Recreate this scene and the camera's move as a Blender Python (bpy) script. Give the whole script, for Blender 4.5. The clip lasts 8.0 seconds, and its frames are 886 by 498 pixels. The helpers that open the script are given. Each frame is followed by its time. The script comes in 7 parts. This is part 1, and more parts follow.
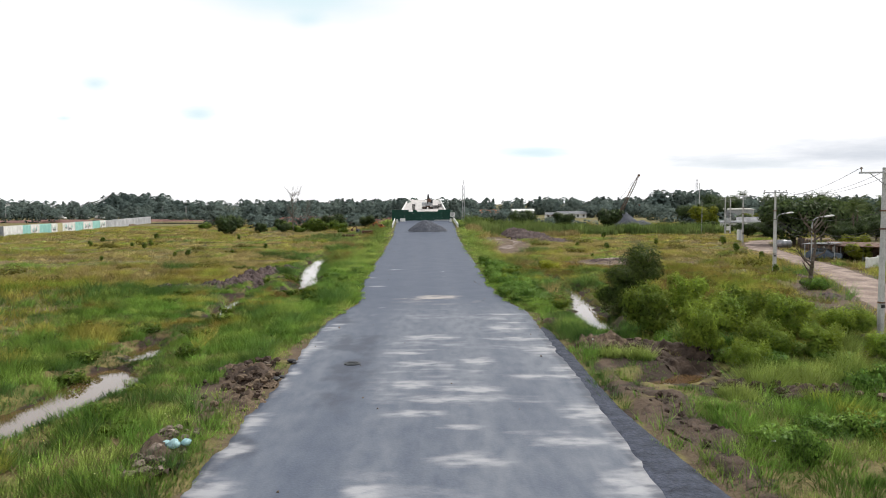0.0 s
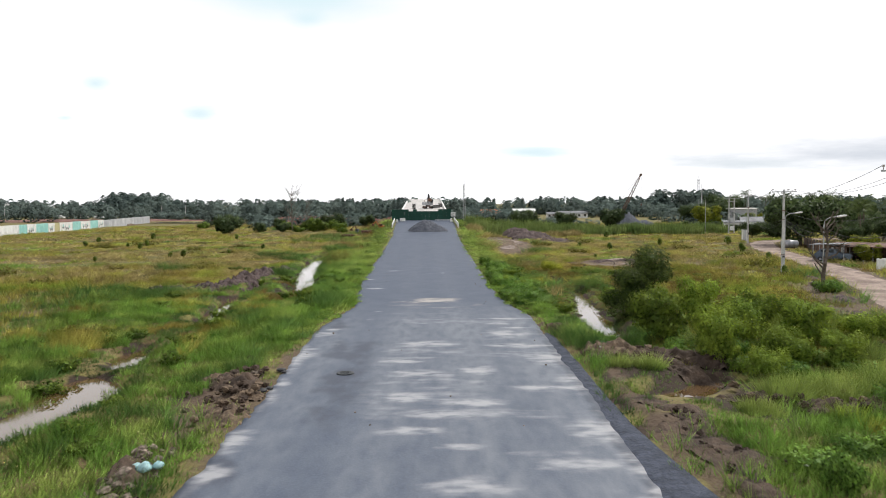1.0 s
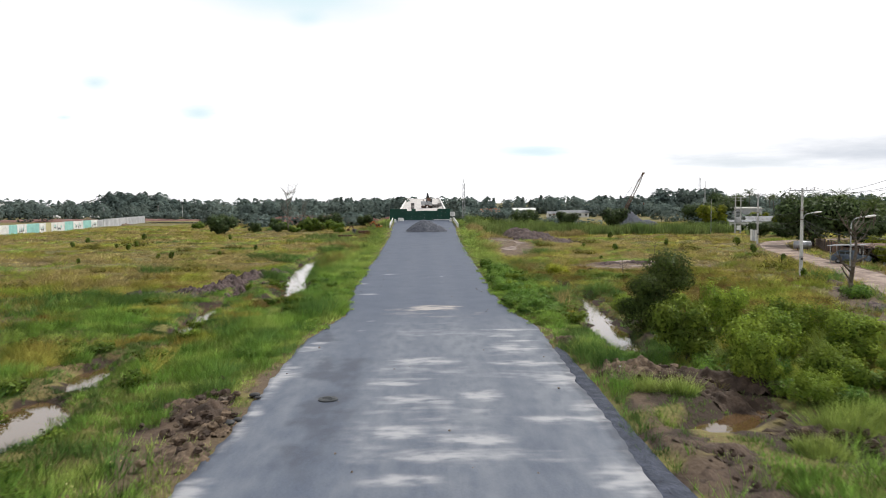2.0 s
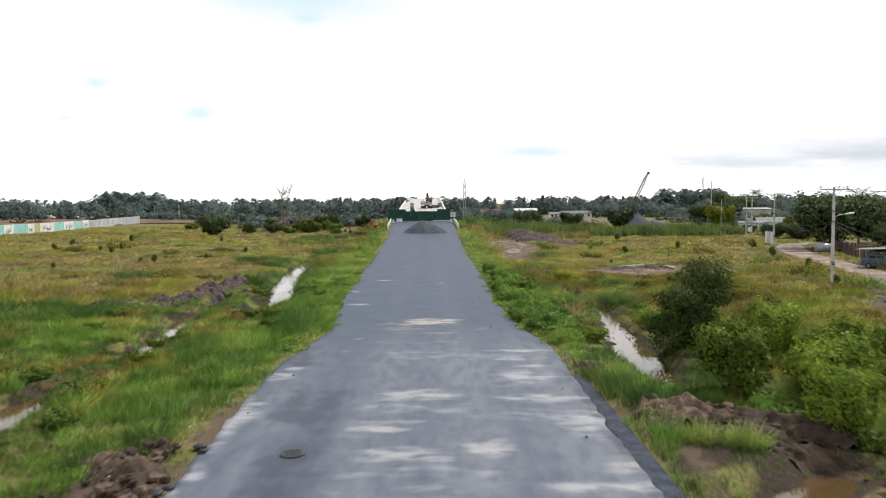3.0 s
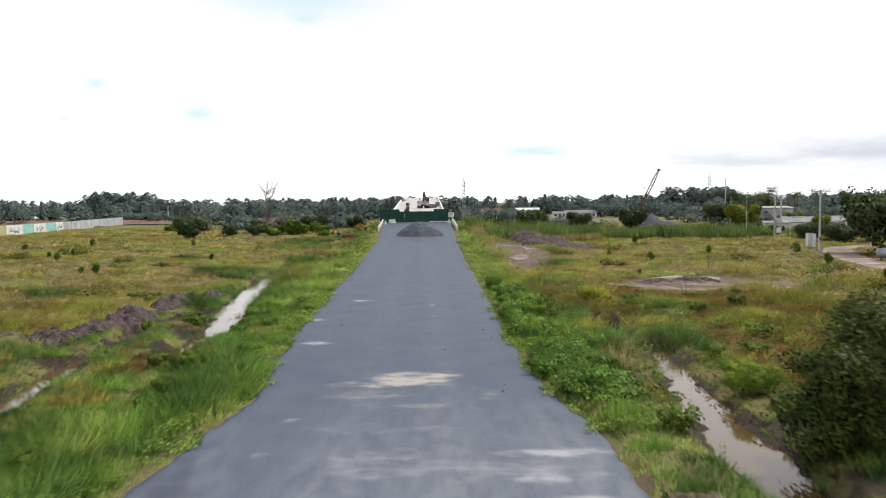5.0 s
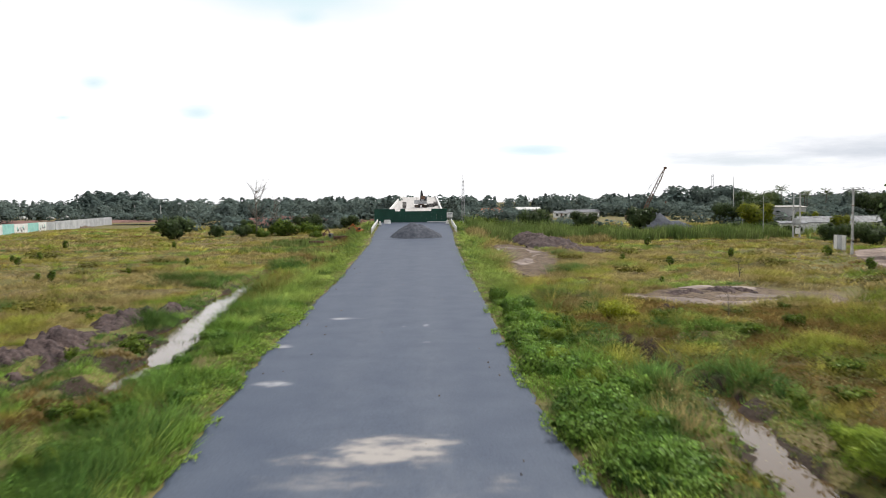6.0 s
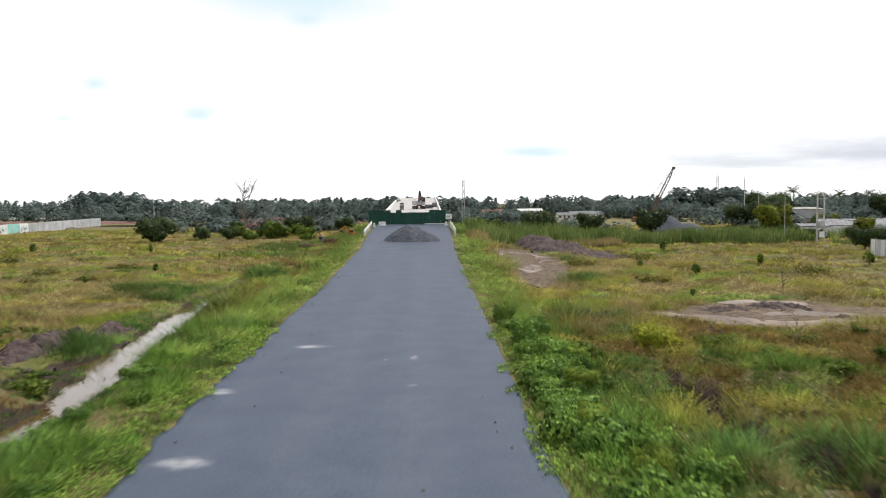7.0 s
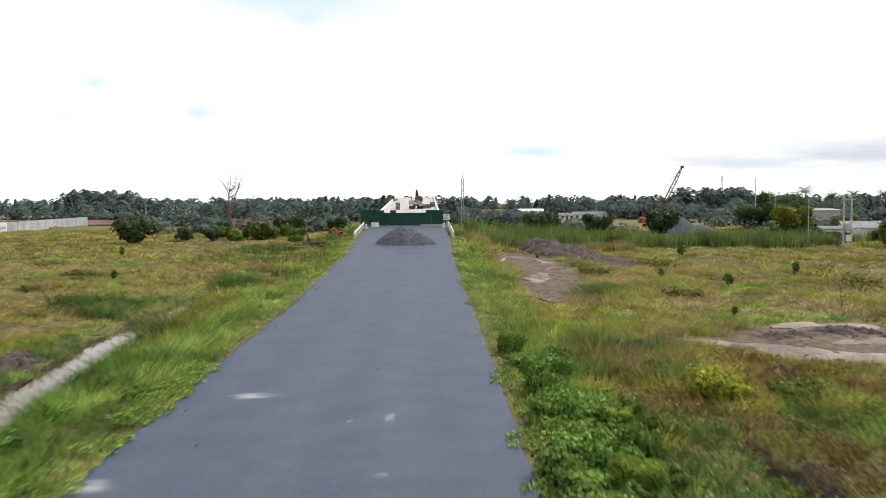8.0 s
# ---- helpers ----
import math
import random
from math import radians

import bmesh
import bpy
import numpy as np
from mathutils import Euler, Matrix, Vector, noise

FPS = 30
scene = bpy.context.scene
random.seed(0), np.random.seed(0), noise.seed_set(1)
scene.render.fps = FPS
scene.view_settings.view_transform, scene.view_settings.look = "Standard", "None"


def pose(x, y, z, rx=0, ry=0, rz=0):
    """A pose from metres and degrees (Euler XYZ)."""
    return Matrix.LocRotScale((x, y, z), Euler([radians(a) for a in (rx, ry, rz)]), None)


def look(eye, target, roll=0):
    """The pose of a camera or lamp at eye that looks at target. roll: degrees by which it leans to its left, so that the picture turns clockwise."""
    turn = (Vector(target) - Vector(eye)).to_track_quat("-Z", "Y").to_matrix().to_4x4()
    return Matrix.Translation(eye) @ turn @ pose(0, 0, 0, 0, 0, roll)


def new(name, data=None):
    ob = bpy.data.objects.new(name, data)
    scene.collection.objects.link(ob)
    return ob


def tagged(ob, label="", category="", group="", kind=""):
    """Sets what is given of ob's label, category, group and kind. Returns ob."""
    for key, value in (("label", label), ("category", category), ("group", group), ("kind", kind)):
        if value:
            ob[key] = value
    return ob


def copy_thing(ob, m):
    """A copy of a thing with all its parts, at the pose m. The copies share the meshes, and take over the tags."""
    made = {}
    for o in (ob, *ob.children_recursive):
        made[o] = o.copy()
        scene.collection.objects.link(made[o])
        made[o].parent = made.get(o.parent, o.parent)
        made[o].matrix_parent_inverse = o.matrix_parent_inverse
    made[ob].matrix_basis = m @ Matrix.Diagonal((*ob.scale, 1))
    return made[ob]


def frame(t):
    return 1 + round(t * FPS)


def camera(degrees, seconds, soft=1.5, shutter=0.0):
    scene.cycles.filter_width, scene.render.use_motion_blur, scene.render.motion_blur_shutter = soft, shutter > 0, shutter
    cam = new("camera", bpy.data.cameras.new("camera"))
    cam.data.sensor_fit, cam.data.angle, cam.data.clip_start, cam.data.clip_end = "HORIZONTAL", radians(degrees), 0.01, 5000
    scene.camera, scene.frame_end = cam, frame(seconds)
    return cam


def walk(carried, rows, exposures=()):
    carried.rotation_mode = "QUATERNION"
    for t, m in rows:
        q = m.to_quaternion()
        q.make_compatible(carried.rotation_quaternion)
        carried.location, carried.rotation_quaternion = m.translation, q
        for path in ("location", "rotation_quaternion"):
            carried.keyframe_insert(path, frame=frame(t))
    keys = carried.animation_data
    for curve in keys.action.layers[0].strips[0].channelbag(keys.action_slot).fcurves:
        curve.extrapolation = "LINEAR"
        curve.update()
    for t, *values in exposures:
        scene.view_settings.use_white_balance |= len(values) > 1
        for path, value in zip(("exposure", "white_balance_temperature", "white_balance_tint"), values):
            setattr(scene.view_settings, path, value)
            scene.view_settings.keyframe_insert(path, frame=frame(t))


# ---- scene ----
cam = camera(60.0, 8.0, 1.0, 0.6)
PATH = [
    (0, (-0.744, -0.931, 7.764), (-0.698, 1.065, 7.645), -0.4),
    (0.5, (-0.698, -0.188, 7.77), (-0.652, 1.808, 7.651), -0.3),
    (1, (-0.598, 1.272, 7.763), (-0.554, 3.267, 7.643), -0.4),
    (1.5, (-0.475, 3.361, 7.771), (-0.432, 5.357, 7.65), -0.4),
    (1.7, (-0.455, 4.356, 7.785), (-0.41, 6.352, 7.663), -0.45),
    (2.8, (-0.235, 11.118, 7.74), (-0.19, 13.113, 7.619), -0.4),
    (3, (-0.159, 12.643, 7.737), (-0.115, 14.639, 7.616), -0.4),
    (3.5, (0.037, 16.513, 7.691), (0.081, 18.509, 7.57), -0.5),
    (4, (0.241, 20.678, 7.642), (0.286, 22.674, 7.52), -0.6),
    (4.5, (0.543, 25.049, 7.614), (0.587, 27.045, 7.492), -0.5),
    (4.7, (0.656, 26.799, 7.626), (0.7, 28.795, 7.504), -0.6),
    (5.8, (1.095, 36.69, 7.644), (1.141, 38.685, 7.521), -0.5),
    (6, (1.203, 38.873, 7.636), (1.25, 40.869, 7.512), -0.6),
    (6.5, (1.478, 43.973, 7.507), (1.525, 45.969, 7.386), -0.6),
    (7, (1.811, 49.092, 7.468), (1.857, 51.088, 7.348), -0.5),
    (7.5, (2.115, 54.128, 7.504), (2.161, 56.124, 7.383), -0.5),
    (8, (2.47, 59.421, 7.485), (2.517, 61.417, 7.364), -0.3),
]
walk(cam, [(t, look(e, g, r)) for t, e, g, r in PATH])

# ---------------------------------------------------------------- world, sun
SUN_EL, SUN_AZ = radians(53), radians(48)
world = bpy.data.worlds.new("overcast_sky")
scene.world = world
world.use_nodes = True
wn, wl = world.node_tree.nodes, world.node_tree.links
wn.clear()


def wnode(kind, **kw):
    n = wn.new(kind)
    for k, v in kw.items():
        n.inputs[k].default_value = v
    return n


def wmath(op, a, b=None):
    n = wn.new("ShaderNodeMath")
    n.operation = op
    for i, v in enumerate((a, b)):
        if v is None:
            continue
        if isinstance(v, (int, float)):
            n.inputs[i].default_value = v
        else:
            wl.new(v, n.inputs[i])
    return n.outputs[0]


def wmix(fac, a, b):
    n = wn.new("ShaderNodeMix")
    n.data_type = "RGBA"
    for sock, v in ((n.inputs[0], fac), (n.inputs[6], a), (n.inputs[7], b)):
        if isinstance(v, (int, float, tuple)):
            sock.default_value = v
        else:
            wl.new(v, sock)
    return n.outputs[2]


sky = wn.new("ShaderNodeTexSky")
sky.sky_type, sky.sun_disc = "NISHITA", False
sky.sun_elevation, sky.sun_rotation = SUN_EL, SUN_AZ
sky.air_density, sky.dust_density = 1.0, 2.0
coord = wn.new("ShaderNodeTexCoord")
sep = wn.new("ShaderNodeSeparateXYZ")
wl.new(coord.outputs["Generated"], sep.inputs[0])
low = wmath("ADD", wmath("MAXIMUM", sep.outputs[2], 0.0), 0.12)
comb = wn.new("ShaderNodeCombineXYZ")
wl.new(wmath("DIVIDE", sep.outputs[0], low), comb.inputs[0])
wl.new(wmath("DIVIDE", sep.outputs[1], low), comb.inputs[1])
puff = wnode("ShaderNodeTexNoise", Scale=0.9, Detail=6.0, Roughness=0.6)
wl.new(comb.outputs[0], puff.inputs["Vector"])
ramp = wn.new("ShaderNodeMapRange")
ramp.inputs[1].default_value, ramp.inputs[2].default_value = 0.22, 0.34
wl.new(puff.outputs[0], ramp.inputs[0])
# a thick, bright cloud cover with a few thin places
dim = wnode("ShaderNodeTexNoise", Scale=0.45, Detail=4.0)
wl.new(comb.outputs[0], dim.inputs["Vector"])
grey = wn.new("ShaderNodeMapRange")
grey.inputs[1].default_value, grey.inputs[2].default_value = 0.3, 0.62
wl.new(dim.outputs[0], grey.inputs[0])
cloud = wmix(grey.outputs[0], (8.0, 8.4, 9.1, 1), (10.4, 10.5, 10.7, 1))
# the cover is thinner and brighter low down
lowband = wn.new("ShaderNodeMapRange")
lowband.inputs[1].default_value, lowband.inputs[2].default_value = 0.55, 0.1
wl.new(sep.outputs[2], lowband.inputs[0])
cloud = wmix(lowband.outputs[0], cloud, (17.0, 17.0, 17.3, 1))


def spot(dx, dz, rx, rz):
    """How near a direction is to (dx, 1, dz), with a ragged edge: 1 inside, 0 outside."""
    u = wmath("DIVIDE", sep.outputs[0], wmath("MAXIMUM", sep.outputs[1], 0.05))
    v = wmath("DIVIDE", sep.outputs[2], wmath("MAXIMUM", sep.outputs[1], 0.05))
    a = wmath("DIVIDE", wmath("SUBTRACT", u, dx), rx)
    b = wmath("DIVIDE", wmath("SUBTRACT", v, dz), rz)
    r = wmath("SQRT", wmath("ADD", wmath("MULTIPLY", a, a), wmath("MULTIPLY", b, b)))
    r = wmath("ADD", r, wmath("MULTIPLY", wmath("SUBTRACT", puff.outputs[0], 0.5), 2.2))
    n = wn.new("ShaderNodeMapRange")
    n.interpolation_type = "SMOOTHSTEP"
    n.inputs[1].default_value, n.inputs[2].default_value = 1.5, 0.0
    wl.new(r, n.inputs[0])
    return wmath("MULTIPLY", n.outputs[0], wmath("GREATER_THAN", sep.outputs[1], 0.05))


thin = (11.0, 13.2, 14.0, 1)
for dx, dz, rx, rz in ((-0.15, 0.262, 0.11, 0.03), (-0.29, 0.117, 0.03, 0.012), (-0.42, 0.155, 0.024, 0.012),
                       (0.14, 0.065, 0.055, 0.009), (-0.46, 0.112, 0.02, 0.006), (-0.15, 0.236, 0.025, 0.012)):
    cloud = wmix(spot(dx, dz, rx, rz), cloud, thin)
cloud = wmix(spot(0.62, 0.06, 0.26, 0.022), cloud, (9.6, 10.2, 11.2, 1))
cloud = wmix(spot(0.42, 0.048, 0.10, 0.010), cloud, (11.0, 11.8, 12.5, 1))
cover = wmix(ramp.outputs[0], wmix(0.7, sky.outputs[0], (11.0, 12.2, 13.0, 1)), cloud)
bg = wnode("ShaderNodeBackground", Strength=0.07)
wl.new(cover, bg.inputs[0])
wout = wn.new("ShaderNodeOutputWorld")
wl.new(bg.outputs[0], wout.inputs[0])

sun = new("sun", bpy.data.lights.new("sun", "SUN"))
sun.data.energy, sun.data.angle, sun.data.color = 3.5, radians(7), (1.0, 0.96, 0.89)
sun.matrix_world = look((0, 0, 0), (-math.sin(SUN_AZ) * math.cos(SUN_EL), -math.cos(SUN_AZ) * math.cos(SUN_EL), -math.sin(SUN_EL)))

# ---------------------------------------------------------------- materials


def material(name, dark, light, scale=3.0, rough=0.85, bump=0.15, fine=40.0, metal=0.0, spread=(0.35, 0.65),
             leaf=0.0, island=0.0, obj=0.0, third=None, third_scale=0.25, spec=0.3, bump_dist=0.02, amp=(0.72, 1.25), tone=0.0):
    """A two-scale noise material: big patches from dark to light, fine grain, bump. third: a second patch colour."""
    m = bpy.data.materials.new(name)
    m.use_nodes = True
    nt = m.node_tree
    n, l = nt.nodes, nt.links
    p = n["Principled BSDF"]
    geo = n.new("ShaderNodeNewGeometry")

    def noise_tex(s, d):
        t = n.new("ShaderNodeTexNoise")
        t.inputs["Scale"].default_value, t.inputs["Detail"].default_value = s, d
        l.new(geo.outputs["Position"], t.inputs["Vector"])
        return t.outputs[0]

    def mrange(v, a, b, c=0.0, d=1.0):
        r = n.new("ShaderNodeMapRange")
        for i, k in enumerate((a, b, c, d)):
            r.inputs[i + 1].default_value = k
        l.new(v, r.inputs[0])
        return r.outputs[0]

    def mix(f, a, b, mode="MIX"):
        x = n.new("ShaderNodeMix")
        x.data_type, x.blend_type = "RGBA", mode
        for sock, v in ((x.inputs[0], f), (x.inputs[6], a), (x.inputs[7], b)):
            if isinstance(v, tuple):
                sock.default_value = (*v, 1)
            elif isinstance(v, (int, float)):
                sock.default_value = v
            else:
                l.new(v, sock)
        return x.outputs[2]

    big = noise_tex(scale, 4.0)
    col = mix(mrange(big, *spread), dark, light)
    if third:
        col = mix(mrange(noise_tex(third_scale, 3.0), 0.46, 0.62), col, third)
    grain = noise_tex(fine, 3.0)
    col = mix(1.0, col, mix(mrange(grain, 0.3, 0.7), (amp[0],) * 3, (amp[1],) * 3), "MULTIPLY")
    if island:
        k = mrange(geo.outputs["Random Per Island"], 0, 1, 1 - island, 1 + island)
        col = mix(1.0, col, k, "MULTIPLY")
    if tone:
        a = n.new("ShaderNodeAttribute")
        a.attribute_name = "tone"
        col = mix(1.0, col, mrange(a.outputs["Fac"], 0, 1, 1 - tone, 1 + tone), "MULTIPLY")
    if obj:
        info = n.new("ShaderNodeObjectInfo")
        col = mix(1.0, col, mrange(info.outputs["Random"], 0, 1, 1 - obj, 1 + obj), "MULTIPLY")
    l.new(col, p.inputs["Base Color"])
    p.inputs["Roughness"].default_value, p.inputs["Metallic"].default_value = rough, metal
    p.inputs["Specular IOR Level"].default_value = min(spec, 0.12) if leaf else spec
    if bump:
        b = n.new("ShaderNodeBump")
        b.inputs["Strength"].default_value, b.inputs["Distance"].default_value = bump, bump_dist
        l.new(grain, b.inputs["Height"])
        l.new(b.outputs[0], p.inputs["Normal"])
    if leaf:
        # leaves and blades are lit as the mass that they belong to: the way outwards from the clump, stored with each one
        own = n.new("ShaderNodeAttribute")
        own.attribute_name = "outward"
        turn = n.new("ShaderNodeVectorTransform")
        turn.vector_type, turn.convert_from, turn.convert_to = "NORMAL", "OBJECT", "WORLD"
        l.new(own.outputs["Vector"], turn.inputs[0])
        l.new(turn.outputs[0], p.inputs["Normal"])
        m.cycles.use_bump_map_correction = False
        tr = n.new("ShaderNodeBsdfTranslucent")
        l.new(turn.outputs[0], tr.inputs["Normal"])
        l.new(mix(1.0, col, (1.25, 1.3, 0.6), "MULTIPLY"), tr.inputs[0])
        ms = n.new("ShaderNodeMixShader")
        ms.inputs[0].default_value = leaf
        l.new(p.outputs[0], ms.inputs[1])
        l.new(tr.outputs[0], ms.inputs[2])
        l.new(ms.outputs[0], n["Material Output"].inputs[0])
    return m


M_EARTH = material("damp_earth", (0.042, 0.029, 0.022), (0.095, 0.066, 0.048), 1.5, 0.9, 0.6, 14, bump_dist=0.06)
M_SPOIL = material("dark_spoil_earth", (0.045, 0.032, 0.033), (0.12, 0.086, 0.08), 1.8, 0.9, 1.0, 6, bump_dist=0.1)
M_CLAY = material("brown_clay", (0.075, 0.052, 0.037), (0.18, 0.13, 0.088), 2.2, 0.9, 0.9, 9, bump_dist=0.06)
M_REDSOIL = material("red_soil", (0.13, 0.06, 0.05), (0.24, 0.14, 0.12), 0.3, 0.9, 0.6, 3, bump_dist=0.1)
M_SAND = material("pale_sand", (0.14, 0.098, 0.08), (0.34, 0.265, 0.225), 0.8, 0.55, 0.6, 6, third=(0.12, 0.083, 0.067), third_scale=0.4, bump_dist=0.04)
M_TRACK = material("dirt_track", (0.20, 0.145, 0.12), (0.36, 0.285, 0.24), 0.45, 0.9, 0.5, 5, third=(0.17, 0.125, 0.105), third_scale=0.3, bump_dist=0.05)
M_GRAVEL = material("blue_grey_gravel", (0.046, 0.052, 0.07), (0.088, 0.096, 0.118), 2.0, 0.85, 0.9, 18, island=0.3, bump_dist=0.05)
M_CHIP = material("tarred_chippings", (0.019, 0.025, 0.042), (0.05, 0.06, 0.09), 2.0, 0.8, 1.0, 9, island=0.3, bump_dist=0.06)
M_GRASS = material("field_grass", (0.285, 0.232, 0.055), (0.42, 0.385, 0.085), 0.16, 0.7, 0, 1.3, leaf=0.16, island=0.24,
                   spread=(0.36, 0.6), third=(0.235, 0.32, 0.045), third_scale=0.11, amp=(0.62, 1.33), tone=0.3)
M_LUSH = material("lush_grass", (0.1, 0.212, 0.035), (0.222, 0.355, 0.064), 0.35, 0.65, 0, 1.6, leaf=0.16, island=0.24, amp=(0.62, 1.33), tone=0.42)
M_PALE = material("pale_green_grass", (0.2, 0.298, 0.058), (0.345, 0.436, 0.108), 0.35, 0.65, 0, 1.6, leaf=0.16, island=0.24, amp=(0.62, 1.33), tone=0.42)
M_WEED = material("deep_green_weed", (0.06, 0.135, 0.032), (0.145, 0.25, 0.058), 0.5, 0.65, 0, 1.6, leaf=0.16, island=0.24, amp=(0.62, 1.33), tone=0.42)
M_BROWN = material("brown_sedge", (0.165, 0.108, 0.034), (0.27, 0.185, 0.064), 0.5, 0.75, 0, 1.6, leaf=0.16, island=0.24, amp=(0.62, 1.33), tone=0.3)
M_REED = material("reed", (0.135, 0.215, 0.058), (0.26, 0.33, 0.105), 0.2, 0.7, 0, 1.0, leaf=0.3, island=0.4)
M_STRAW = material("dry_straw", (0.29, 0.225, 0.09), (0.42, 0.345, 0.15), 0.5, 0.8, 0, 2.0, leaf=0.16, island=0.24, amp=(0.62, 1.33), tone=0.3)
M_LEAF = material("shrub_leaf", (0.065, 0.115, 0.018), (0.15, 0.21, 0.03), 0.9, 0.55, 0, 2.0, leaf=0.12, island=0.4, obj=0.18)
M_VINE = material("vine_leaf", (0.122, 0.2, 0.028), (0.272, 0.355, 0.048), 0.9, 0.65, 0, 2.0, leaf=0.2, island=0.22, obj=0.38)
M_CREEPER = material("creeper_leaf", (0.12, 0.215, 0.03), (0.24, 0.35, 0.06), 0.8, 0.5, 0, 3.0, leaf=0.12, island=0.4)
M_LUSHLEAF = material("bank_shrub_leaf", (0.082, 0.17, 0.032), (0.182, 0.3, 0.052), 0.7, 0.55, 0, 2.0, leaf=0.12, island=0.4, obj=0.25)
M_OLIVE = material("olive_scrub_leaf", (0.09, 0.095, 0.02), (0.175, 0.165, 0.036), 0.7, 0.7, 0, 2.0, leaf=0.25, island=0.35, obj=0.25)
M_BUSH = material("bush_leaf", (0.036, 0.062, 0.014), (0.088, 0.12, 0.027), 0.7, 0.6, 0, 2.0, leaf=0.12, island=0.45)
M_DARKLEAF = material("dark_tree_leaf", (0.034, 0.058, 0.022), (0.082, 0.115, 0.042), 0.5, 0.55, 0, 2.0, leaf=0.12, island=0.4, obj=0.2)
# leaf colour paled and blued: the haze of distance is put into it
M_HAZED_WOODS = material("hazed_woods_leaf", (0.098, 0.135, 0.128), (0.16, 0.2, 0.18), 0.05, 1.0, 0, 0.4, leaf=0.15, island=0.12, spec=0.0)
M_YELLEAF = material("yellow_green_leaf", (0.15, 0.19, 0.022), (0.27, 0.285, 0.032), 0.6, 0.55, 0, 2.0, leaf=0.3, island=0.35)
M_LEMON = material("lemon_green_leaf", (0.27, 0.31, 0.025), (0.43, 0.44, 0.05), 0.9, 0.55, 0, 2.0, leaf=0.25, island=0.25)
M_TARP = material("grey_green_cloth", (0.05, 0.075, 0.08), (0.085, 0.115, 0.12), 2.0, 0.8, 0.4, 9, bump_dist=0.03)
M_PALM = material("palm_leaf", (0.045, 0.07, 0.02), (0.095, 0.13, 0.034), 0.6, 0.5, 0, 2.0, leaf=0.2, island=0.3)
M_FLOWER = material("yellow_flower", (0.42, 0.38, 0.06), (0.6, 0.58, 0.3), 0.8, 0.6, 0, 3.0, leaf=0.2, island=0.2)
M_BARK = material("grey_bark", (0.07, 0.055, 0.042), (0.15, 0.125, 0.1), 4.0, 0.9, 0.5, 25)
M_DEADWOOD = material("bare_wood", (0.10, 0.085, 0.07), (0.19, 0.165, 0.14), 3.0, 0.9, 0.4, 25)
M_CONC = material("concrete", (0.36, 0.35, 0.33), (0.52, 0.51, 0.48), 1.5, 0.85, 0.3, 25)
M_POLE = material("pole_concrete", (0.40, 0.40, 0.40), (0.56, 0.56, 0.55), 0.8, 0.8, 0.2, 20)
M_STEEL = material("galvanised_steel", (0.30, 0.31, 0.32), (0.46, 0.47, 0.48), 3.0, 0.45, 0.05, 30, metal=0.7)
M_RUST = material("rusty_steel", (0.09, 0.055, 0.04), (0.18, 0.10, 0.07), 3.0, 0.8, 0.2, 30)
M_BLACK = material("black_cable", (0.02, 0.02, 0.022), (0.04, 0.04, 0.042), 5.0, 0.6, 0, 30)
M_GREEN = material("green_sheet", (0.007, 0.05, 0.034), (0.011, 0.068, 0.046), 0.4, 0.5, 0.05, 12, obj=0.12)
M_WHITE = material("white_paint", (0.60, 0.60, 0.58), (0.78, 0.78, 0.77), 0.7, 0.7, 0.1, 14)
M_TEAL = material("teal_paint", (0.24, 0.50, 0.47), (0.34, 0.62, 0.58), 0.5, 0.7, 0.1, 12)
M_TAN = material("tan_paint", (0.40, 0.36, 0.20), (0.5, 0.46, 0.27), 0.5, 0.7, 0.1, 12)
M_GREYWALL = material("grey_render", (0.34, 0.35, 0.37), (0.5, 0.51, 0.53), 0.25, 0.85, 0.2, 6)
M_INK = material("faded_ink", (0.08, 0.09, 0.10), (0.2, 0.21, 0.22), 2.0, 0.8, 0, 10)
M_ROOF = material("pale_roof", (0.36, 0.34, 0.33), (0.56, 0.54, 0.52), 0.8, 0.7, 0.3, 8)
M_GREYROOF = material("grey_sheet_roof", (0.12, 0.125, 0.14), (0.2, 0.21, 0.225), 0.6, 0.6, 0.2, 10)
M_TILE = material("orange_tile_roof", (0.30, 0.11, 0.06), (0.45, 0.18, 0.10), 0.7, 0.8, 0.3, 8)
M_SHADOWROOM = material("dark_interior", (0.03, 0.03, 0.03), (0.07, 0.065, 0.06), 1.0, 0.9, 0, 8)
M_ORANGE = material("orange_machine_paint", (0.42, 0.11, 0.03), (0.55, 0.17, 0.05), 1.5, 0.5, 0.05, 15)
M_BLUEPAINT = material("blue_grey_car_paint", (0.06, 0.08, 0.11), (0.10, 0.13, 0.17), 1.0, 0.35, 0, 10)
M_GLASS = material("dark_glass", (0.02, 0.025, 0.03), (0.04, 0.045, 0.05), 1.0, 0.08, 0, 10, spec=0.6)
M_RUBBER = material("tyre_rubber", (0.02, 0.02, 0.02), (0.04, 0.04, 0.04), 3.0, 0.9, 0.1, 30)
M_BAG = material("turquoise_plastic", (0.22, 0.40, 0.43), (0.36, 0.54, 0.56), 5.0, 0.35, 0.3, 12, bump_dist=0.03)
M_IRON = material("cast_iron", (0.035, 0.04, 0.045), (0.06, 0.065, 0.07), 4.0, 0.6, 0.3, 25)
M_STONE = material("broken_rubble", (0.10, 0.078, 0.06), (0.25, 0.20, 0.165), 3.0, 0.9, 0.4, 15, obj=0.3)
M_INSUL = material("porcelain", (0.20, 0.16, 0.14), (0.34, 0.3, 0.27), 3.0, 0.3, 0, 10)
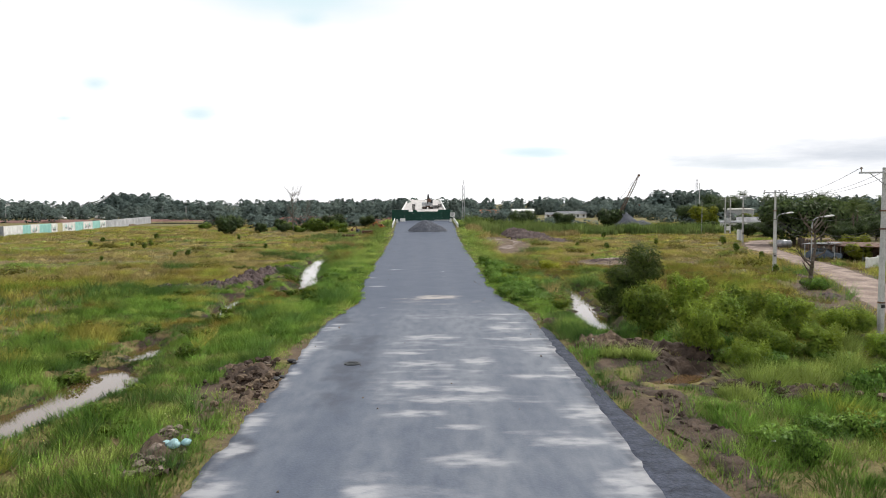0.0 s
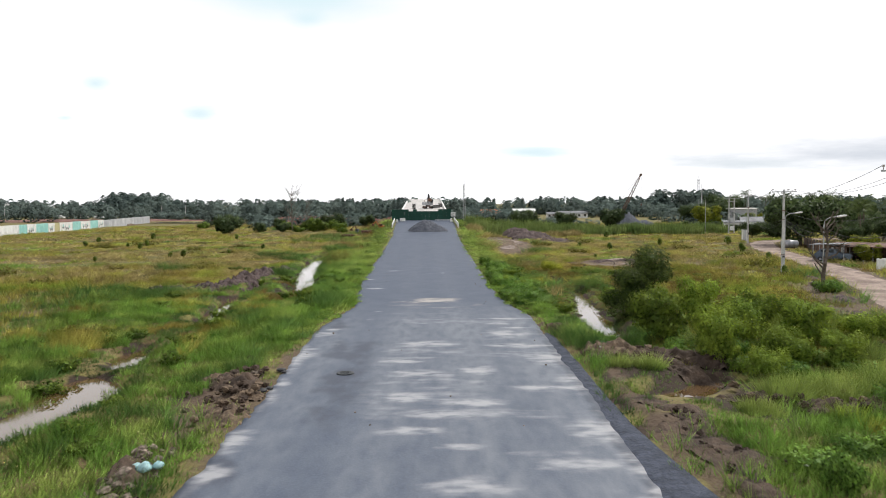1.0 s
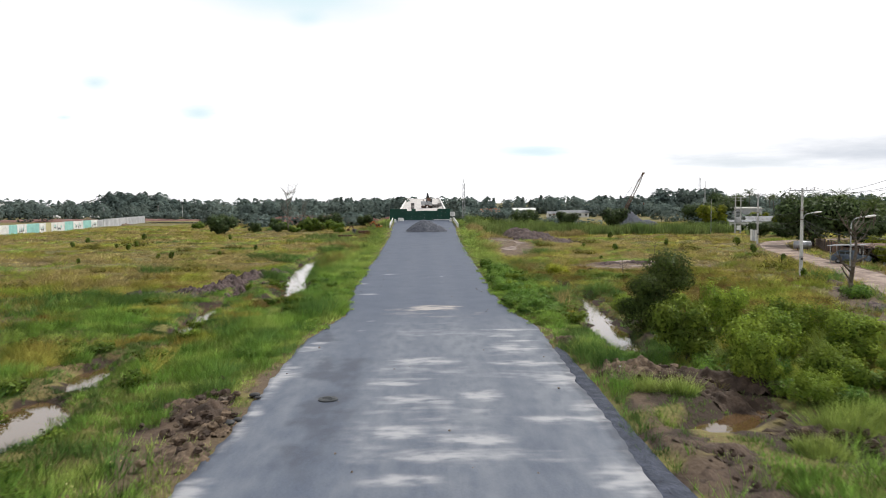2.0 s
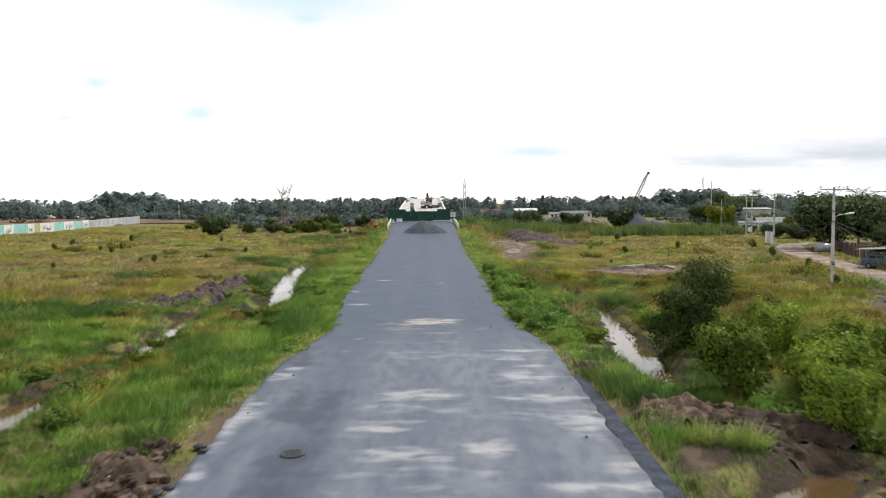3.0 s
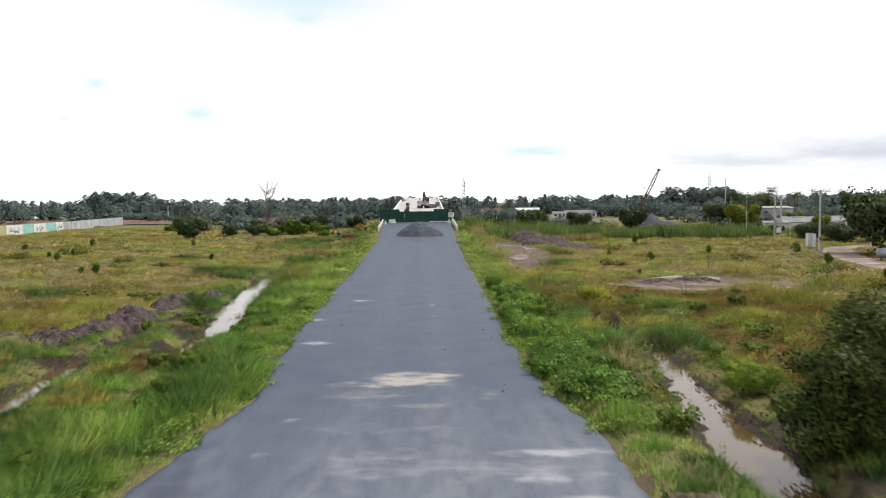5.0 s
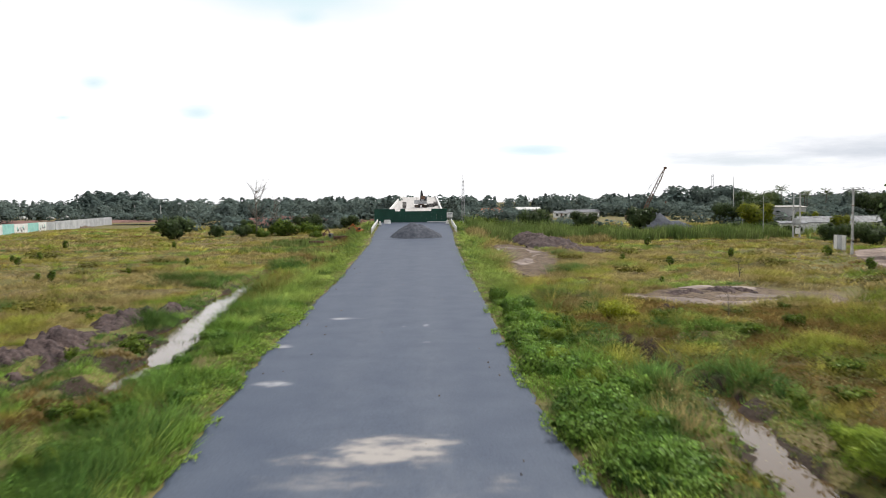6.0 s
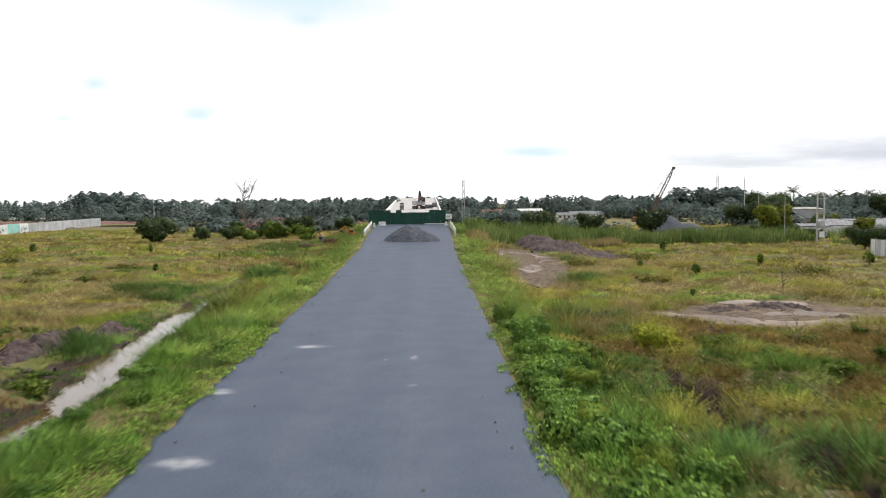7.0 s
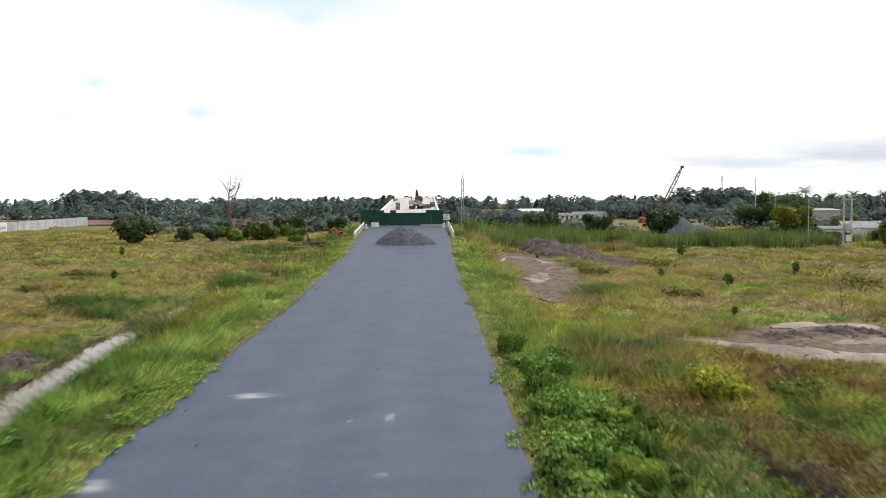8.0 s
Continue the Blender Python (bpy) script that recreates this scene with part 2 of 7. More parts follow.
M_ALU = material("aluminium_tank", (0.2, 0.21, 0.22), (0.34, 0.34, 0.36), 2.0, 0.4, 0.05, 12, metal=0.6)


def attr_material(name, base, patches, rough, bump, bump_scale, bump_dist):
    """Surface with colour patches from named vertex attributes. patches: (attribute, colour, hardness)."""
    m = material(name, base[0], base[1], base[2], rough, bump, bump_scale, third=base[3], third_scale=base[4], bump_dist=bump_dist)
    nt = m.node_tree
    n, l = nt.nodes, nt.links
    p = n["Principled BSDF"]
    col = p.inputs["Base Color"].links[0].from_socket
    geo = n.new("ShaderNodeNewGeometry")
    for att, colour, ns, amount in patches:
        a = n.new("ShaderNodeAttribute")
        a.attribute_name = att
        t = n.new("ShaderNodeTexNoise")
        t.inputs["Scale"].default_value, t.inputs["Detail"].default_value, t.inputs["Roughness"].default_value = ns, 6.0, 0.65
        l.new(geo.outputs["Position"], t.inputs["Vector"])
        s = n.new("ShaderNodeMath")
        s.operation = "MULTIPLY_ADD"
        l.new(t.outputs[0], s.inputs[0])
        s.inputs[1].default_value = 1.2
        l.new(a.outputs["Fac"], s.inputs[2])
        r = n.new("ShaderNodeMapRange")
        r.interpolation_type = "SMOOTHSTEP"
        r.inputs[1].default_value, r.inputs[2].default_value, r.inputs[4].default_value = 0.78, 1.28, amount
        l.new(s.outputs[0], r.inputs[0])
        x = n.new("ShaderNodeMix")
        x.data_type = "RGBA"
        l.new(r.outputs[0], x.inputs[0])
        l.new(col, x.inputs[6])
        x.inputs[7].default_value = (*colour, 1)
        col = x.outputs[2]
    l.new(col, p.inputs["Base Color"])
    return m


M_GROUND = attr_material("overgrown_ground", ((0.115, 0.105, 0.034), (0.165, 0.155, 0.044), 0.3, (0.16, 0.12, 0.055), 0.14),
                         (("mud", (0.038, 0.025, 0.017), 0.8, 1.0), ("clay", (0.098, 0.068, 0.046), 1.4, 0.9)), 0.9, 0.7, 5.0, 0.12)


def asphalt_material():
    """Blue-grey asphalt: stone grain, lengthwise wheel wear, and dust, tar and sand laid on by vertex attributes."""
    m = material("worn_asphalt", (0.053, 0.070, 0.109), (0.068, 0.086, 0.126), 0.5, 0.62, 0.6, 12.0, bump_dist=0.012, amp=(0.8, 1.2))
    nt = m.node_tree
    n, l = nt.nodes, nt.links
    p = n["Principled BSDF"]
    col = p.inputs["Base Color"].links[0].from_socket
    geo = n.new("ShaderNodeNewGeometry")
    for att, colour, scale, stretch, soft, ragged, amount in (
            ("film", (0.165, 0.182, 0.212), 1.3, (1.4, 0.45, 1), (0.0, 1.0), 0.6, 0.8), ("tar", (0.042, 0.05, 0.074), 1.4, (1, 0.6, 1), (0.2, 0.9), 0.5, 0.75),
            ("beige", (0.40, 0.365, 0.335), 1.1, (0.8, 1.3, 1), (0.12, 1.1), 0.85, 0.85), ("dust", (0.41, 0.412, 0.43), 1.6, (0.6, 1.2, 1), (0.05, 1.25), 0.8, 0.7)):
        a = n.new("ShaderNodeAttribute")
        a.attribute_name = att
        mp = n.new("ShaderNodeMapping")
        mp.inputs["Scale"].default_value = stretch
        l.new(geo.outputs["Position"], mp.inputs[0])
        t = n.new("ShaderNodeTexNoise")
        t.inputs["Scale"].default_value, t.inputs["Detail"].default_value = scale, 5.0
        l.new(mp.outputs[0], t.inputs["Vector"])
        # the noise eats into a patch in proportion to the patch itself
        k = n.new("ShaderNodeMapRange")
        k.inputs[1].default_value, k.inputs[2].default_value = 0.3, 0.7
        k.inputs[3].default_value, k.inputs[4].default_value = 1 - ragged, 1 + ragged
        l.new(t.outputs[0], k.inputs[0])
        mul = n.new("ShaderNodeMath")
        mul.operation = "MULTIPLY"
        l.new(a.outputs["Fac"], mul.inputs[0])
        l.new(k.outputs[0], mul.inputs[1])
        q = n.new("ShaderNodeMapRange")
        q.interpolation_type = "SMOOTHSTEP" if att != "film" else "LINEAR"
        q.inputs[1].default_value, q.inputs[2].default_value, q.inputs[4].default_value = *soft, amount
        l.new(mul.outputs[0], q.inputs[0])
        x = n.new("ShaderNodeMix")
        x.data_type = "RGBA"
        l.new(q.outputs[0], x.inputs[0])
        l.new(col, x.inputs[6])
        x.inputs[7].default_value = (*colour, 1)
        col = x.outputs[2]
    l.new(col, p.inputs["Base Color"])
    return m


M_ASPHALT = asphalt_material()

M_WATER = bpy.data.materials.new("murky_ditch_water")
M_WATER.use_nodes = True
_p = M_WATER.node_tree.nodes["Principled BSDF"]
_p.inputs["Base Color"].default_value = (0.10, 0.06, 0.028, 1)
_p.inputs["Roughness"].default_value = 0.04
_p.inputs["IOR"].default_value = 1.33
_p.inputs["Specular IOR Level"].default_value = 1.0
_p.inputs["Coat Weight"].default_value, _p.inputs["Coat Roughness"].default_value = 0.3, 0.02
_t = M_WATER.node_tree.nodes.new("ShaderNodeTexNoise")
_t.inputs["Scale"].default_value = 2.5
_b = M_WATER.node_tree.nodes.new("ShaderNodeBump")
_b.inputs["Strength"].default_value, _b.inputs["Distance"].default_value = 0.05, 0.02
M_WATER.node_tree.links.new(_t.outputs[0], _b.inputs["Height"])
M_WATER.node_tree.links.new(_b.outputs[0], _p.inputs["Normal"])

# ---------------------------------------------------------------- helpers
rng = np.random.default_rng(7)


def part(name, bm, mat, parent=None, label="", smooth=False):
    """Links a bmesh as one mesh object, under a thing or a part if a parent is given."""
    me = bpy.data.meshes.new(name)
    bm.to_mesh(me)
    bm.free()
    me.materials.append(mat)
    if smooth:
        me.polygons.foreach_set("use_smooth", [True] * len(me.polygons))
    ob = new(name, me)
    ob.parent = parent
    return tagged(ob, label)


def mesh_np(name, verts, faces, mat, smooth=False):
    """A mesh from arrays: verts (n, 3), faces (m, k)."""
    me = bpy.data.meshes.new(name)
    verts, faces = np.asarray(verts, np.float32), np.asarray(faces, np.int32)
    m, k = faces.shape
    me.vertices.add(len(verts))
    me.vertices.foreach_set("co", verts.ravel())
    me.loops.add(m * k)
    me.loops.foreach_set("vertex_index", faces.ravel())
    me.polygons.add(m)
    me.polygons.foreach_set("loop_start", np.arange(0, m * k, k, dtype=np.int32))
    if smooth:
        me.polygons.foreach_set("use_smooth", np.ones(m, bool))
    me.materials.append(mat)
    me.update(calc_edges=True)
    return me


def set_outward(me, vectors, corners):
    """Stores with each leaf of so many corners the way outwards from its clump."""
    v = np.asarray(vectors, np.float32)
    v = v / (np.linalg.norm(v, axis=1, keepdims=True) + 1e-6)
    a = me.attributes.new("outward", "FLOAT_VECTOR", "POINT")
    a.data.foreach_set("vector", np.repeat(v, corners, axis=0).ravel())
    return me


def empty(name, x=0, y=0, z=0, rz=0):
    ob = new(name)
    ob.empty_display_size = 0.2
    ob.matrix_basis = pose(x, y, z, 0, 0, rz)
    return ob


def bm_box(bm, x0, x1, y0, y1, z0, z1, bevel=0.0, m=None):
    r = bmesh.ops.create_cube(bm, size=1)
    for v in r["verts"]:
        v.co = Vector(((x0 + x1) / 2 + v.co.x * (x1 - x0), (y0 + y1) / 2 + v.co.y * (y1 - y0), (z0 + z1) / 2 + v.co.z * (z1 - z0)))
        if m:
            v.co = m @ v.co
    if bevel:
        edges = {e for v in r["verts"] for e in v.link_edges}
        bmesh.ops.bevel(bm, geom=list(edges), offset=bevel, segments=1, affect="EDGES")
    return bm


def box(x0, x1, y0, y1, z0, z1, bevel=0.0):
    return bm_box(bmesh.new(), x0, x1, y0, y1, z0, z1, bevel)


def bm_rod(bm, a, b, r0, r1=None, seg=8):
    """A tapered rod from a to b."""
    a, b = Vector(a), Vector(b)
    m = Matrix.Translation((a + b) / 2) @ (b - a).to_track_quat("Z", "Y").to_matrix().to_4x4()
    bmesh.ops.create_cone(bm, cap_ends=True, segments=seg, radius1=r0, radius2=r0 if r1 is None else r1, depth=(b - a).length, matrix=m)
    return bm


def rod(a, b, r0, r1=None, seg=8):
    return bm_rod(bmesh.new(), a, b, r0, r1, seg)


def vnoise(x, y, s, seed=0):
    """Smooth value noise of arrays, 0 to 1, with cells of s metres."""
    x, y = np.asarray(x, float) / s, np.asarray(y, float) / s
    xi, yi = np.floor(x), np.floor(y)
    fx, fy = x - xi, y - yi
    fx, fy = fx * fx * (3 - 2 * fx), fy * fy * (3 - 2 * fy)

    def h(a, b):
        v = np.sin(a * 127.1 + b * 311.7 + seed * 74.7) * 43758.5453
        return v - np.floor(v)

    return (h(xi, yi) * (1 - fx) + h(xi + 1, yi) * fx) * (1 - fy) + (h(xi, yi + 1) * (1 - fx) + h(xi + 1, yi + 1) * fx) * fy


def fbm(x, y, s, seed=0):
    return 0.55 * vnoise(x, y, s, seed) + 0.3 * vnoise(x, y, s / 2.3, seed + 1) + 0.15 * vnoise(x, y, s / 5.1, seed + 2)


def sstep(a, b, v):
    t = np.clip((v - a) / (b - a), 0, 1)
    return t * t * (3 - 2 * t)


def line_dist(x, y, pts):
    """Distance of arrays to a polyline of (x, y, width); also the width at the nearest place."""
    best, wid = np.full(np.shape(x), 1e9), np.zeros(np.shape(x))
    for (ax, ay, aw), (bx, by, bw) in zip(pts[:-1], pts[1:]):
        dx, dy = bx - ax, by - ay
        t = np.clip(((x - ax) * dx + (y - ay) * dy) / (dx * dx + dy * dy), 0, 1)
        d = np.hypot(x - ax - t * dx, y - ay - t * dy)
        near = d < best
        best, wid = np.where(near, d, best), np.where(near, aw + t * (bw - aw), wid)
    return best, wid


# ---------------------------------------------------------------- the lie of the land
def road_z(y):
    return np.interp(y, (-80, 98, 108, 118, 134, 149, 164, 177, 203, 216, 300), (0, 0, 0.07, 0.2, 0.5, 0.87, 1.45, 2.08, 3.2, 3.4, 3.4))


def edge_l(y):
    return np.interp(y, (-80, 45, 50, 55, 60, 66, 78, 100, 138, 160, 177, 210), (-7.3, -7.3, -7.15, -6.7, -6.0, -6.5, -7.0, -7.3, -7.4, -7.4, -7.9, -8.2))


def edge_r(y):
    return np.interp(y, (-80, 18, 25, 32, 48, 54, 58, 64, 80, 95, 130, 160, 177, 210), (5.4, 5.5, 5.8, 6.0, 6.4, 6.5, 5.9, 5.4, 5.4, 5.7, 5.8, 5.9, 6.3, 6.4))


W_LEFT, W_RIGHT = -0.89, -0.36
DITCH_A = [(-17.7, 23, 0.9), (-17.2, 27.5, 1.25), (-16.7, 30.5, 1.5), (-16.3, 33, 1.7), (-16.4, 35.5, 1.6), (-17.0, 38.8, 0.9)]
DITCH_B = [(-16.6, 41.5, 0.8), (-17.2, 44, 0.9), (-17.6, 47.4, 0.6)]
DITCH_C = [(-16.6, 55, 0.55), (-16.9, 59, 0.9), (-17.2, 63, 0.6), (-17.7, 67, 0.6), (-18.0, 71.5, 0.4), (-17.9, 76, 0.45), (-17.8, 80, 0.55), (-17.2, 85, 0.5), (-16.2, 89.5, 0.4)]
DITCH_D = [(-13.4, 72.6, 0.7), (-12.9, 75, 1.0), (-13.2, 79.5, 1.0), (-13.8, 86, 1.25), (-14.8, 90, 1.4), (-15.3, 94, 1.3), (-15.6, 100, 1.25), (-16.4, 106, 1.1), (-16.7, 113, 1.0), (-17.2, 122, 1.0), (-16.7, 130, 0.9)]
POOL_A = [(10.6, 45.2, 0.6), (10.5, 49, 0.95), (11.1, 54.5, 1.05), (11.5, 59.5, 0.95), (12.3, 64, 0.7), (12.7, 67.5, 0.4)]
POOL_B = [(9.3, 32.2, 0.75), (10.6, 33.0, 1.0), (12.2, 34.4, 0.8)]
POOL_C = [(13.4, 45.4, 0.5), (13.6, 48, 0.5)]
GULLY = [(12.8, 68.0, 0.5), (12.4, 73, 0.5), (12.4, 79, 0.4), (12.5, 85, 0.25)]
TRACK = [(6.5, -62, 2.2), (15, -20, 2.2), (23.5, 18, 2.2), (28, 36, 2.4), (31.5, 46, 2.5), (35.5, 57, 2.6), (41.0, 72, 2.3), (45.8, 88, 2.2), (49.8, 105, 2.0),
         (54.8, 125, 2.2), (60.0, 138.5, 2.1), (64.5, 146, 2.1), (72, 151, 2.1), (90, 155, 2.2), (130, 162, 2.2)]
SHOULDER = [(6.7, 10, 1.5), (6.35, 18.5, 1.1), (6.35, 21, 0.95), (6.2, 25, 0.68), (6.2, 31, 0.48), (6.45, 39, 0.42), (6.55, 47, 0.34)]
VERGE = [(22.5, 34, 1.2), (25.0, 42, 2.0), (28.3, 52, 2.2), (31.6, 61, 1.8), (35.5, 71, 1.0)]
BERM = [(7.5, 14, 0.7), (7.6, 20, 0.75), (7.5, 25, 0.65), (7.4, 30, 0.5), (7.9, 36, 0.4)]
PUDDLE_EDGE = [(9.4, 30.8, 0.8), (11.0, 31.6, 0.9), (12.2, 32.4, 0.6)]
SAND_A = [(12.2, 119, 1.2), (13.6, 126, 2.3), (15.3, 138, 3.3), (16.0, 152, 3.8), (15.5, 165, 3.2), (14.5, 174, 1.4)]
SAND_B = [(15.5, 101.6, 0.8), (18.5, 100.6, 1.8), (22, 100.2, 3.6), (26, 101, 5.6), (30.5, 101.4, 5.8), (36, 102, 3.0)]


def field_z(x, y):
    z = np.where(x < 0, -0.46, -0.02 - 0.33 * sstep(66, 105, y)) + (fbm(x, y, 8, 3) - 0.5) * 0.95 + (fbm(x, y, 2.4, 5) - 0.5) * 0.3 + (fbm(x, y, 4.2, 6) - 0.5) * 0.6 * sstep(9.5, 13, np.abs(x))
    return z


def ground_z(x, y):
    x, y = np.asarray(x, float), np.asarray(y, float)
    z = field_z(x, y)
    # the bank rises to the carriageway
    d = np.where(x < 0, edge_l(y) - x, x - edge_r(y)) + (fbm(x, y, 3.0, 9) - 0.5) * 1.0
    end = sstep(232, 214, y)
    bank = road_z(y) - 0.06 - np.maximum(0, d - 0.5) * np.where(road_z(y) > 0.3, 0.3, 0.14)
    bank = bank * end + (1 - end) * -3.0
    z = np.where(bank > z, bank, z) + 0.12 * np.exp(-((bank - z) / 0.25) ** 2)
    z = np.where((d < 0.6), np.minimum(z, np.maximum(bank, road_z(y) * end - 0.07)), z)
    inside = (x > edge_l(y) + 0.25) & (x < edge_r(y) - 0.25) & (y < 214)
    z = np.where(inside, road_z(y) - 0.25, z)
    # the track lies on a low bank
    dist, wid = line_dist(x, y, TRACK)
    k = sstep(wid + 5, wid + 0.3, dist)
    z = z * (1 - k) + k * (0.0 + (fbm(x, y, 5, 11) - 0.5) * 0.12)
    # ditches and pools
    for pts, level in ((DITCH_A, W_LEFT), (DITCH_B, W_LEFT), (DITCH_C, W_LEFT), (DITCH_D, W_LEFT), (POOL_A, W_RIGHT), (POOL_B, W_RIGHT), (POOL_C, W_RIGHT), (GULLY, -0.7)):
        dist, wid = line_dist(x, y, pts)
        dist = dist + (fbm(x, y, 1.8, 21) - 0.5) * 1.5
        bed = level - 0.22 + 0.22 * (dist / wid) ** 2
        k = sstep(wid + 2.0, wid + 0.5, dist)
        z = np.where(k > 0, z * (1 - k) + k * np.minimum(z, bed), z)
        z = np.where(dist < wid + 0.5, np.minimum(z, bed), z)
    # the chippings lie level with the carriageway
    dist, wid = line_dist(x, y, SHOULDER)
    k = sstep(wid + 0.7, wid + 0.1, dist) * (x > edge_r(y) - 0.3)
    z = z * (1 - k) + k * -0.1
    far = sstep(240, 330, y) + sstep(95, 160, np.abs(x)) * 0.6
    return z * (1 - np.clip(far, 0, 1)) + np.clip(far, 0, 1) * -0.6


def mud_and_shade_at(x, y):
    """Bare wet earth by the water, plus shade painted among shrubs, 0 to 1."""
    m = np.zeros(np.shape(x))
    for pts in (DITCH_A, DITCH_B, DITCH_C, DITCH_D, POOL_A, POOL_B, POOL_C, GULLY):
        dist, wid = line_dist(x, y, pts)
        m = np.maximum(m, sstep(wid + 0.45, wid - 0.1, dist + (fbm(x, y, 1.7, 31) - 0.5) * 1.2))
    # spots among the vines paint in shade; those right of the pool, bush reflection
    for cx, cy, r in ((9.6, 37.5, 1.9), (11.2, 38.2, 2.0), (13.5, 31.5, 2.4), (11.5, 29.5, 1.6), (15.5, 30.2, 1.8), (16.5, 96, 1.6), (13.3, 100.5, 1.2), (-16, 86, 1.4), (22, 62, 2.2), (26.5, 47, 2.2), (8.0, 26.5, 1.5), (8.6, 23.2, 1.1), (7.9, 30.5, 1.2), (10.0, 30.6, 1.0), (12.2, 28.4, 1.5), (8.4, 35.0, 1.5), (18.5, 29.5, 1.5), (-9.2, 33.5, 2.0), (-19.5, 70, 1.6), (-15.2, 84, 1.3), (-15.4, 78, 1.3), (-14.6, 73, 1.0), (7.6, 17, 1.6), (12.4, 49, 1.2), (12.9, 54, 1.1), (10.4, 34.6, 2.0), (11.8, 36.2, 1.9), (9.4, 37.2, 1.5), (12.6, 40.6, 1.6), (14.0, 43.5, 2.0), (17.0, 42.5, 2.2), (17.0, 38.0, 1.8), (14.0, 39.0, 1.6), (20.5, 42.5, 1.8), (13.0, 66.5, 1.5), (12.7, 71, 1.6), (12.5, 75, 1.4), (12.5, 80, 1.2)):
        m = np.maximum(m, sstep(r * 1.25, r * 0.5, np.hypot(x - cx, y - cy) + (fbm(x, y, 1.7, 33) - 0.5) * 2))
    return m


def clay_at(x, y):
    """Trodden light earth along the carriageway and the track."""
    d = np.where(x < 0, edge_l(y) - x, x - edge_r(y)) + (fbm(x, y, 3.0, 41) - 0.5) * 1.8
    k = 0.55 * sstep(1.1, 0.0, d) * sstep(58, 50, y) * sstep(0.3, 0.6, fbm(x, y, 4, 42)) + 0.4 * sstep(0.5, 0.0, d)
    k = np.maximum(k, sstep(4.2, 1.6, np.hypot((x + 9.0) / 0.9, (y - 31.0) / 2.6) * 1.5 + (fbm(x, y, 2, 44) - 0.5) * 2.4) * 0.9)
    dist, wid = line_dist(x, y, VERGE)
    k = np.maximum(k, 0.95 * sstep(wid * 1.5, wid * 0.5, dist + (fbm(x, y, 2.5, 48) - 0.5) * 2.4))
    dist, wid = line_dist(x, y, BERM)
    k = np.maximum(k, 0.7 * sstep(wid * 1.4, wid * 0.5, dist + (fbm(x, y, 1.6, 49) - 0.5) * 1.4))
    dist, wid = line_dist(x, y, TRACK)
    k = np.maximum(k, sstep(wid + 1.2, wid + 0.1, dist + (fbm(x, y, 3, 47) - 0.5) * 2))
    return np.clip(k, 0, 1)


def ground_sheet():
    xs = np.concatenate([np.array([-2600, -1500, -900, -600, -420, -300, -230, -180, -150]), np.arange(-125, -40, 5.0), np.arange(-40, -24, 1.2),
                         np.arange(-24, 26, 0.36), np.arange(26, 60, 1.0), np.arange(60, 130, 5.0), np.array([150, 180, 230, 300, 420, 600, 900, 1500, 2600])])
    ys = np.concatenate([np.array([-1500, -700, -300, -120, -60, -30, -10, 0, 6]), np.arange(10, 134, 0.45), np.arange(134, 235, 1.2), np.arange(235, 340, 6.0),
                         np.array([360, 400, 460, 540, 640, 800, 1100, 1600, 2600, 4200])])
    X, Y = np.meshgrid(xs, ys)
    Z = ground_z(X, Y)
    nx, ny = len(xs), len(ys)
    i = np.arange(nx * ny).reshape(ny, nx)
    f = np.stack([i[:-1, :-1], i[:-1, 1:], i[1:, 1:], i[1:, :-1]], -1).reshape(-1, 4)
    me = mesh_np("ground", np.stack([X, Y, Z], -1).reshape(-1, 3), f, M_GROUND, True)
    for name, fn in (("mud", mud_and_shade_at), ("clay", clay_at)):
        a = me.attributes.new(name, "FLOAT", "POINT")
        a.data.foreach_set("value", fn(X, Y).astype(np.float32).ravel())
    return tagged(new("ground", me), "flat overgrown field of grass and bare earth", "ground", kind="structure")


ground_sheet()


def water_sheet(name, pts, level, label):
    """Still water along a line, wider than the hollow that holds it."""
    bm = bmesh.new()
    rows = []
    for i, (x, y, w) in enumerate(pts):
        a, b = pts[max(i - 1, 0)], pts[min(i + 1, len(pts) - 1)]
        t = Vector((b[0] - a[0], b[1] - a[1])).normalized()
        n = Vector((t.y, -t.x)) * (w + 1.3)
        s = t * (1.6 if i == len(pts) - 1 else -1.6 if i == 0 else 0)
        rows.append((bm.verts.new((x - n.x + s.x, y - n.y + s.y, level)), bm.verts.new((x + n.x + s.x, y + n.y + s.y, level))))
    for (a, b), (c, d) in zip(rows[:-1], rows[1:]):
        bm.faces.new((a, b, d, c))
    bmesh.ops.recalc_face_normals(bm, faces=bm.faces)
    if bm.faces[:][0].normal.z < 0:
        bmesh.ops.reverse_faces(bm, faces=bm.faces)
    return tagged(part(name, bm, M_WATER), label, "water", kind="structure")


water_sheet("water", DITCH_A, W_LEFT, "muddy ditch water mirroring the white sky")
water_sheet("water", DITCH_B, W_LEFT - 0.006, "shallow ditch water among grass")
water_sheet("water", DITCH_C, W_LEFT - 0.006, "narrow ditch water below dark spoil")
water_sheet("water", DITCH_D, W_LEFT, "winding ditch water mirroring the sky")
water_sheet("water", POOL_A, W_RIGHT, "long brown pool beside the road bank")
water_sheet("water", POOL_B, W_RIGHT, "small brown puddle under the bushes")
water_sheet("water", POOL_C, W_RIGHT - 0.006, "dark muddy water below the bush")


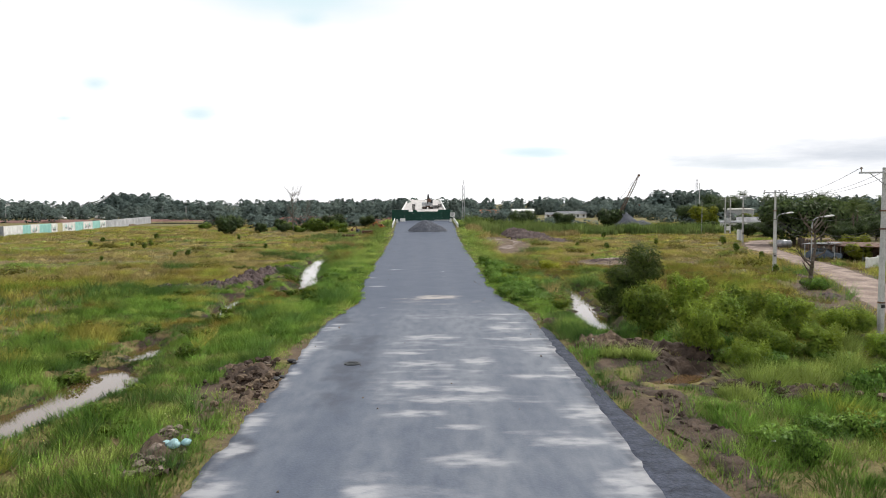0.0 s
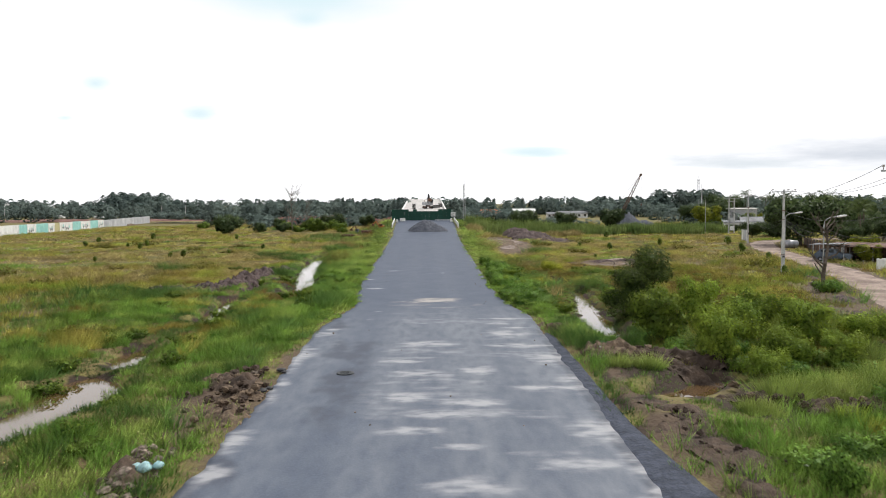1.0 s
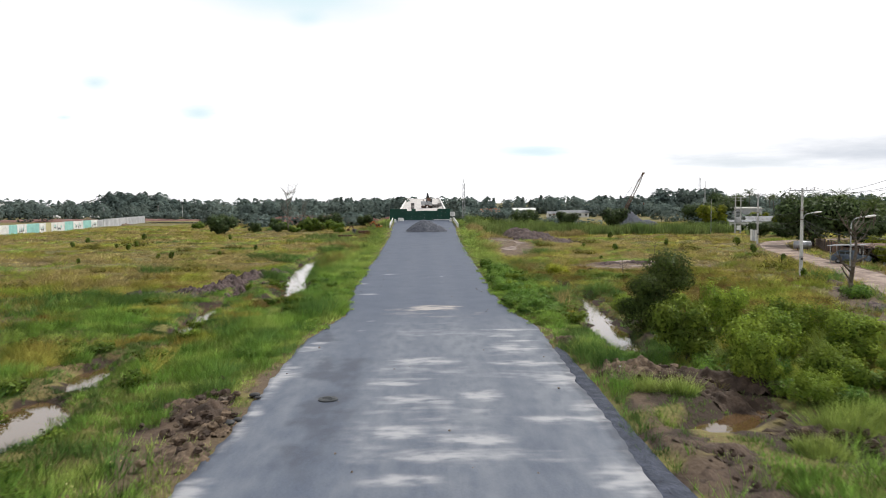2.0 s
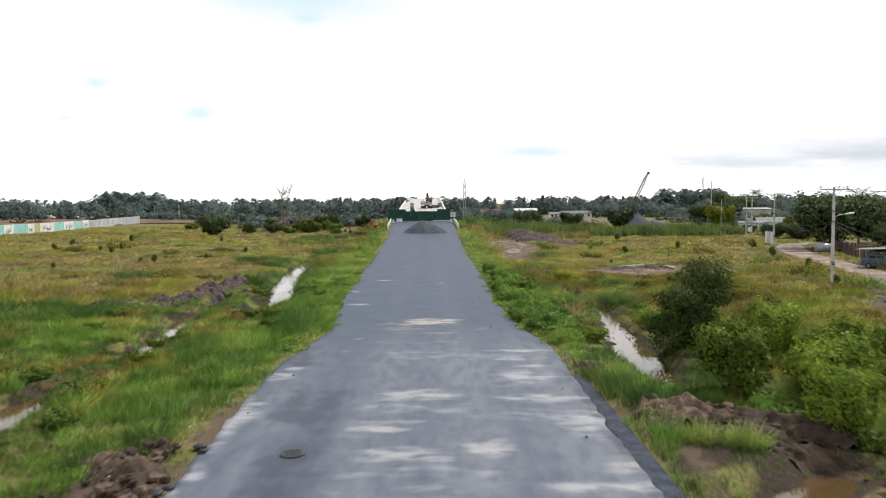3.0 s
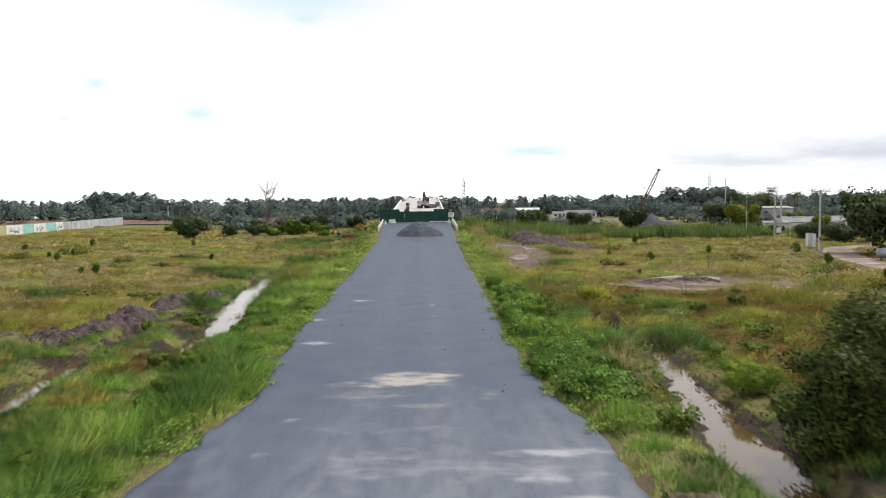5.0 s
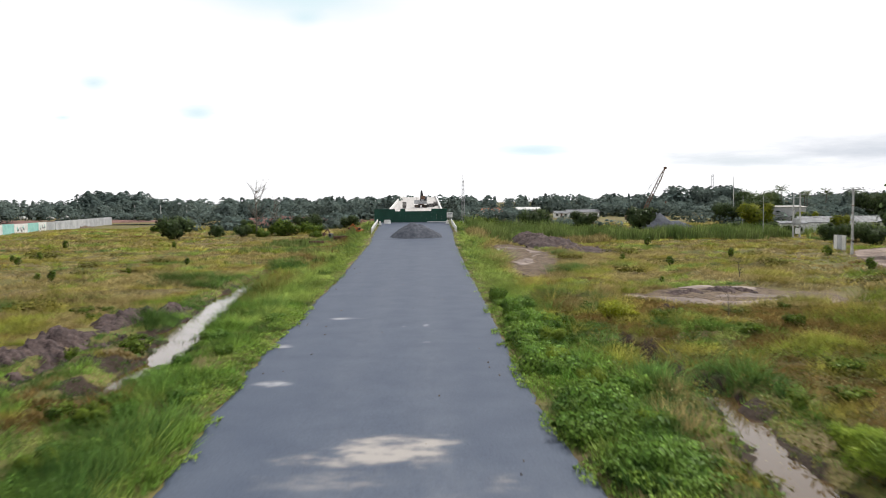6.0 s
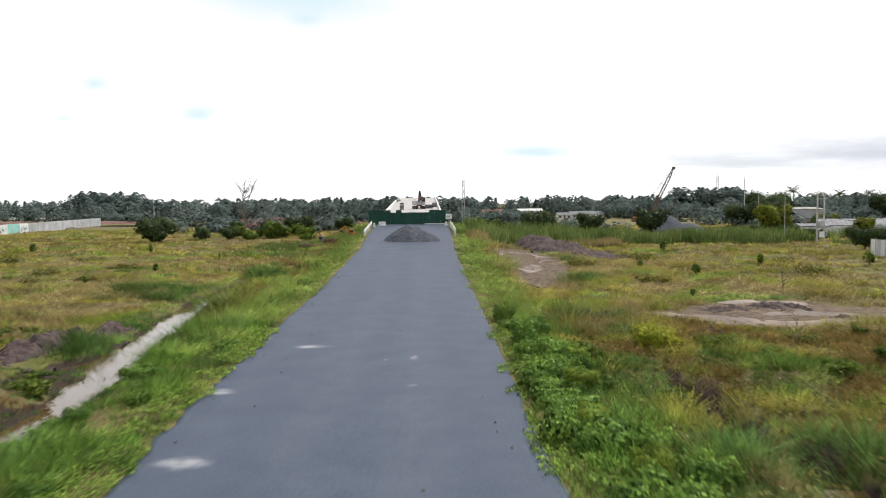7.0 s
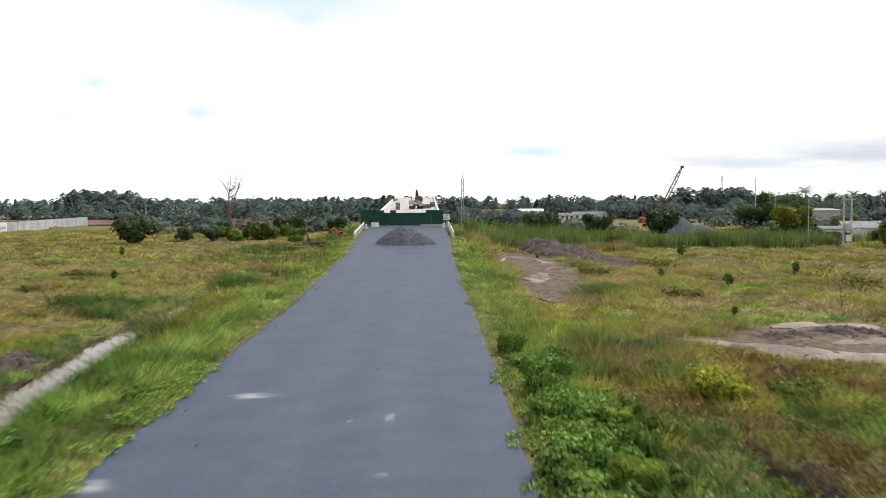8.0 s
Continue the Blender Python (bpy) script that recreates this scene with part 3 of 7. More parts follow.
def asphalt():
    ys = np.concatenate([np.arange(-60, 14, 1.0), np.arange(14, 98, 0.2), np.arange(98, 214.1, 0.8)])
    us = np.linspace(0, 1, 61)
    U, Y = np.meshgrid(us, ys)
    wob_l = (fbm(Y[:, :1] * 0 + 3, Y[:, :1], 1.6, 51) - 0.5) * 0.5 + (vnoise(Y[:, :1] * 0, Y[:, :1], 0.5, 52) - 0.5) * 0.16
    wob_r = (fbm(Y[:, :1] * 0 + 9, Y[:, :1], 1.6, 53) - 0.5) * 0.35 + (vnoise(Y[:, :1] * 0, Y[:, :1], 0.5, 54) - 0.5) * 0.12
    L, R = edge_l(Y) + wob_l, edge_r(Y) + wob_r
    X = L + (R - L) * U
    Z = road_z(Y) + 0.06 * (1 - (2 * U - 1) ** 2) - 0.03 + (fbm(X, Y, 4, 55) - 0.5) * 0.008
    n, k = len(ys), len(us)
    verts = np.stack([X, Y, Z], -1).reshape(-1, 3)
    i = np.arange(n * k).reshape(n, k)
    f = np.stack([i[:-1, :-1], i[:-1, 1:], i[1:, 1:], i[1:, :-1]], -1).reshape(-1, 4)
    skirt, faces = [], [f]
    base = n * k
    for col, s in ((0, -0.12), (k - 1, 0.12)):
        v = np.stack([X[:, col] + s, Y[:, col], Z[:, col] - 0.35], -1)
        skirt.append(v)
        j = np.arange(n) + base
        q = np.stack([i[:-1, col], j[:-1], j[1:], i[1:, col]], -1)
        faces.append(q if col else q[:, ::-1])
        base += n
    me = mesh_np("road", np.concatenate([verts] + skirt), np.concatenate(faces), M_ASPHALT, True)
    dust = np.zeros(X.shape)
    for x, y, rx, ry in DUST:
        wob = 1.1 * (fbm(X * 0.8, Y * 1.5, 1.0, 57) - 0.5)
        dust = np.maximum(dust, sstep(2.1, 0.0, np.hypot((X - x) / rx, (Y - y) / ry) + wob))
    near = sstep(64, 48, Y)
    dust = np.maximum(dust, 0.75 * sstep(0.9, 0.1, np.minimum(X - L, R - X)) * sstep(50, 40, Y) * sstep(0.45, 0.62, fbm(X, Y, 3, 58)))
    dust = np.maximum(dust, 0.42 * near * sstep(0.52, 0.7, fbm(X * 0.7, Y * 1.7, 2.6, 66)) * sstep(-4.5, -2.0, X))
    lane = 0.5 + 0.5 * np.cos((X - 1.6) * 1.75 + 1.2 * fbm(X * 0.2, Y * 0.06, 3, 64))
    film = near * (0.26 + 0.34 * lane + 0.25 * sstep(-5.0, 0.5, X)) * (0.6 + 0.6 * fbm(X, Y, 7, 60)) + (1 - near) * 0.13 * lane * sstep(0.25, 0.7, fbm(X * 2, Y * 0.12, 4, 62))
    beige = np.zeros(X.shape)
    for x, y, rx, ry, k in ((-0.1, 62.0, 1.5, 1.1, 1.0), (0.9, 62.8, 1.1, 0.6, 0.9), (-1.7, 61.2, 1.3, 0.5, 0.75), (3.4, 59.2, 0.8, 1.0, 0.4), (-2.0, 59.6, 2.2, 0.8, 0.35), (0.4, 57.6, 2.5, 0.8, 0.3)):
        beige = np.maximum(beige, k * sstep(2.0, 0.1, np.hypot((X - x) / rx, (Y - y) / ry) + 1.2 * (fbm(X, Y, 1.1, 67) - 0.5)))
    tar = 0.9 * sstep(0.7, 0.1, R - X) * sstep(58, 40, Y) + 0.75 * sstep(0.5, 0.68, fbm(X, Y * 0.6, 4, 59)) * near * sstep(-1.5, -4.5, X) + 0.6 * sstep(1.0, 0.2, X - L) * sstep(42, 30, Y)
    for name, val in (("dust", dust), ("beige", beige), ("tar", tar), ("film", film)):
        a = me.attributes.new(name, "FLOAT", "POINT")
        a.data.foreach_set("value", np.concatenate([val.ravel(), np.zeros(2 * n)]).astype(np.float32))
    return tagged(new("road", me), "worn grey asphalt road with pale dusty patches", "road", kind="structure")


# pale patches on the asphalt: x, y, half width, half length
DUST = [(-0.6, 43.1, 1.5, 0.7), (-0.9, 35.7, 1.2, 0.6), (1.8, 36.3, 0.7, 0.7), (-1.5, 31.5, 0.9, 0.6), (1.1, 30.6, 1.1, 0.6), (0.3, 29.0, 2.0, 0.45), (-1.2, 27.0, 0.8, 0.4), (0.5, 25.2, 0.6, 0.25),
        (0.7, 21.8, 1.0, 0.5), (-2.4, 19.4, 0.5, 0.6), (-1.8, 38.6, 0.9, 0.4), (4.6, 52.1, 1.5, 0.35), (4.0, 50.1, 0.7, 0.35), (4.8, 48.4, 0.8, 0.25), (4.2, 46.2, 1.0, 1.0), (4.1, 42.4, 1.5, 0.5),
        (5.5, 39.3, 0.9, 1.5), (5.7, 34.6, 0.6, 0.5), (4.6, 32.9, 1.4, 0.4), (5.3, 26.9, 0.8, 1.2), (4.1, 23.6, 1.1, 0.5), (5.0, 19.7, 0.8, 1.2), (-7.0, 41.0, 0.6, 1.1), (-6.8, 46.7, 0.5, 0.6),
        (-7.0, 26.1, 0.5, 0.9), (-6.9, 19.8, 0.7, 0.8), (-6.9, 23.0, 0.5, 0.6), (-6.9, 34.4, 0.3, 0.5), (-6.3, 48.4, 0.4, 0.3), (-4.4, 52.4, 0.25, 0.2), (-4.0, 56.1, 0.3, 0.2), (-5.3, 71.1, 0.6, 0.4),
        (-4.2, 89.0, 0.8, 0.4), (-6.5, 79.7, 0.5, 0.4), (1.2, 80.1, 0.2, 0.15), (1.2, 85.8, 0.12, 0.5), (-0.1, 85.3, 0.1, 0.2)]
asphalt()


def draped(name, pts, mat, lift, label, category, kind="structure", cross=9, rag=0.7, step=0.8, lumps=0.0, ruts=0.0, crown=0.0):
    """A ragged strip laid on the ground along a line of (x, y, half width)."""
    P = np.array(pts, float)
    s = np.concatenate([[0], np.cumsum(np.hypot(np.diff(P[:, 0]), np.diff(P[:, 1])))])
    t = np.arange(0, s[-1], step)
    cx, cy, w = (np.interp(t, s, P[:, j]) for j in range(3))
    ker = np.ones(7) / 7
    if len(t) > 12:
        pad = lambda v: np.convolve(np.pad(v, 3, "edge"), ker, "valid")
        cx, cy = pad(cx), pad(cy)
    tx, ty = np.gradient(cx), np.gradient(cy)
    q = np.hypot(tx, ty)
    nx, ny = ty / q, -tx / q
    u = np.linspace(-1, 1, cross)
    W = w[:, None] * (1 + rag * (fbm(cx[:, None] + u * 3, cy[:, None], 2.5, 61) - 0.5)) * np.minimum(1, (np.minimum(t, s[-1] - t)[:, None] + 0.25) / 1.6)
    X, Y = cx[:, None] + nx[:, None] * u * W, cy[:, None] + ny[:, None] * u * W
    edge = 1 - np.abs(u) ** 4
    Z = ground_z(X, Y) + lift * edge + crown * edge * (1 - np.abs(u)) - 0.03 * (1 - edge) + lumps * (fbm(X, Y, 1.1, 63)) * edge
    if ruts:
        Z = Z - ruts * (np.exp(-((u - 0.38) / 0.14) ** 2) + np.exp(-((u + 0.38) / 0.14) ** 2))
    n = len(t)
    i = np.arange(n * cross).reshape(n, cross)
    f = np.stack([i[:-1, :-1], i[:-1, 1:], i[1:, 1:], i[1:, :-1]], -1).reshape(-1, 4)
    return tagged(new(name, mesh_np(name, np.stack([X, Y, Z], -1).reshape(-1, 3), f, mat, True)), label, category, kind=kind)


draped("dirt_road", TRACK, M_TRACK, 0.06, "pale brown rutted dirt road beside power poles", "dirt road", rag=0.35, ruts=0.05, cross=17)
draped("mud_patch", [(x + 0.2, y, w * 1.15) for x, y, w in SAND_A], M_CLAY, 0.05, "churned brown mud beside a spoil heap", "mud", lumps=0.14, rag=1.6, cross=27, step=0.5)
for line, label in (([(12.4, 171, 0.5), (15.4, 165, 0.9), (18.5, 157, 0.9), (20.4, 152, 0.5)], "wet pale sand streak below a dark spoil heap"),
                    ([(12.6, 130, 0.9), (14.2, 137, 1.6), (15.8, 143, 0.9)], "pinkish pale sand patch on churned mud"),
                    ([(15.8, 145.5, 0.5), (17.4, 148.5, 0.9), (18.8, 147.5, 0.5)], "small pale sand streak on churned mud")):
    draped("sand_patch", line, M_SAND, 0.07, label, "sand", lumps=0.12, rag=1.9, cross=15, step=0.5)
draped("puddle", [(12.0, 156, 0.4), (12.4, 160, 0.8), (13.4, 165, 0.4)], M_WATER, 0.17, "shallow puddle mirroring the sky on wet mud", "water", rag=1.2, step=0.5)
draped("mud_patch", SAND_B, M_CLAY, 0.05, "bare brown earth patch in the grass", "mud", lumps=0.12, rag=1.3, cross=31, step=0.45)
for line, label in (([(16.5, 101.8, 0.6), (21, 99.2, 1.3), (25.5, 97.2, 1.7), (31, 96.4, 1.4), (34, 97.5, 0.6)], "bare pale sand streak on brown earth"),
                    ([(22.5, 103.6, 0.6), (26.5, 106.0, 1.3), (31, 105.8, 1.1)], "curving pale sand streak at the edge of brown earth"),
                    ([(24.4, 100.6, 0.6), (28, 101.6, 1.2), (32.4, 100.8, 0.9)], "small pale sand streak on brown earth")):
    draped("sand_patch", line, M_SAND, 0.06, label, "sand", lumps=0.12, rag=1.7, cross=17, step=0.45)
draped("road_shoulder", SHOULDER, M_CHIP, 0.06,
       "spilled dark bitumen chippings along the road edge", "road shoulder", rag=0.5, step=0.3, lumps=0.035)


# ---------------------------------------------------------------- heaps
HEAPS = []


def heap(name, cx, cy, z, rx, ry, h, mat, label, seed=0, peaks=((0, 0, 1.0),), rz=0, rough=0.12, power=1.0, res=46, category="heap", tilt=0.0, drape=False):
    """A loose heap: cones that merge, with a lumpy skin."""
    HEAPS.append((cx, cy, rx, ry, rz))
    u = np.linspace(-1.15, 1.15, res)
    U, V = np.meshgrid(u, u)
    X, Y = U * rx, V * ry
    H = np.zeros(U.shape)
    for px, py, ph in peaks:
        r = np.hypot(U - px, V - py)
        H = np.maximum(H, ph * (1 - np.sqrt(r * r + 0.012) / np.maximum(1e-3, 1 - 0.55 * np.hypot(px, py))))
    H = np.sign(H) * np.abs(H) ** power
    H = H * h + rough * h * (fbm(X + seed * 9, Y, max(rx, ry) / 3, 71 + seed) - 0.5) * 2 + rough * 0.6 * h * (fbm(X, Y + seed * 5, max(rx, ry) / 9, 72 + seed) - 0.5) * 2 + rough * 0.6 * h * (fbm(X, Y, 0.8, 73 + seed) - 0.5) * 2 + rough * 0.35 * h * (vnoise(X, Y, 0.28, 74 + seed) - 0.5) * 2
    if drape:
        c, s = math.cos(radians(rz)), math.sin(radians(rz))
        H = np.maximum(H, -0.06) + ground_z(cx + X * c - Y * s, cy + X * s + Y * c) - z
    H = np.maximum(H, -0.35) if not drape else H
    n = len(u)
    i = np.arange(n * n).reshape(n, n)
    f = np.stack([i[:-1, :-1], i[:-1, 1:], i[1:, 1:], i[1:, :-1]], -1).reshape(-1, 4)
    if not drape:
        f = f[H.ravel()[f].max(1) > -0.3]
    ob = new(name, mesh_np(name, np.stack([X, Y, H], -1).reshape(-1, 3), f, mat, mat is M_GRAVEL or ry > 5))
    ob.matrix_basis = pose(cx, cy, z, tilt, 0, rz)
    return tagged(ob, label, category)


heap("gravel_mound", -0.5, 168.6, 1.66, 4.0, 3.8, 2.75, M_GRAVEL, "blue-grey gravel heap blocking the asphalt road", 1, ((-0.1, 0.05, 1.0), (0.2, 0.1, 0.84), (0.46, -0.05, 0.6)), rough=0.035, power=0.8, tilt=2.6)
heap("gravel_mound", 64.8, 241, -0.7, 8.8, 7, 5.9, M_GRAVEL, "large grey gravel stockpile beside a crane", 2, ((-0.3, 0, 1.0), (0.35, 0, 0.5)), rough=0.05)
heap("earth_mound", 21.8, 171, -0.55, 4.2, 14, 2.8, M_SPOIL, "dark brown spoil heap by wet sand", 3, ((-0.2, 0.5, 1.0), (0.0, 0.1, 0.85), (0.25, -0.35, 0.6)), rz=10, rough=0.25, power=0.75)
heap("earth_mound", 27.5, 157, -0.5, 3.0, 7, 0.9, M_SPOIL, "low dark spoil heap in grass", 4, ((0, 0.3, 1.0), (0, -0.4, 0.8)), rz=20, rough=0.3)
for n, (x, y, rx, ry, h, rz) in enumerate(((-19.7, 90.5, 2.2, 7.0, 1.25, 4), (-20.0, 81.0, 2.4, 6.0, 1.35, -4), (-21.8, 75.2, 3.8, 2.4, 1.15, 25), (-26.0, 75.6, 3.6, 2.0, 0.8, 75), (-18.6, 98.0, 1.7, 3.6, 0.85, 8))):
    heap("earth_mound", x, y, -0.95, rx, ry, h, M_SPOIL, "ridge of dark lumpy ditch spoil", 5 + n, ((0, 0.45, 0.9), (0.1, 0, 1.0), (0, -0.45, 0.9)), rz, 0.42, 0.7, 100)
for n, (x, y, rx, ry, h, rz) in enumerate(((32.2, 60.5, 1.4, 2.6, 0.45, -20), (34.6, 69.5, 1.1, 2.2, 0.4, -22), (37.2, 75.5, 1.2, 2.4, 0.5, -20), (28.6, 51.5, 1.3, 2.4, 0.45, -18))):
    heap("earth_mound", x, y, float(ground_z(x, y)) - 0.15, rx, ry, h, M_SPOIL, "dark graded spoil along the dirt road edge", 51 + n, ((0, 0.4, 0.9), (0, -0.3, 1.0)), rz, 0.4, 0.8)
heap("earth_mound", 13.0, 99.4, -0.5, 2.0, 1.4, 0.95, M_SPOIL, "small dark earth mound in grass", 9, ((-0.3, 0, 1.0), (0.35, -0.1, 0.8)), rough=0.4)
for n, (x, y, rx, ry, h) in enumerate(((22.8, 102.0, 1.7, 1.1, 0.4), (26.9, 103.4, 2.0, 1.0, 0.45), (30.0, 99.2, 1.4, 0.8, 0.3), (18.6, 93.2, 1.0, 0.7, 0.4))):
    heap("earth_mound", x, y, float(ground_z(x, y)), rx, ry, h, M_SPOIL, "low dark clod bank on pale sand", 61 + n, ((-0.3, 0, 1.0), (0.35, 0, 0.8)), rough=0.5, drape=True)
draped("tarpaulin", [(7.6, 41.4, 0.5), (8.4, 41.7, 0.55), (9.2, 41.9, 0.4)], M_TARP, 0.16, "grey-green cloth sheet lying on the grass bank", "tarpaulin", kind="", rag=0.5, step=0.15, lumps=0.1)
for n, (x, y, rx, ry, h, rz) in enumerate(((-9.1, 34.8, 1.1, 1.9, 0.5, 10), (-8.2, 29.8, 0.8, 1.6, 0.32, 15), (-10.2, 36.4, 0.9, 1.0, 0.35, 0), (-8.0, 32.4, 0.7, 0.8, 0.25, 0), (-9.25, 23.3, 0.7, 2.2, 0.5, 6))):
    heap("dirt_mound", x, y, float(ground_z(x, y)), rx, ry, h, M_EARTH if n in (0, 4) else M_CLAY, "crumbly brown dirt heap at the road edge", 11 + n, ((-0.3, 0.3, 0.8), (0.3, -0.2, 1.0)), rz, 0.5, drape=True)
for n, (x, y, rx, ry, h, rz) in enumerate(((8.6, 39.4, 1.5, 1.3, 0.6, 0), (10.9, 38.2, 1.7, 1.1, 0.65, 160), (12.9, 36.9, 1.3, 0.9, 0.5, 150), (12.8, 30.5, 1.6, 0.8, 0.45, 0), (15.3, 29.3, 1.7, 0.8, 0.45, 0),
                                           (7.7, 47.5, 0.8, 0.9, 0.3, 0), (8.5, 24.2, 0.8, 2.6, 0.2, 10), (8.6, 28.6, 0.7, 1.4, 0.2, 20), (8.2, 20.6, 0.5, 1.3, 0.12, 5), (8.1, 17.2, 0.5, 1.2, 0.12, 0), (11.6, 35.0, 1.2, 0.8, 0.4, 130), (10.2, 36.9, 1.2, 0.7, 0.35, 20))):
    heap("dirt_mound", x, y, float(ground_z(x, y)), rx, ry, h, M_CLAY if n in (0, 5) else M_EARTH, "dug brown earth heap on the bank", 21 + n, ((-0.4, 0.1, 0.9), (0.3, -0.1, 1.0)), rz, 0.45, 0.8, drape=True)
for n, (x, y, rx, ry, h) in enumerate(((-46, 318, 16, 8, 4.2), (-30, 306, 14, 8, 3.6), (-16, 296, 9, 6, 3.0), (-60, 330, 12, 7, 3.4))):
    heap("earth_mound", x, y, -0.9, rx, ry, h, M_REDSOIL, "reddish soil bank at the building site", 31 + n, ((-0.4, 0, 0.9), (0.2, 0.1, 1.0)), rough=0.25, power=0.7)
heap("earth_mound", -195, 402, -0.9, 75, 14, 1.7, M_REDSOIL, "long low brown earth bank before the woods", 42, ((-0.5, 0, 0.9), (0.0, 0, 1.0), (0.5, 0, 0.9)), rough=0.2, power=0.5)
heap("earth_mound", -134, 322, -0.9, 11, 10, 3.6, M_CLAY, "grassy earth bank behind a grey wall", 41, ((-0.3, 0, 1.0), (0.4, 0, 0.7)), rough=0.2)

# ---------------------------------------------------------------- grass
def bare(x, y):
    """True where nothing grows: carriageway, water, track, sand, heaps."""
    z = ground_z(x, y)
    b = (x > edge_l(y) - 0.1) & (x < edge_r(y) + 0.1) & (y < 216)
    for pts, level in ((DITCH_A, W_LEFT), (DITCH_B, W_LEFT), (DITCH_C, W_LEFT), (DITCH_D, W_LEFT), (POOL_A, W_RIGHT), (POOL_B, W_RIGHT), (POOL_C, W_RIGHT)):
        dist, wid = line_dist(x, y, pts)
        b |= (dist < wid + 1.6) & (z < level + 0.02 - 0.2 * sstep(0.52, 0.66, fbm(x, y, 1.3, 85)))
    for pts, k in ((TRACK, 0.95), (SHOULDER, 1.0), (PUDDLE_EDGE, 1.0), (SAND_A, 1.05), (SAND_B, 1.05)):
        dist, wid = line_dist(x, y, pts)
        b |= dist + (vnoise(x, y, 1.3, 81) - 0.5) * 0.9 < wid * k
    for cx, cy, rx, ry, rz in HEAPS:
        c, s = math.cos(radians(rz)), math.sin(radians(rz))
        u, v = ((x - cx) * c + (y - cy) * s) / rx, (-(x - cx) * s + (y - cy) * c) / ry
        b |= np.hypot(u, v) + (vnoise(x, y, 0.9, 83) - 0.5) * 0.35 < 0.72
    return b, z


def scatter(x0, x1, y0, y1, per_m2, seed):
    r = np.random.default_rng(seed)
    n = int((x1 - x0) * (y1 - y0) * per_m2)
    return r.uniform(x0, x1, n), r.uniform(y0, y1, n), r


def tussocks(x, y, cell, seed):
    """The nearest of a jittered grid of tussocks: nearness to its middle (1 at the middle), the way outwards, and a number of its own."""
    best, ox, oy, own = np.full(np.shape(x), 9.0), np.zeros(np.shape(x)), np.zeros(np.shape(x)), np.zeros(np.shape(x))
    gx, gy = np.floor(x / cell), np.floor(y / cell)

    def h(a, b, k):
        v = np.sin(a * 91.7 + b * 263.3 + (seed + k) * 37.9) * 9631.77
        return v - np.floor(v)

    for i in (-1, 0, 1):
        for j in (-1, 0, 1):
            a, b = gx + i, gy + j
            cx, cy = (a + 0.15 + 0.7 * h(a, b, 1)) * cell, (b + 0.15 + 0.7 * h(a, b, 2)) * cell
            d = np.hypot(x - cx, y - cy) / (cell * (0.5 + 0.5 * h(a, b, 3)))
            n = d < best
            best, ox, oy, own = np.where(n, d, best), np.where(n, x - cx, ox), np.where(n, y - cy, oy), np.where(n, h(a, b, 4), own)
    return np.clip(1 - best, 0, 1), ox, oy, own


def blades(x, y, z, h, count, spread, width, lean, r, ox=None, oy=None):
    """Three-cornered blades round each place, leaning outwards from the tussock's middle."""
    n = len(x) * count
    X, Y, Z, H = (np.repeat(v, count) for v in (x, y, z, h))
    a = r.uniform(0, 2 * np.pi, n)
    rad = spread * np.sqrt(r.uniform(0, 1, n))
    bx, by = X + np.cos(a) * rad, Y + np.sin(a) * rad
    H = H * r.uniform(0.45, 1.1, n)
    b = a + r.normal(0, 0.6, n)
    w = width * r.uniform(0.6, 1.3, n)
    t = r.uniform(0, 2 * np.pi, n)
    px, py = np.cos(t) * w / 2, np.sin(t) * w / 2
    ln = lean * r.uniform(0.2, 1.2, n) * H
    dx, dy = np.cos(b), np.sin(b)
    if ox is not None:
        dx, dy = 0.95 * dx + 0.9 * np.repeat(ox, count), 0.95 * dy + 0.9 * np.repeat(oy, count)
    v = np.empty((n, 3, 3), np.float32)
    v[:, 0] = np.stack([bx - px, by - py, Z - 0.05], -1)
    v[:, 1] = np.stack([bx + px, by + py, Z - 0.05], -1)
    v[:, 2] = np.stack([bx + dx * ln, by + dy * ln, Z + H], -1)
    out = np.stack([0.55 * dx + r.normal(0, 0.22, n), 0.55 * dy + r.normal(0, 0.22, n), np.ones(n)], -1)
    return v.reshape(-1, 3), out


def blade_object(name, chunks, mat, label, category="grass", tones=None):
    v = np.concatenate([c[0] for c in chunks])
    ob = new(name, mesh_np(name, v, np.arange(len(v)).reshape(-1, 3), mat))
    set_outward(ob.data, np.concatenate([c[1] for c in chunks]), 3)
    tone = np.repeat(np.concatenate(tones), 3) if tones else np.full(len(v), 0.55)
    a = ob.data.attributes.new("tone", "FLOAT", "POINT")
    a.data.foreach_set("value", tone.astype(np.float32))
    return tagged(ob, label, category, kind="stuff")


def bank_d(x, y):
    return np.where(x < 0, edge_l(y) - x, x - edge_r(y))


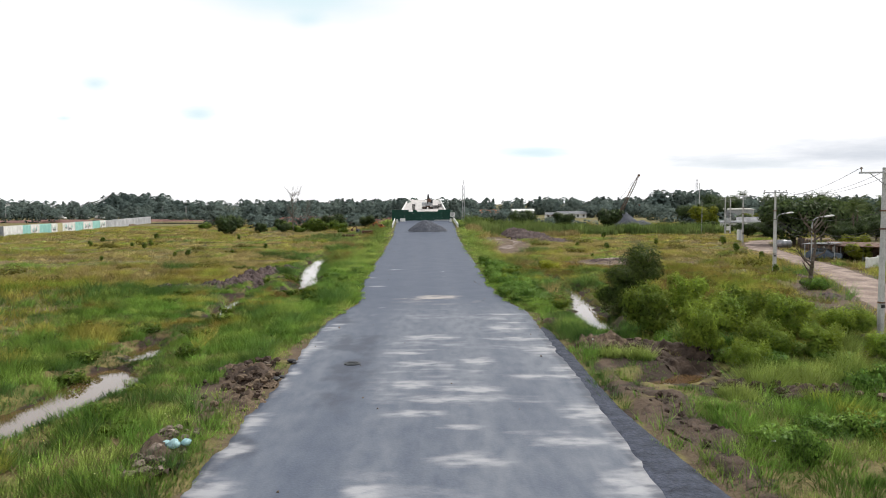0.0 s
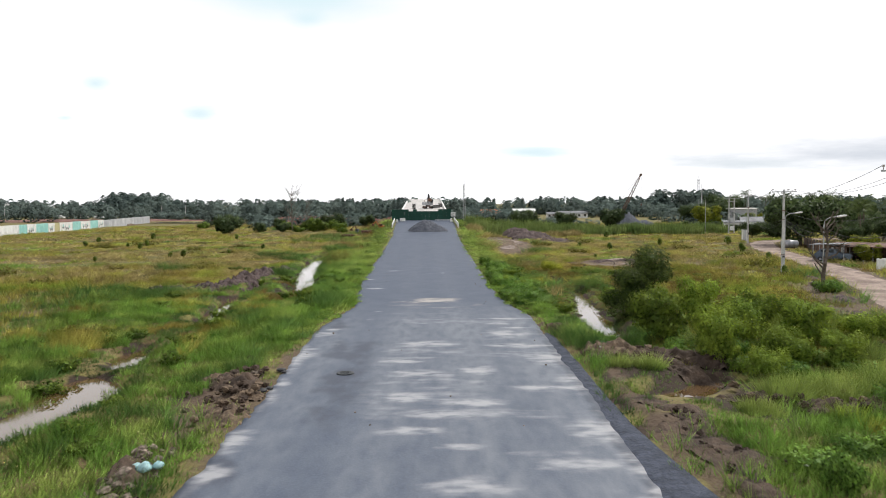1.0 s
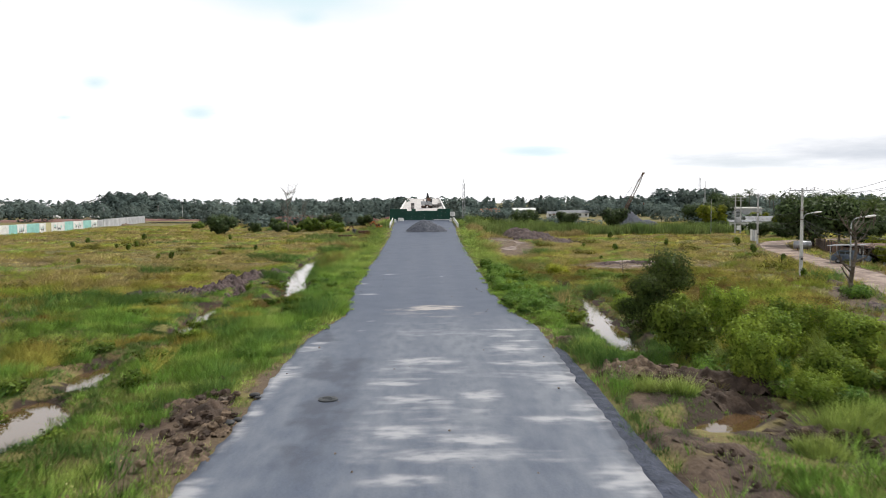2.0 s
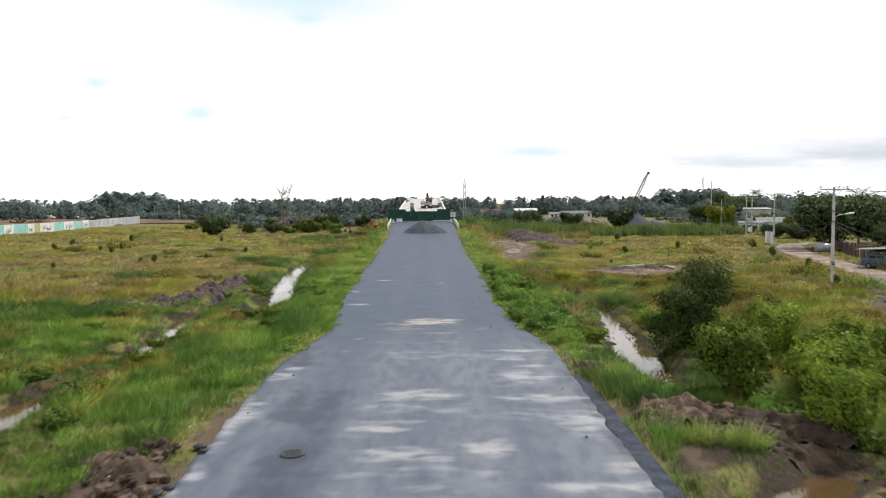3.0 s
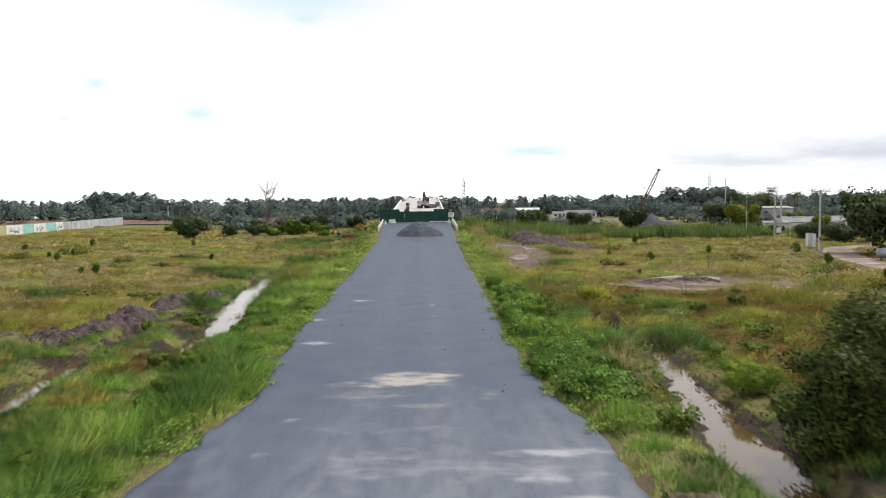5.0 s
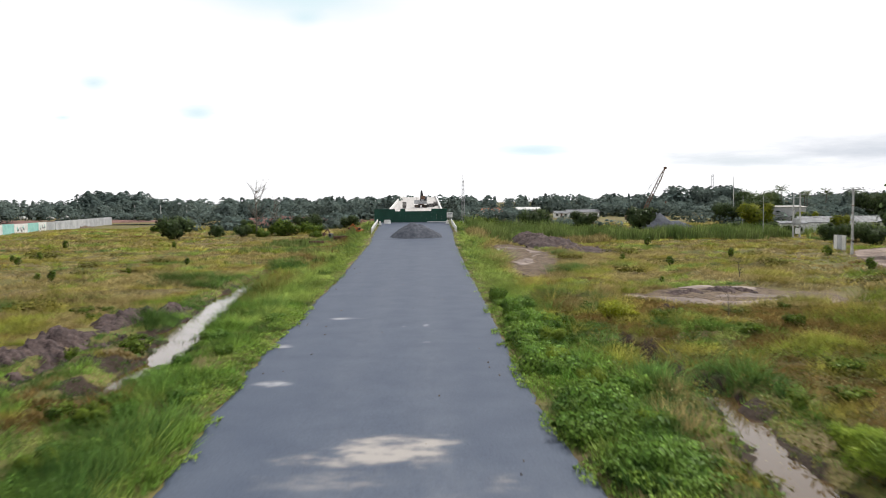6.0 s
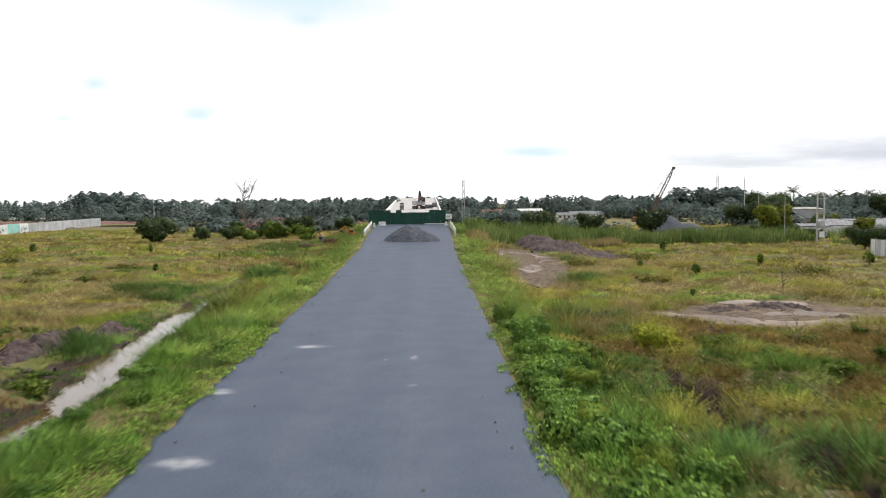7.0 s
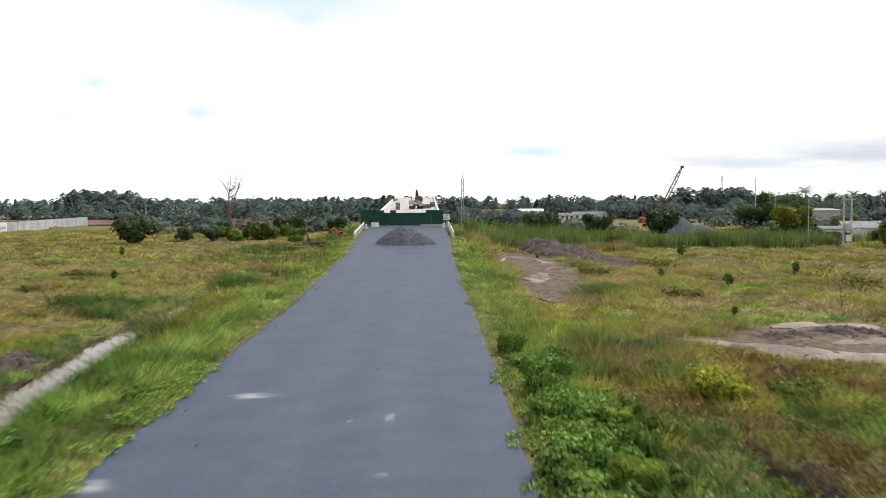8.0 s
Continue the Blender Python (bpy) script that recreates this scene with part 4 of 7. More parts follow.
def lushness(x, y):
    """Where fresh green grass grows: the banks and the ditch sides."""
    k = sstep(9.5, 5.0, bank_d(x, y) * np.where((x > 0) & (y > 52), 1.7, 1.0) + (fbm(x, y, 6, 91) - 0.5) * 7)
    for pts in (DITCH_A, DITCH_B, DITCH_C, DITCH_D, POOL_A, POOL_B):
        dist, wid = line_dist(x, y, pts)
        k = np.maximum(k, 0.85 * sstep(5.0, 1.5, dist + (fbm(x, y, 5, 92) - 0.5) * 5))
    k = np.maximum(k, 0.8 * sstep(0.62, 0.75, fbm(x, y, 9, 93)) + 0.2 * sstep(60, 40, y))
    k = np.maximum(k, (0.35 + 0.5 * sstep(0.35, 0.6, fbm(x, y, 7, 94))) * sstep(82, 58, y) * (x < 0))
    k = np.maximum(k, (0.15 + 0.5 * sstep(0.4, 0.6, fbm(x, y, 7, 96))) * sstep(62, 45, y) * (x > 0))
    k = np.maximum(k, sstep(13, 17, x) * sstep(26, 22, x) * sstep(36, 30, y))
    return np.clip(k, 0, 1)


def grow_grass():
    lush, field, straw, weed, brown, pale = ([[], []] for _ in range(6))
    for x0, x1, y0, y1, dens, count, spread, width, cell, tall, seed in (
            (-27, 27, 13, 62, 26, 9, 0.16, 0.028, 1.5, 1.05, 101), (-30, 30, 62, 106, 19, 8, 0.18, 0.036, 1.6, 1.0, 102), (-34, 40, 106, 150, 8, 7, 0.24, 0.06, 2.0, 0.8, 103),
            (-48, -27, 22, 106, 6, 8, 0.24, 0.045, 1.5, 1.1, 104), (27, 62, 30, 106, 6, 8, 0.24, 0.045, 1.5, 1.1, 105), (-90, -34, 70, 170, 2.2, 9, 0.4, 0.085, 2.6, 0.75, 106), (-95, 95, -60, 75, 0.35, 7, 0.5, 0.16, 2.6, 1.2, 110),
            (-34, 84, 150, 205, 3.0, 7, 0.35, 0.11, 2.4, 0.8, 107), (40, 80, 90, 150, 2.2, 7, 0.4, 0.12, 2.4, 0.85, 108), (-140, 150, 170, 300, 0.9, 7, 0.6, 0.26, 4.0, 0.9, 109)):
        x, y, r = scatter(x0, x1, y0, y1, dens, seed)
        if seed == 109:
            keep = (x < -34) | (y > 205) | (x > 84)
            x, y = x[keep], y[keep]
        if seed == 110:
            keep = ((np.abs(x) > 27) | (y < 13)) & ((np.abs(x) > 47) | (y < 28))
        else:
            keep = (y > 42 - 1.1 * (np.abs(x) - 20)) | (np.abs(x) < 24)
        x, y = x[keep], y[keep]
        b, z = bare(x, y)
        near, ox, oy, own = tussocks(x, y, cell, 3)
        mid, mx, my, own2 = tussocks(x + 3.1, y + 7.7, cell * 3.6, 9)
        d = bank_d(x, y)
        thin = 0.86 * clay_at(x, y) + np.where(x < 0, 0.3, 0.7) * mud_and_shade_at(x, y) + 0.62 * sstep(0.32, 0.0, near)
        keep = ~b & (r.uniform(0, 1, len(x)) > thin)
        x, y, z, near, ox, oy, own, own2, mid, d = (v[keep] for v in (x, y, z, near, ox, oy, own, own2, mid, d))
        k = lushness(x, y) > 0.2 + 0.6 * own
        wet = np.full(len(x), 9.0)
        for pts in (DITCH_A, DITCH_B, DITCH_C, DITCH_D, POOL_A, POOL_B):
            dist, wid = line_dist(x, y, pts)
            wet = np.minimum(wet, dist - wid)
        h = 0.88 * tall * (0.1 + (0.34 + 0.6 * own * own) * np.sqrt(near) + 0.75 * np.sqrt(mid) * own2 * own2) * (0.8 + 0.4 * own2) * (0.35 + 0.65 * sstep(0.0, 1.8, d)) * np.where(x < 0, 0.55 + 0.45 * sstep(0.0, 1.6, wet), 0.3 + 0.7 * sstep(0.1, 3.0, wet)) * (1 + 0.7 * sstep(88, 108, y) * sstep(10, 5, d) * sstep(0.8, 2.5, d))
        h = h * (1 - 0.7 * sstep(1.3, 0.6, np.hypot((x - 9.6) / 2.6, (y - 29.4) / 2.8)))
        dryness = fbm(x, y, 15, 97) + 0.24 * sstep(78, 120, y) + 0.3 * (own2 - 0.5) + 0.06 * (x > 0) - 0.3 * sstep(100, 68, y)
        onbank = (d < 6) & ((y > 92) | (x < 0))
        isw = np.where(onbank, own > 0.86, (own2 > 0.8 + 0.14 * sstep(70, 110, y)) & (own > 0.35) | (k & (own < 0.2)))
        isw = isw | ((x < 0) & (wet < 1.5) & (own < 0.55))
        isw = isw | ((x > 7.2) & (x < 12.0) & (y > 57) & (y < 86) & (own < 0.72))
        isd = ~k & ~isw & (dryness > 0.59 + 0.2 * ((x > 8) & (x < 30) & (y < 96))) & (own < 0.75)
        isb = ~k & ~isw & ~isd & ((own2 < 0.3) & (own < 0.55) | (x > 8) & (x < 30) & (y > 54) & (y < 97) & (own + 0.4 * own2 < 0.85))
        isb = isb | ((x < 0) & (y > 66) & (d > 4.6) & (d < 9.5) & ~isw & (own < 0.62))
        k = k & ~isb
        tone = np.clip(0.5 + 0.75 * (own * 7.3 % 1 - 0.5) + 0.5 * (own2 * 5.1 % 1 - 0.5) + 0.25 * (near - 0.3), 0, 1)
        isp = k & ~isw & (own < 0.35 + 0.55 * sstep(70, 110, y))
        for group, sel in ((weed, isw), (pale, isp), (lush, k & ~isw & ~isp), (straw, isd), (brown, isb), (field, ~k & ~isw & ~isd & ~isb)):
            group[0].append(blades(x[sel], y[sel], z[sel], h[sel], count, spread, width, 0.95 + 0.6 * (y0 > 60) + 0.7 * (y0 > 100 or dens < 3), r, ox[sel] / cell, oy[sel] / cell))
            group[1].append(np.repeat(tone[sel], count))
    blade_object("bank_grass", lush[0], M_LUSH, "fresh bright green grass on the road banks and ditch sides", "grass", lush[1])
    blade_object("pale_grass", pale[0], M_PALE, "pale yellow-green grass along the road banks", "grass", pale[1])
    blade_object("field_grass", field[0], M_GRASS, "olive and yellowish rough grass across the field", "grass", field[1])
    blade_object("dry_grass", straw[0], M_STRAW, "dry straw-coloured grass among the green field", "grass", straw[1])
    blade_object("weed_growth", weed[0], M_WEED, "deep green weed clumps in the grass", "weeds", weed[1])
    blade_object("sedge_growth", brown[0], M_BROWN, "brown sedge tussocks in the field", "sedge", brown[1])


grow_grass()


def grow_reeds():
    chunks, dry = [], []
    for x0, x1, y0, y1, dens, h, seed in ((8.8, 76, 183, 206, 2.2, 2.5, 111), (-30, -9.5, 140, 200, 0.8, 1.0, 112), (76, 120, 200, 235, 0.7, 2.3, 113), (9, 34, 206, 235, 0.8, 3.2, 114)):
        x, y, r = scatter(x0, x1, y0, y1, dens, seed)
        b, z = bare(x, y)
        keep = ~b & (fbm(x, y, 7, 115) > 0.36 + 0.25 * sstep(190, 183, y)) & ((x > 10.5) | (x < 0))
        x, y, z = x[keep], y[keep], z[keep]
        hh = h * (0.6 + 0.8 * fbm(x, y, 5, 116))
        chunks.append(blades(x, y, z, hh, 12, 0.5, 0.16, 0.35, r))
    blade_object("reed_bed", chunks, M_REED, "tall green reed bed behind the field", "reeds")
    for x0, x1, y0, y1, n, h, seed in ((9.2, 11.6, 172, 183, 45, 2.0, 121), (26, 36, 178, 186, 60, 1.5, 122), (9.4, 10.2, 63, 65, 4, 1.1, 123), (10, 11.4, 66, 70, 3, 0.8, 124), (-45, -42, 52, 54, 10, 1.6, 125)):
        r = np.random.default_rng(seed)
        x, y = r.uniform(x0, x1, n), r.uniform(y0, y1, n)
        dry.append(blades(x, y, ground_z(x, y), np.full(n, h), 40, 0.4, 0.045 if y0 < 100 else 0.12, 0.7, r))
    big = []
    r = np.random.default_rng(131)
    for cx, cy, rad, h in ((13.5, 31.0, 1.0, 1.4), (15.0, 32.2, 0.9, 1.1), (15.7, 31.4, 0.9, 1.2), (17.0, 31.8, 0.8, 1.1), (18.6, 33.2, 1.0, 1.2), (16.4, 37.4, 0.9, 1.5), (14.0, 41.6, 0.8, 1.5), (20.6, 37.8, 0.9, 1.4),
                           (19.2, 42.4, 0.9, 1.6), (12.9, 46.2, 0.7, 1.3), (23.6, 36.6, 1.0, 1.3), (24.6, 46.6, 1.0, 1.2), (9.6, 35.6, 0.7, 0.8), (11.6, 28.6, 0.8, 0.7), (8.4, 36.4, 0.7, 0.7), (21.0, 53.5, 1.0, 1.1)):
        n = int(170 * rad * rad)
        a, q = r.uniform(0, 6.283, n), rad * np.sqrt(r.uniform(0, 1, n))
        x, y = cx + np.cos(a) * q, cy + np.sin(a) * q
        big.append(blades(x, y, ground_z(x, y), h * np.sqrt(1.05 - (q / rad) ** 2), 9, 0.1, 0.028, 0.8, r, np.cos(a) * q / rad, np.sin(a) * q / rad))
    blade_object("tussock_grass", big, M_PALE, "tall arching yellow-green grass tussocks among the shrubs")
    blade_object("tall_dry_grass", dry, M_STRAW, "tall pale plumed grass tussocks")


grow_reeds()


# ---------------------------------------------------------------- leaves, shrubs and trees
def leaf_verts(centres, out, size, r, long=1.7):
    """Diamond leaves: four corners each, facing roughly outwards."""
    n = len(centres)
    nor = out * 0.55 + r.normal(0, 0.55, (n, 3)) + np.array([0, 0, 0.35])
    nor /= np.linalg.norm(nor, axis=1, keepdims=True) + 1e-9
    t = np.cross(nor, r.normal(0, 1, (n, 3)))
    t /= np.linalg.norm(t, axis=1, keepdims=True) + 1e-9
    b = np.cross(nor, t)
    s = (size * r.uniform(0.55, 1.35, n))[:, None]
    v = np.empty((n, 4, 3), np.float32)
    v[:, 0], v[:, 2] = centres - t * s * long / 2, centres + t * s * long / 2
    v[:, 1], v[:, 3] = centres + b * s / 2 - t * s * 0.2, centres - b * s / 2 - t * s * 0.2
    return v.reshape(-1, 3)


def crown_mesh(name, lobes, n, size, mat, seed, shell=0.5, floor=0.02):
    """A crown of many small leaves in the shells of overlapping lobes (x, y, z, rx, ry, rz)."""
    r = np.random.default_rng(seed)
    L = np.array(lobes, float)
    wgt = (L[:, 3] * L[:, 4] * L[:, 5]) ** 0.75
    k = r.choice(len(L), n, p=wgt / wgt.sum())
    d = r.normal(0, 1, (n, 3))
    d /= np.linalg.norm(d, axis=1, keepdims=True)
    rad = 1 - shell * r.uniform(0, 1, n) ** 1.6 + r.normal(0, 0.05, n)
    bump = 0.62 + 0.5 * vnoise(np.arctan2(d[:, 1], d[:, 0]) * 2.2 + k * 7, d[:, 2] * 2.6, 0.8, seed) + 0.32 * vnoise(np.arctan2(d[:, 1], d[:, 0]) * 2.2 + k * 3, d[:, 2] * 2.6, 0.27, seed + 5)
    p = L[k, :3] + d * L[k, 3:] * (rad * bump)[:, None]
    ok = p[:, 2] > floor
    v = leaf_verts(p[ok], d[ok] * 1.4, size, r)
    mid = np.array([L[:, 0].mean(), L[:, 1].mean(), L[:, 2].min() * 0.5])
    whole = p[ok] - mid
    whole /= np.linalg.norm(whole, axis=1, keepdims=True) + 1e-6
    me = mesh_np(name, v, np.arange(len(v)).reshape(-1, 4), mat)
    return set_outward(me, d[ok] * 0.75 + whole * 0.5 + r.normal(0, 0.3, (ok.sum(), 3)), 4)


def lobes_of(w, h, n, seed, base=0.0):
    """Random lobes that make up an uneven crown w wide and h high."""
    r = np.random.default_rng(seed)
    out = [(0, 0, base + h * 0.42, w * 0.27, w * 0.27, h * 0.38)]
    for i in range(n):
        a, q = 2 * math.pi * i / n * 1.9 + r.uniform(-0.5, 0.5), r.uniform(0.12, 0.42) * w
        s = r.uniform(0.09, 0.22) * w
        out.append((math.cos(a) * q, math.sin(a) * q, base + h * r.uniform(0.25, 0.8), s, s, s * r.uniform(0.7, 1.1)))
    return out


def plant(name, x, y, w, h, leaves, size, mat, seed, label, category="shrub", trunk=0.06, clear=0.0, lobes=7, stems=4, more=()):
    """A shrub or tree: tapered stem, limbs, crown of leaves. Origin at its foot."""
    top = empty(name, x, y, float(ground_z(x, y)) - 0.04)
    r = random.Random(seed)
    lb = lobes_of(w, h - clear, lobes, seed, clear) + list(more)
    bm = bmesh.new()
    fork = max(clear * 0.9, h * 0.22)
    if trunk:
        bm_rod(bm, (0, 0, -0.1), (0.03 * h, 0.02 * h, fork), trunk, trunk * 0.75)
        for i in range(stems):
            q = lb[1 + i % (len(lb) - 1)]
            mid = (q[0] * 0.5 + r.uniform(-0.1, 0.1), q[1] * 0.5, fork + (q[2] - fork) * 0.55)
            bm_rod(bm, (0.03 * h, 0.02 * h, fork * 0.95), mid, trunk * 0.6, trunk * 0.4, 6)
            bm_rod(bm, mid, (q[0], q[1], q[2]), trunk * 0.4, trunk * 0.12, 5)
        part("trunk", bm, M_BARK, top)
    else:
        bm.free()
    c = new("crown", crown_mesh("crown", lb, leaves, size, mat, seed))
    c.parent = top
    return tagged(top, label, category)


def again(ob, x, y, s=1.0, rz=0.0, label="", sz=None):
    m = pose(x, y, float(ground_z(x, y)) - 0.04, 0, 0, rz) @ Matrix.Diagonal((s, s, sz or s, 1))
    c = copy_thing(ob, m)
    return tagged(c, label)


big_bush = plant("bush", 13.5, 51.7, 4.7, 5.0, 27000, 0.075, M_BUSH, 201, "dense dark green bush leaning over a brown pool", trunk=0.12, lobes=15, stems=8,
                 more=((-1.2, -0.5, 0.8, 1.0, 1.0, 1.1), (-0.5, -0.8, 1.9, 1.3, 1.1, 1.3), (0.9, 0.2, 3.6, 1.3, 1.2, 1.1), (0.3, -0.6, 0.6, 1.3, 1.0, 0.9)))
vine_a = plant("vine_shrub", 12.2, 42.6, 3.4, 2.9, 8600, 0.086, M_VINE, 211, "bright yellow-green vine-covered shrub beside the pool", trunk=0.04, lobes=19)
vine_b = plant("vine_shrub", 15.4, 41.4, 4.0, 2.5, 9600, 0.086, M_VINE, 212, "sprawling yellow-green vine-covered shrub", trunk=0.04, lobes=23)
tagged(vine_a, group="shrubs beside the pool")
tagged(vine_b, group="shrubs beside the pool")
for n, (x, y, s, rz, sz) in enumerate(((18.4, 45.6, 0.95, 110, 1.0), (19.2, 40.2, 0.9, 20, 0.85), (16.2, 36.4, 0.7, 200, 0.75), (16.6, 48.6, 0.8, 80, 1.0),
                                       (22.4, 40.6, 0.75, 10, 0.7), (18.2, 35.4, 0.6, 250, 0.6), (17.4, 54.0, 0.6, 70, 0.6), (21.4, 46.0, 0.65, 33, 0.6), (13.6, 58.8, 0.5, 140, 0.5),
                                       (21.6, 35.8, 0.55, 120, 0.5), (14.3, 61.5, 0.45, 300, 0.4), (17.0, 58.8, 0.45, 220, 0.4), (25.0, 43.6, 0.5, 15, 0.45), (13.3, 36.8, 0.72, 60, 0.85), (14.4, 34.4, 0.5, 160, 0.5))):
    again(vine_a if n % 2 else vine_b, x, y, s, rz, "", sz)
for x, y, s, rz in ((16.5, 88.0, 0.3, 80), (7.3, 73.5, 0.45, 40), (7.9, 78.2, 0.45, 90), (8.8, 84.0, 0.38, 10), (7.7, 69.0, 0.45, 210), (8.6, 63.0, 0.4, 60), (-9.8, 60.5, 0.36, 0), (-10.6, 66.0, 0.36, 30)):
    again(vine_a, x, y, s, rz, "low yellow-green leafy shrub in the grass", s * 0.8)
bank_shrub = plant("low_shrub", 7.6, 66.0, 2.6, 1.0, 1900, 0.097, M_LUSHLEAF, 215, "low spreading green shrub on the road bank", trunk=0.02, lobes=14)
tagged(bank_shrub, group="low shrubs on the bank")
plant("low_shrub", 13.7, 88.4, 3.0, 0.95, 4200, 0.08, M_LEMON, 216, "low bright yellow-green shrub in the field", trunk=0.02, lobes=14)
rb = random.Random(31)
for i in range(44):
    y = rb.uniform(58, 98)
    x = float(edge_r(y)) + 0.9 + abs(rb.gauss(0, 1.6)) * (1.0 if y < 90 else 0.5)
    again(bank_shrub, x, y, rb.uniform(0.5, 1.05), rb.uniform(0, 360), "", rb.uniform(0.45, 0.95))
for i in range(22):
    y = rb.uniform(44, 100)
    x = float(edge_l(y)) - 1.2 - abs(rb.gauss(0, 2.0))
    again(bank_shrub, x, y, rb.uniform(0.4, 0.8), rb.uniform(0, 360), "", rb.uniform(0.35, 0.7))
for i in range(26):
    x, y = rb.uniform(8.5, 20), rb.uniform(20, 44)
    if not bare(np.array([x]), np.array([y]))[0][0]:
        again(bank_shrub, x, y, rb.uniform(0.4, 0.9), rb.uniform(0, 360), "", rb.uniform(0.4, 0.9))

weed_tuft = plant("low_shrub", -13.6, 40.5, 1.5, 0.75, 800, 0.07, M_LEAF, 218, "dark green leafy weed tuft by the ditch", trunk=0.015, lobes=9)
tagged(weed_tuft, group="weed tufts in the grass")
for i in range(80):
    if i < 46:
        y = rb.uniform(24, 100)
        x = rb.choice((-13.6, -19.6, -22.5)) + rb.gauss(0, 1.3)
    else:
        x, y = rb.uniform(8.5, 27), rb.uniform(20, 96)
    if not bare(np.array([x]), np.array([y]))[0][0]:
        again(weed_tuft, x, y, rb.uniform(0.6, 1.3), rb.uniform(0, 360), "", rb.uniform(0.6, 1.2))

sapling = plant("sapling", -38, 120, 1.2, 1.6, 340, 0.13, M_LEAF, 221, "small dark green sapling in the field", "sapling", 0.03, 0.2, 4, 3)
tagged(sapling, group="field saplings")
for n, (x, y, s) in enumerate(((-41, 123, 0.8), (-52, 140, 1.0), (-58, 150, 0.9), (-55, 152, 1.1), (-66, 150, 1.0), (-33, 128, 0.7), (-48, 112, 0.7), (-30, 140, 0.9), (-72, 170, 1.2), (-62, 175, 1.2),
                               (-44, 178, 1.1), (30, 128, 1.0), (27, 138, 0.8), (42, 140, 1.1), (24, 112, 0.6), (38, 165, 1.2),
                               (38, 83, 0.8), (44, 100, 1.0), (48, 118, 1.2), (53, 136, 1.3))):
    again(sapling, x, y, s, n * 47)

shrub = plant("shrub", -55.6, 214, 8.0, 6.2, 3600, 0.34, M_DARKLEAF, 231, "dark green rounded shrub at the field edge", trunk=0.12, lobes=9)
tagged(shrub, group="shrubs at the field edge")
shrub_b = plant("shrub", -33, 226, 8.5, 3.6, 3000, 0.34, M_LEAF, 232, "wide green shrub at the field edge", trunk=0.1, lobes=9)
tagged(shrub_b, group="shrubs at the field edge")
for n, (x, y, s) in enumerate(((-43, 236, 0.75), (-48, 222, 0.55), (64, 199, 0.4), (68, 203, 0.5), (72, 200, 0.45), (76, 204, 0.5), (70, 210, 0.55), (80, 201, 0.42), (60, 206, 0.4), (88, 202, 0.4), (-27, 230, 0.8), (-30, 246, 0.9), (-38, 250, 0.8), (-50, 262, 0.6), (-76, 262, 0.6), (-20, 262, 0.8),
                               (20, 232, 0.9), (30, 240, 1.0), (16, 250, 0.9), (42, 236, 0.9), (86, 232, 0.9), (94, 226, 0.8), (-36, 216, 0.45), (-41, 218, 0.5), (-24, 218, 0.4))):
    again(shrub if n % 2 else shrub_b, x, y, s, n * 61)
tree_round = plant("tree", 53.9, 225.4, 8.2, 6.3, 5200, 0.34, M_DARKLEAF, 241, "round leafy tree beside a gravel stockpile", "tree", 0.2, 0.4, 10)
acacia = plant("tree", 79, 219, 9.0, 7.2, 3600, 0.36, M_YELLEAF, 242, "yellow-green feathery tree near sheds", "tree", 0.16, 1.6, 9)
mango = plant("tree", 63.6, 131.5, 13.5, 8.2, 6800, 0.38, M_DARKLEAF, 243, "large dark spreading tree beside the dirt road", "tree", 0.35, 1.2, 14)
tagged(mango, group="trees along the dirt road")
for x, y, s, rz in ((96, 166, 0.7, 80), (74.5, 136, 0.4, 30), (81, 144, 0.45, 160), (88, 148, 0.45, 250), (94, 153, 0.5, 10), (72, 158, 0.42, 90), (80, 162, 0.4, 120), (71, 168, 0.4, 200), (77, 172, 0.38, 300), (104, 166, 0.75, 200), (108, 196, 0.7, 20), (116, 215, 0.85, 100), (100, 186, 0.62, 60), (130, 230, 0.9, 30), (93, 268, 0.75, 130), (123.5, 316, 1.25, 45), (158, 300, 1.1, 70),
                    (97, 262, 0.85, 220), (103, 272, 0.8, 10), (140, 262, 1.0, 90), (150, 235, 1.0, 0)):
    again(mango, x, y, s, rz)
for x, y, s, rz in ((58, 103, 0.55, 40), (70, 106, 0.6, 120), (54.5, 96, 0.4, 0), (93, 206, 0.6, 60), (100, 236, 0.7, 10)):
    again(acacia, x, y, s, rz, "yellow-green leafy tree by the houses")


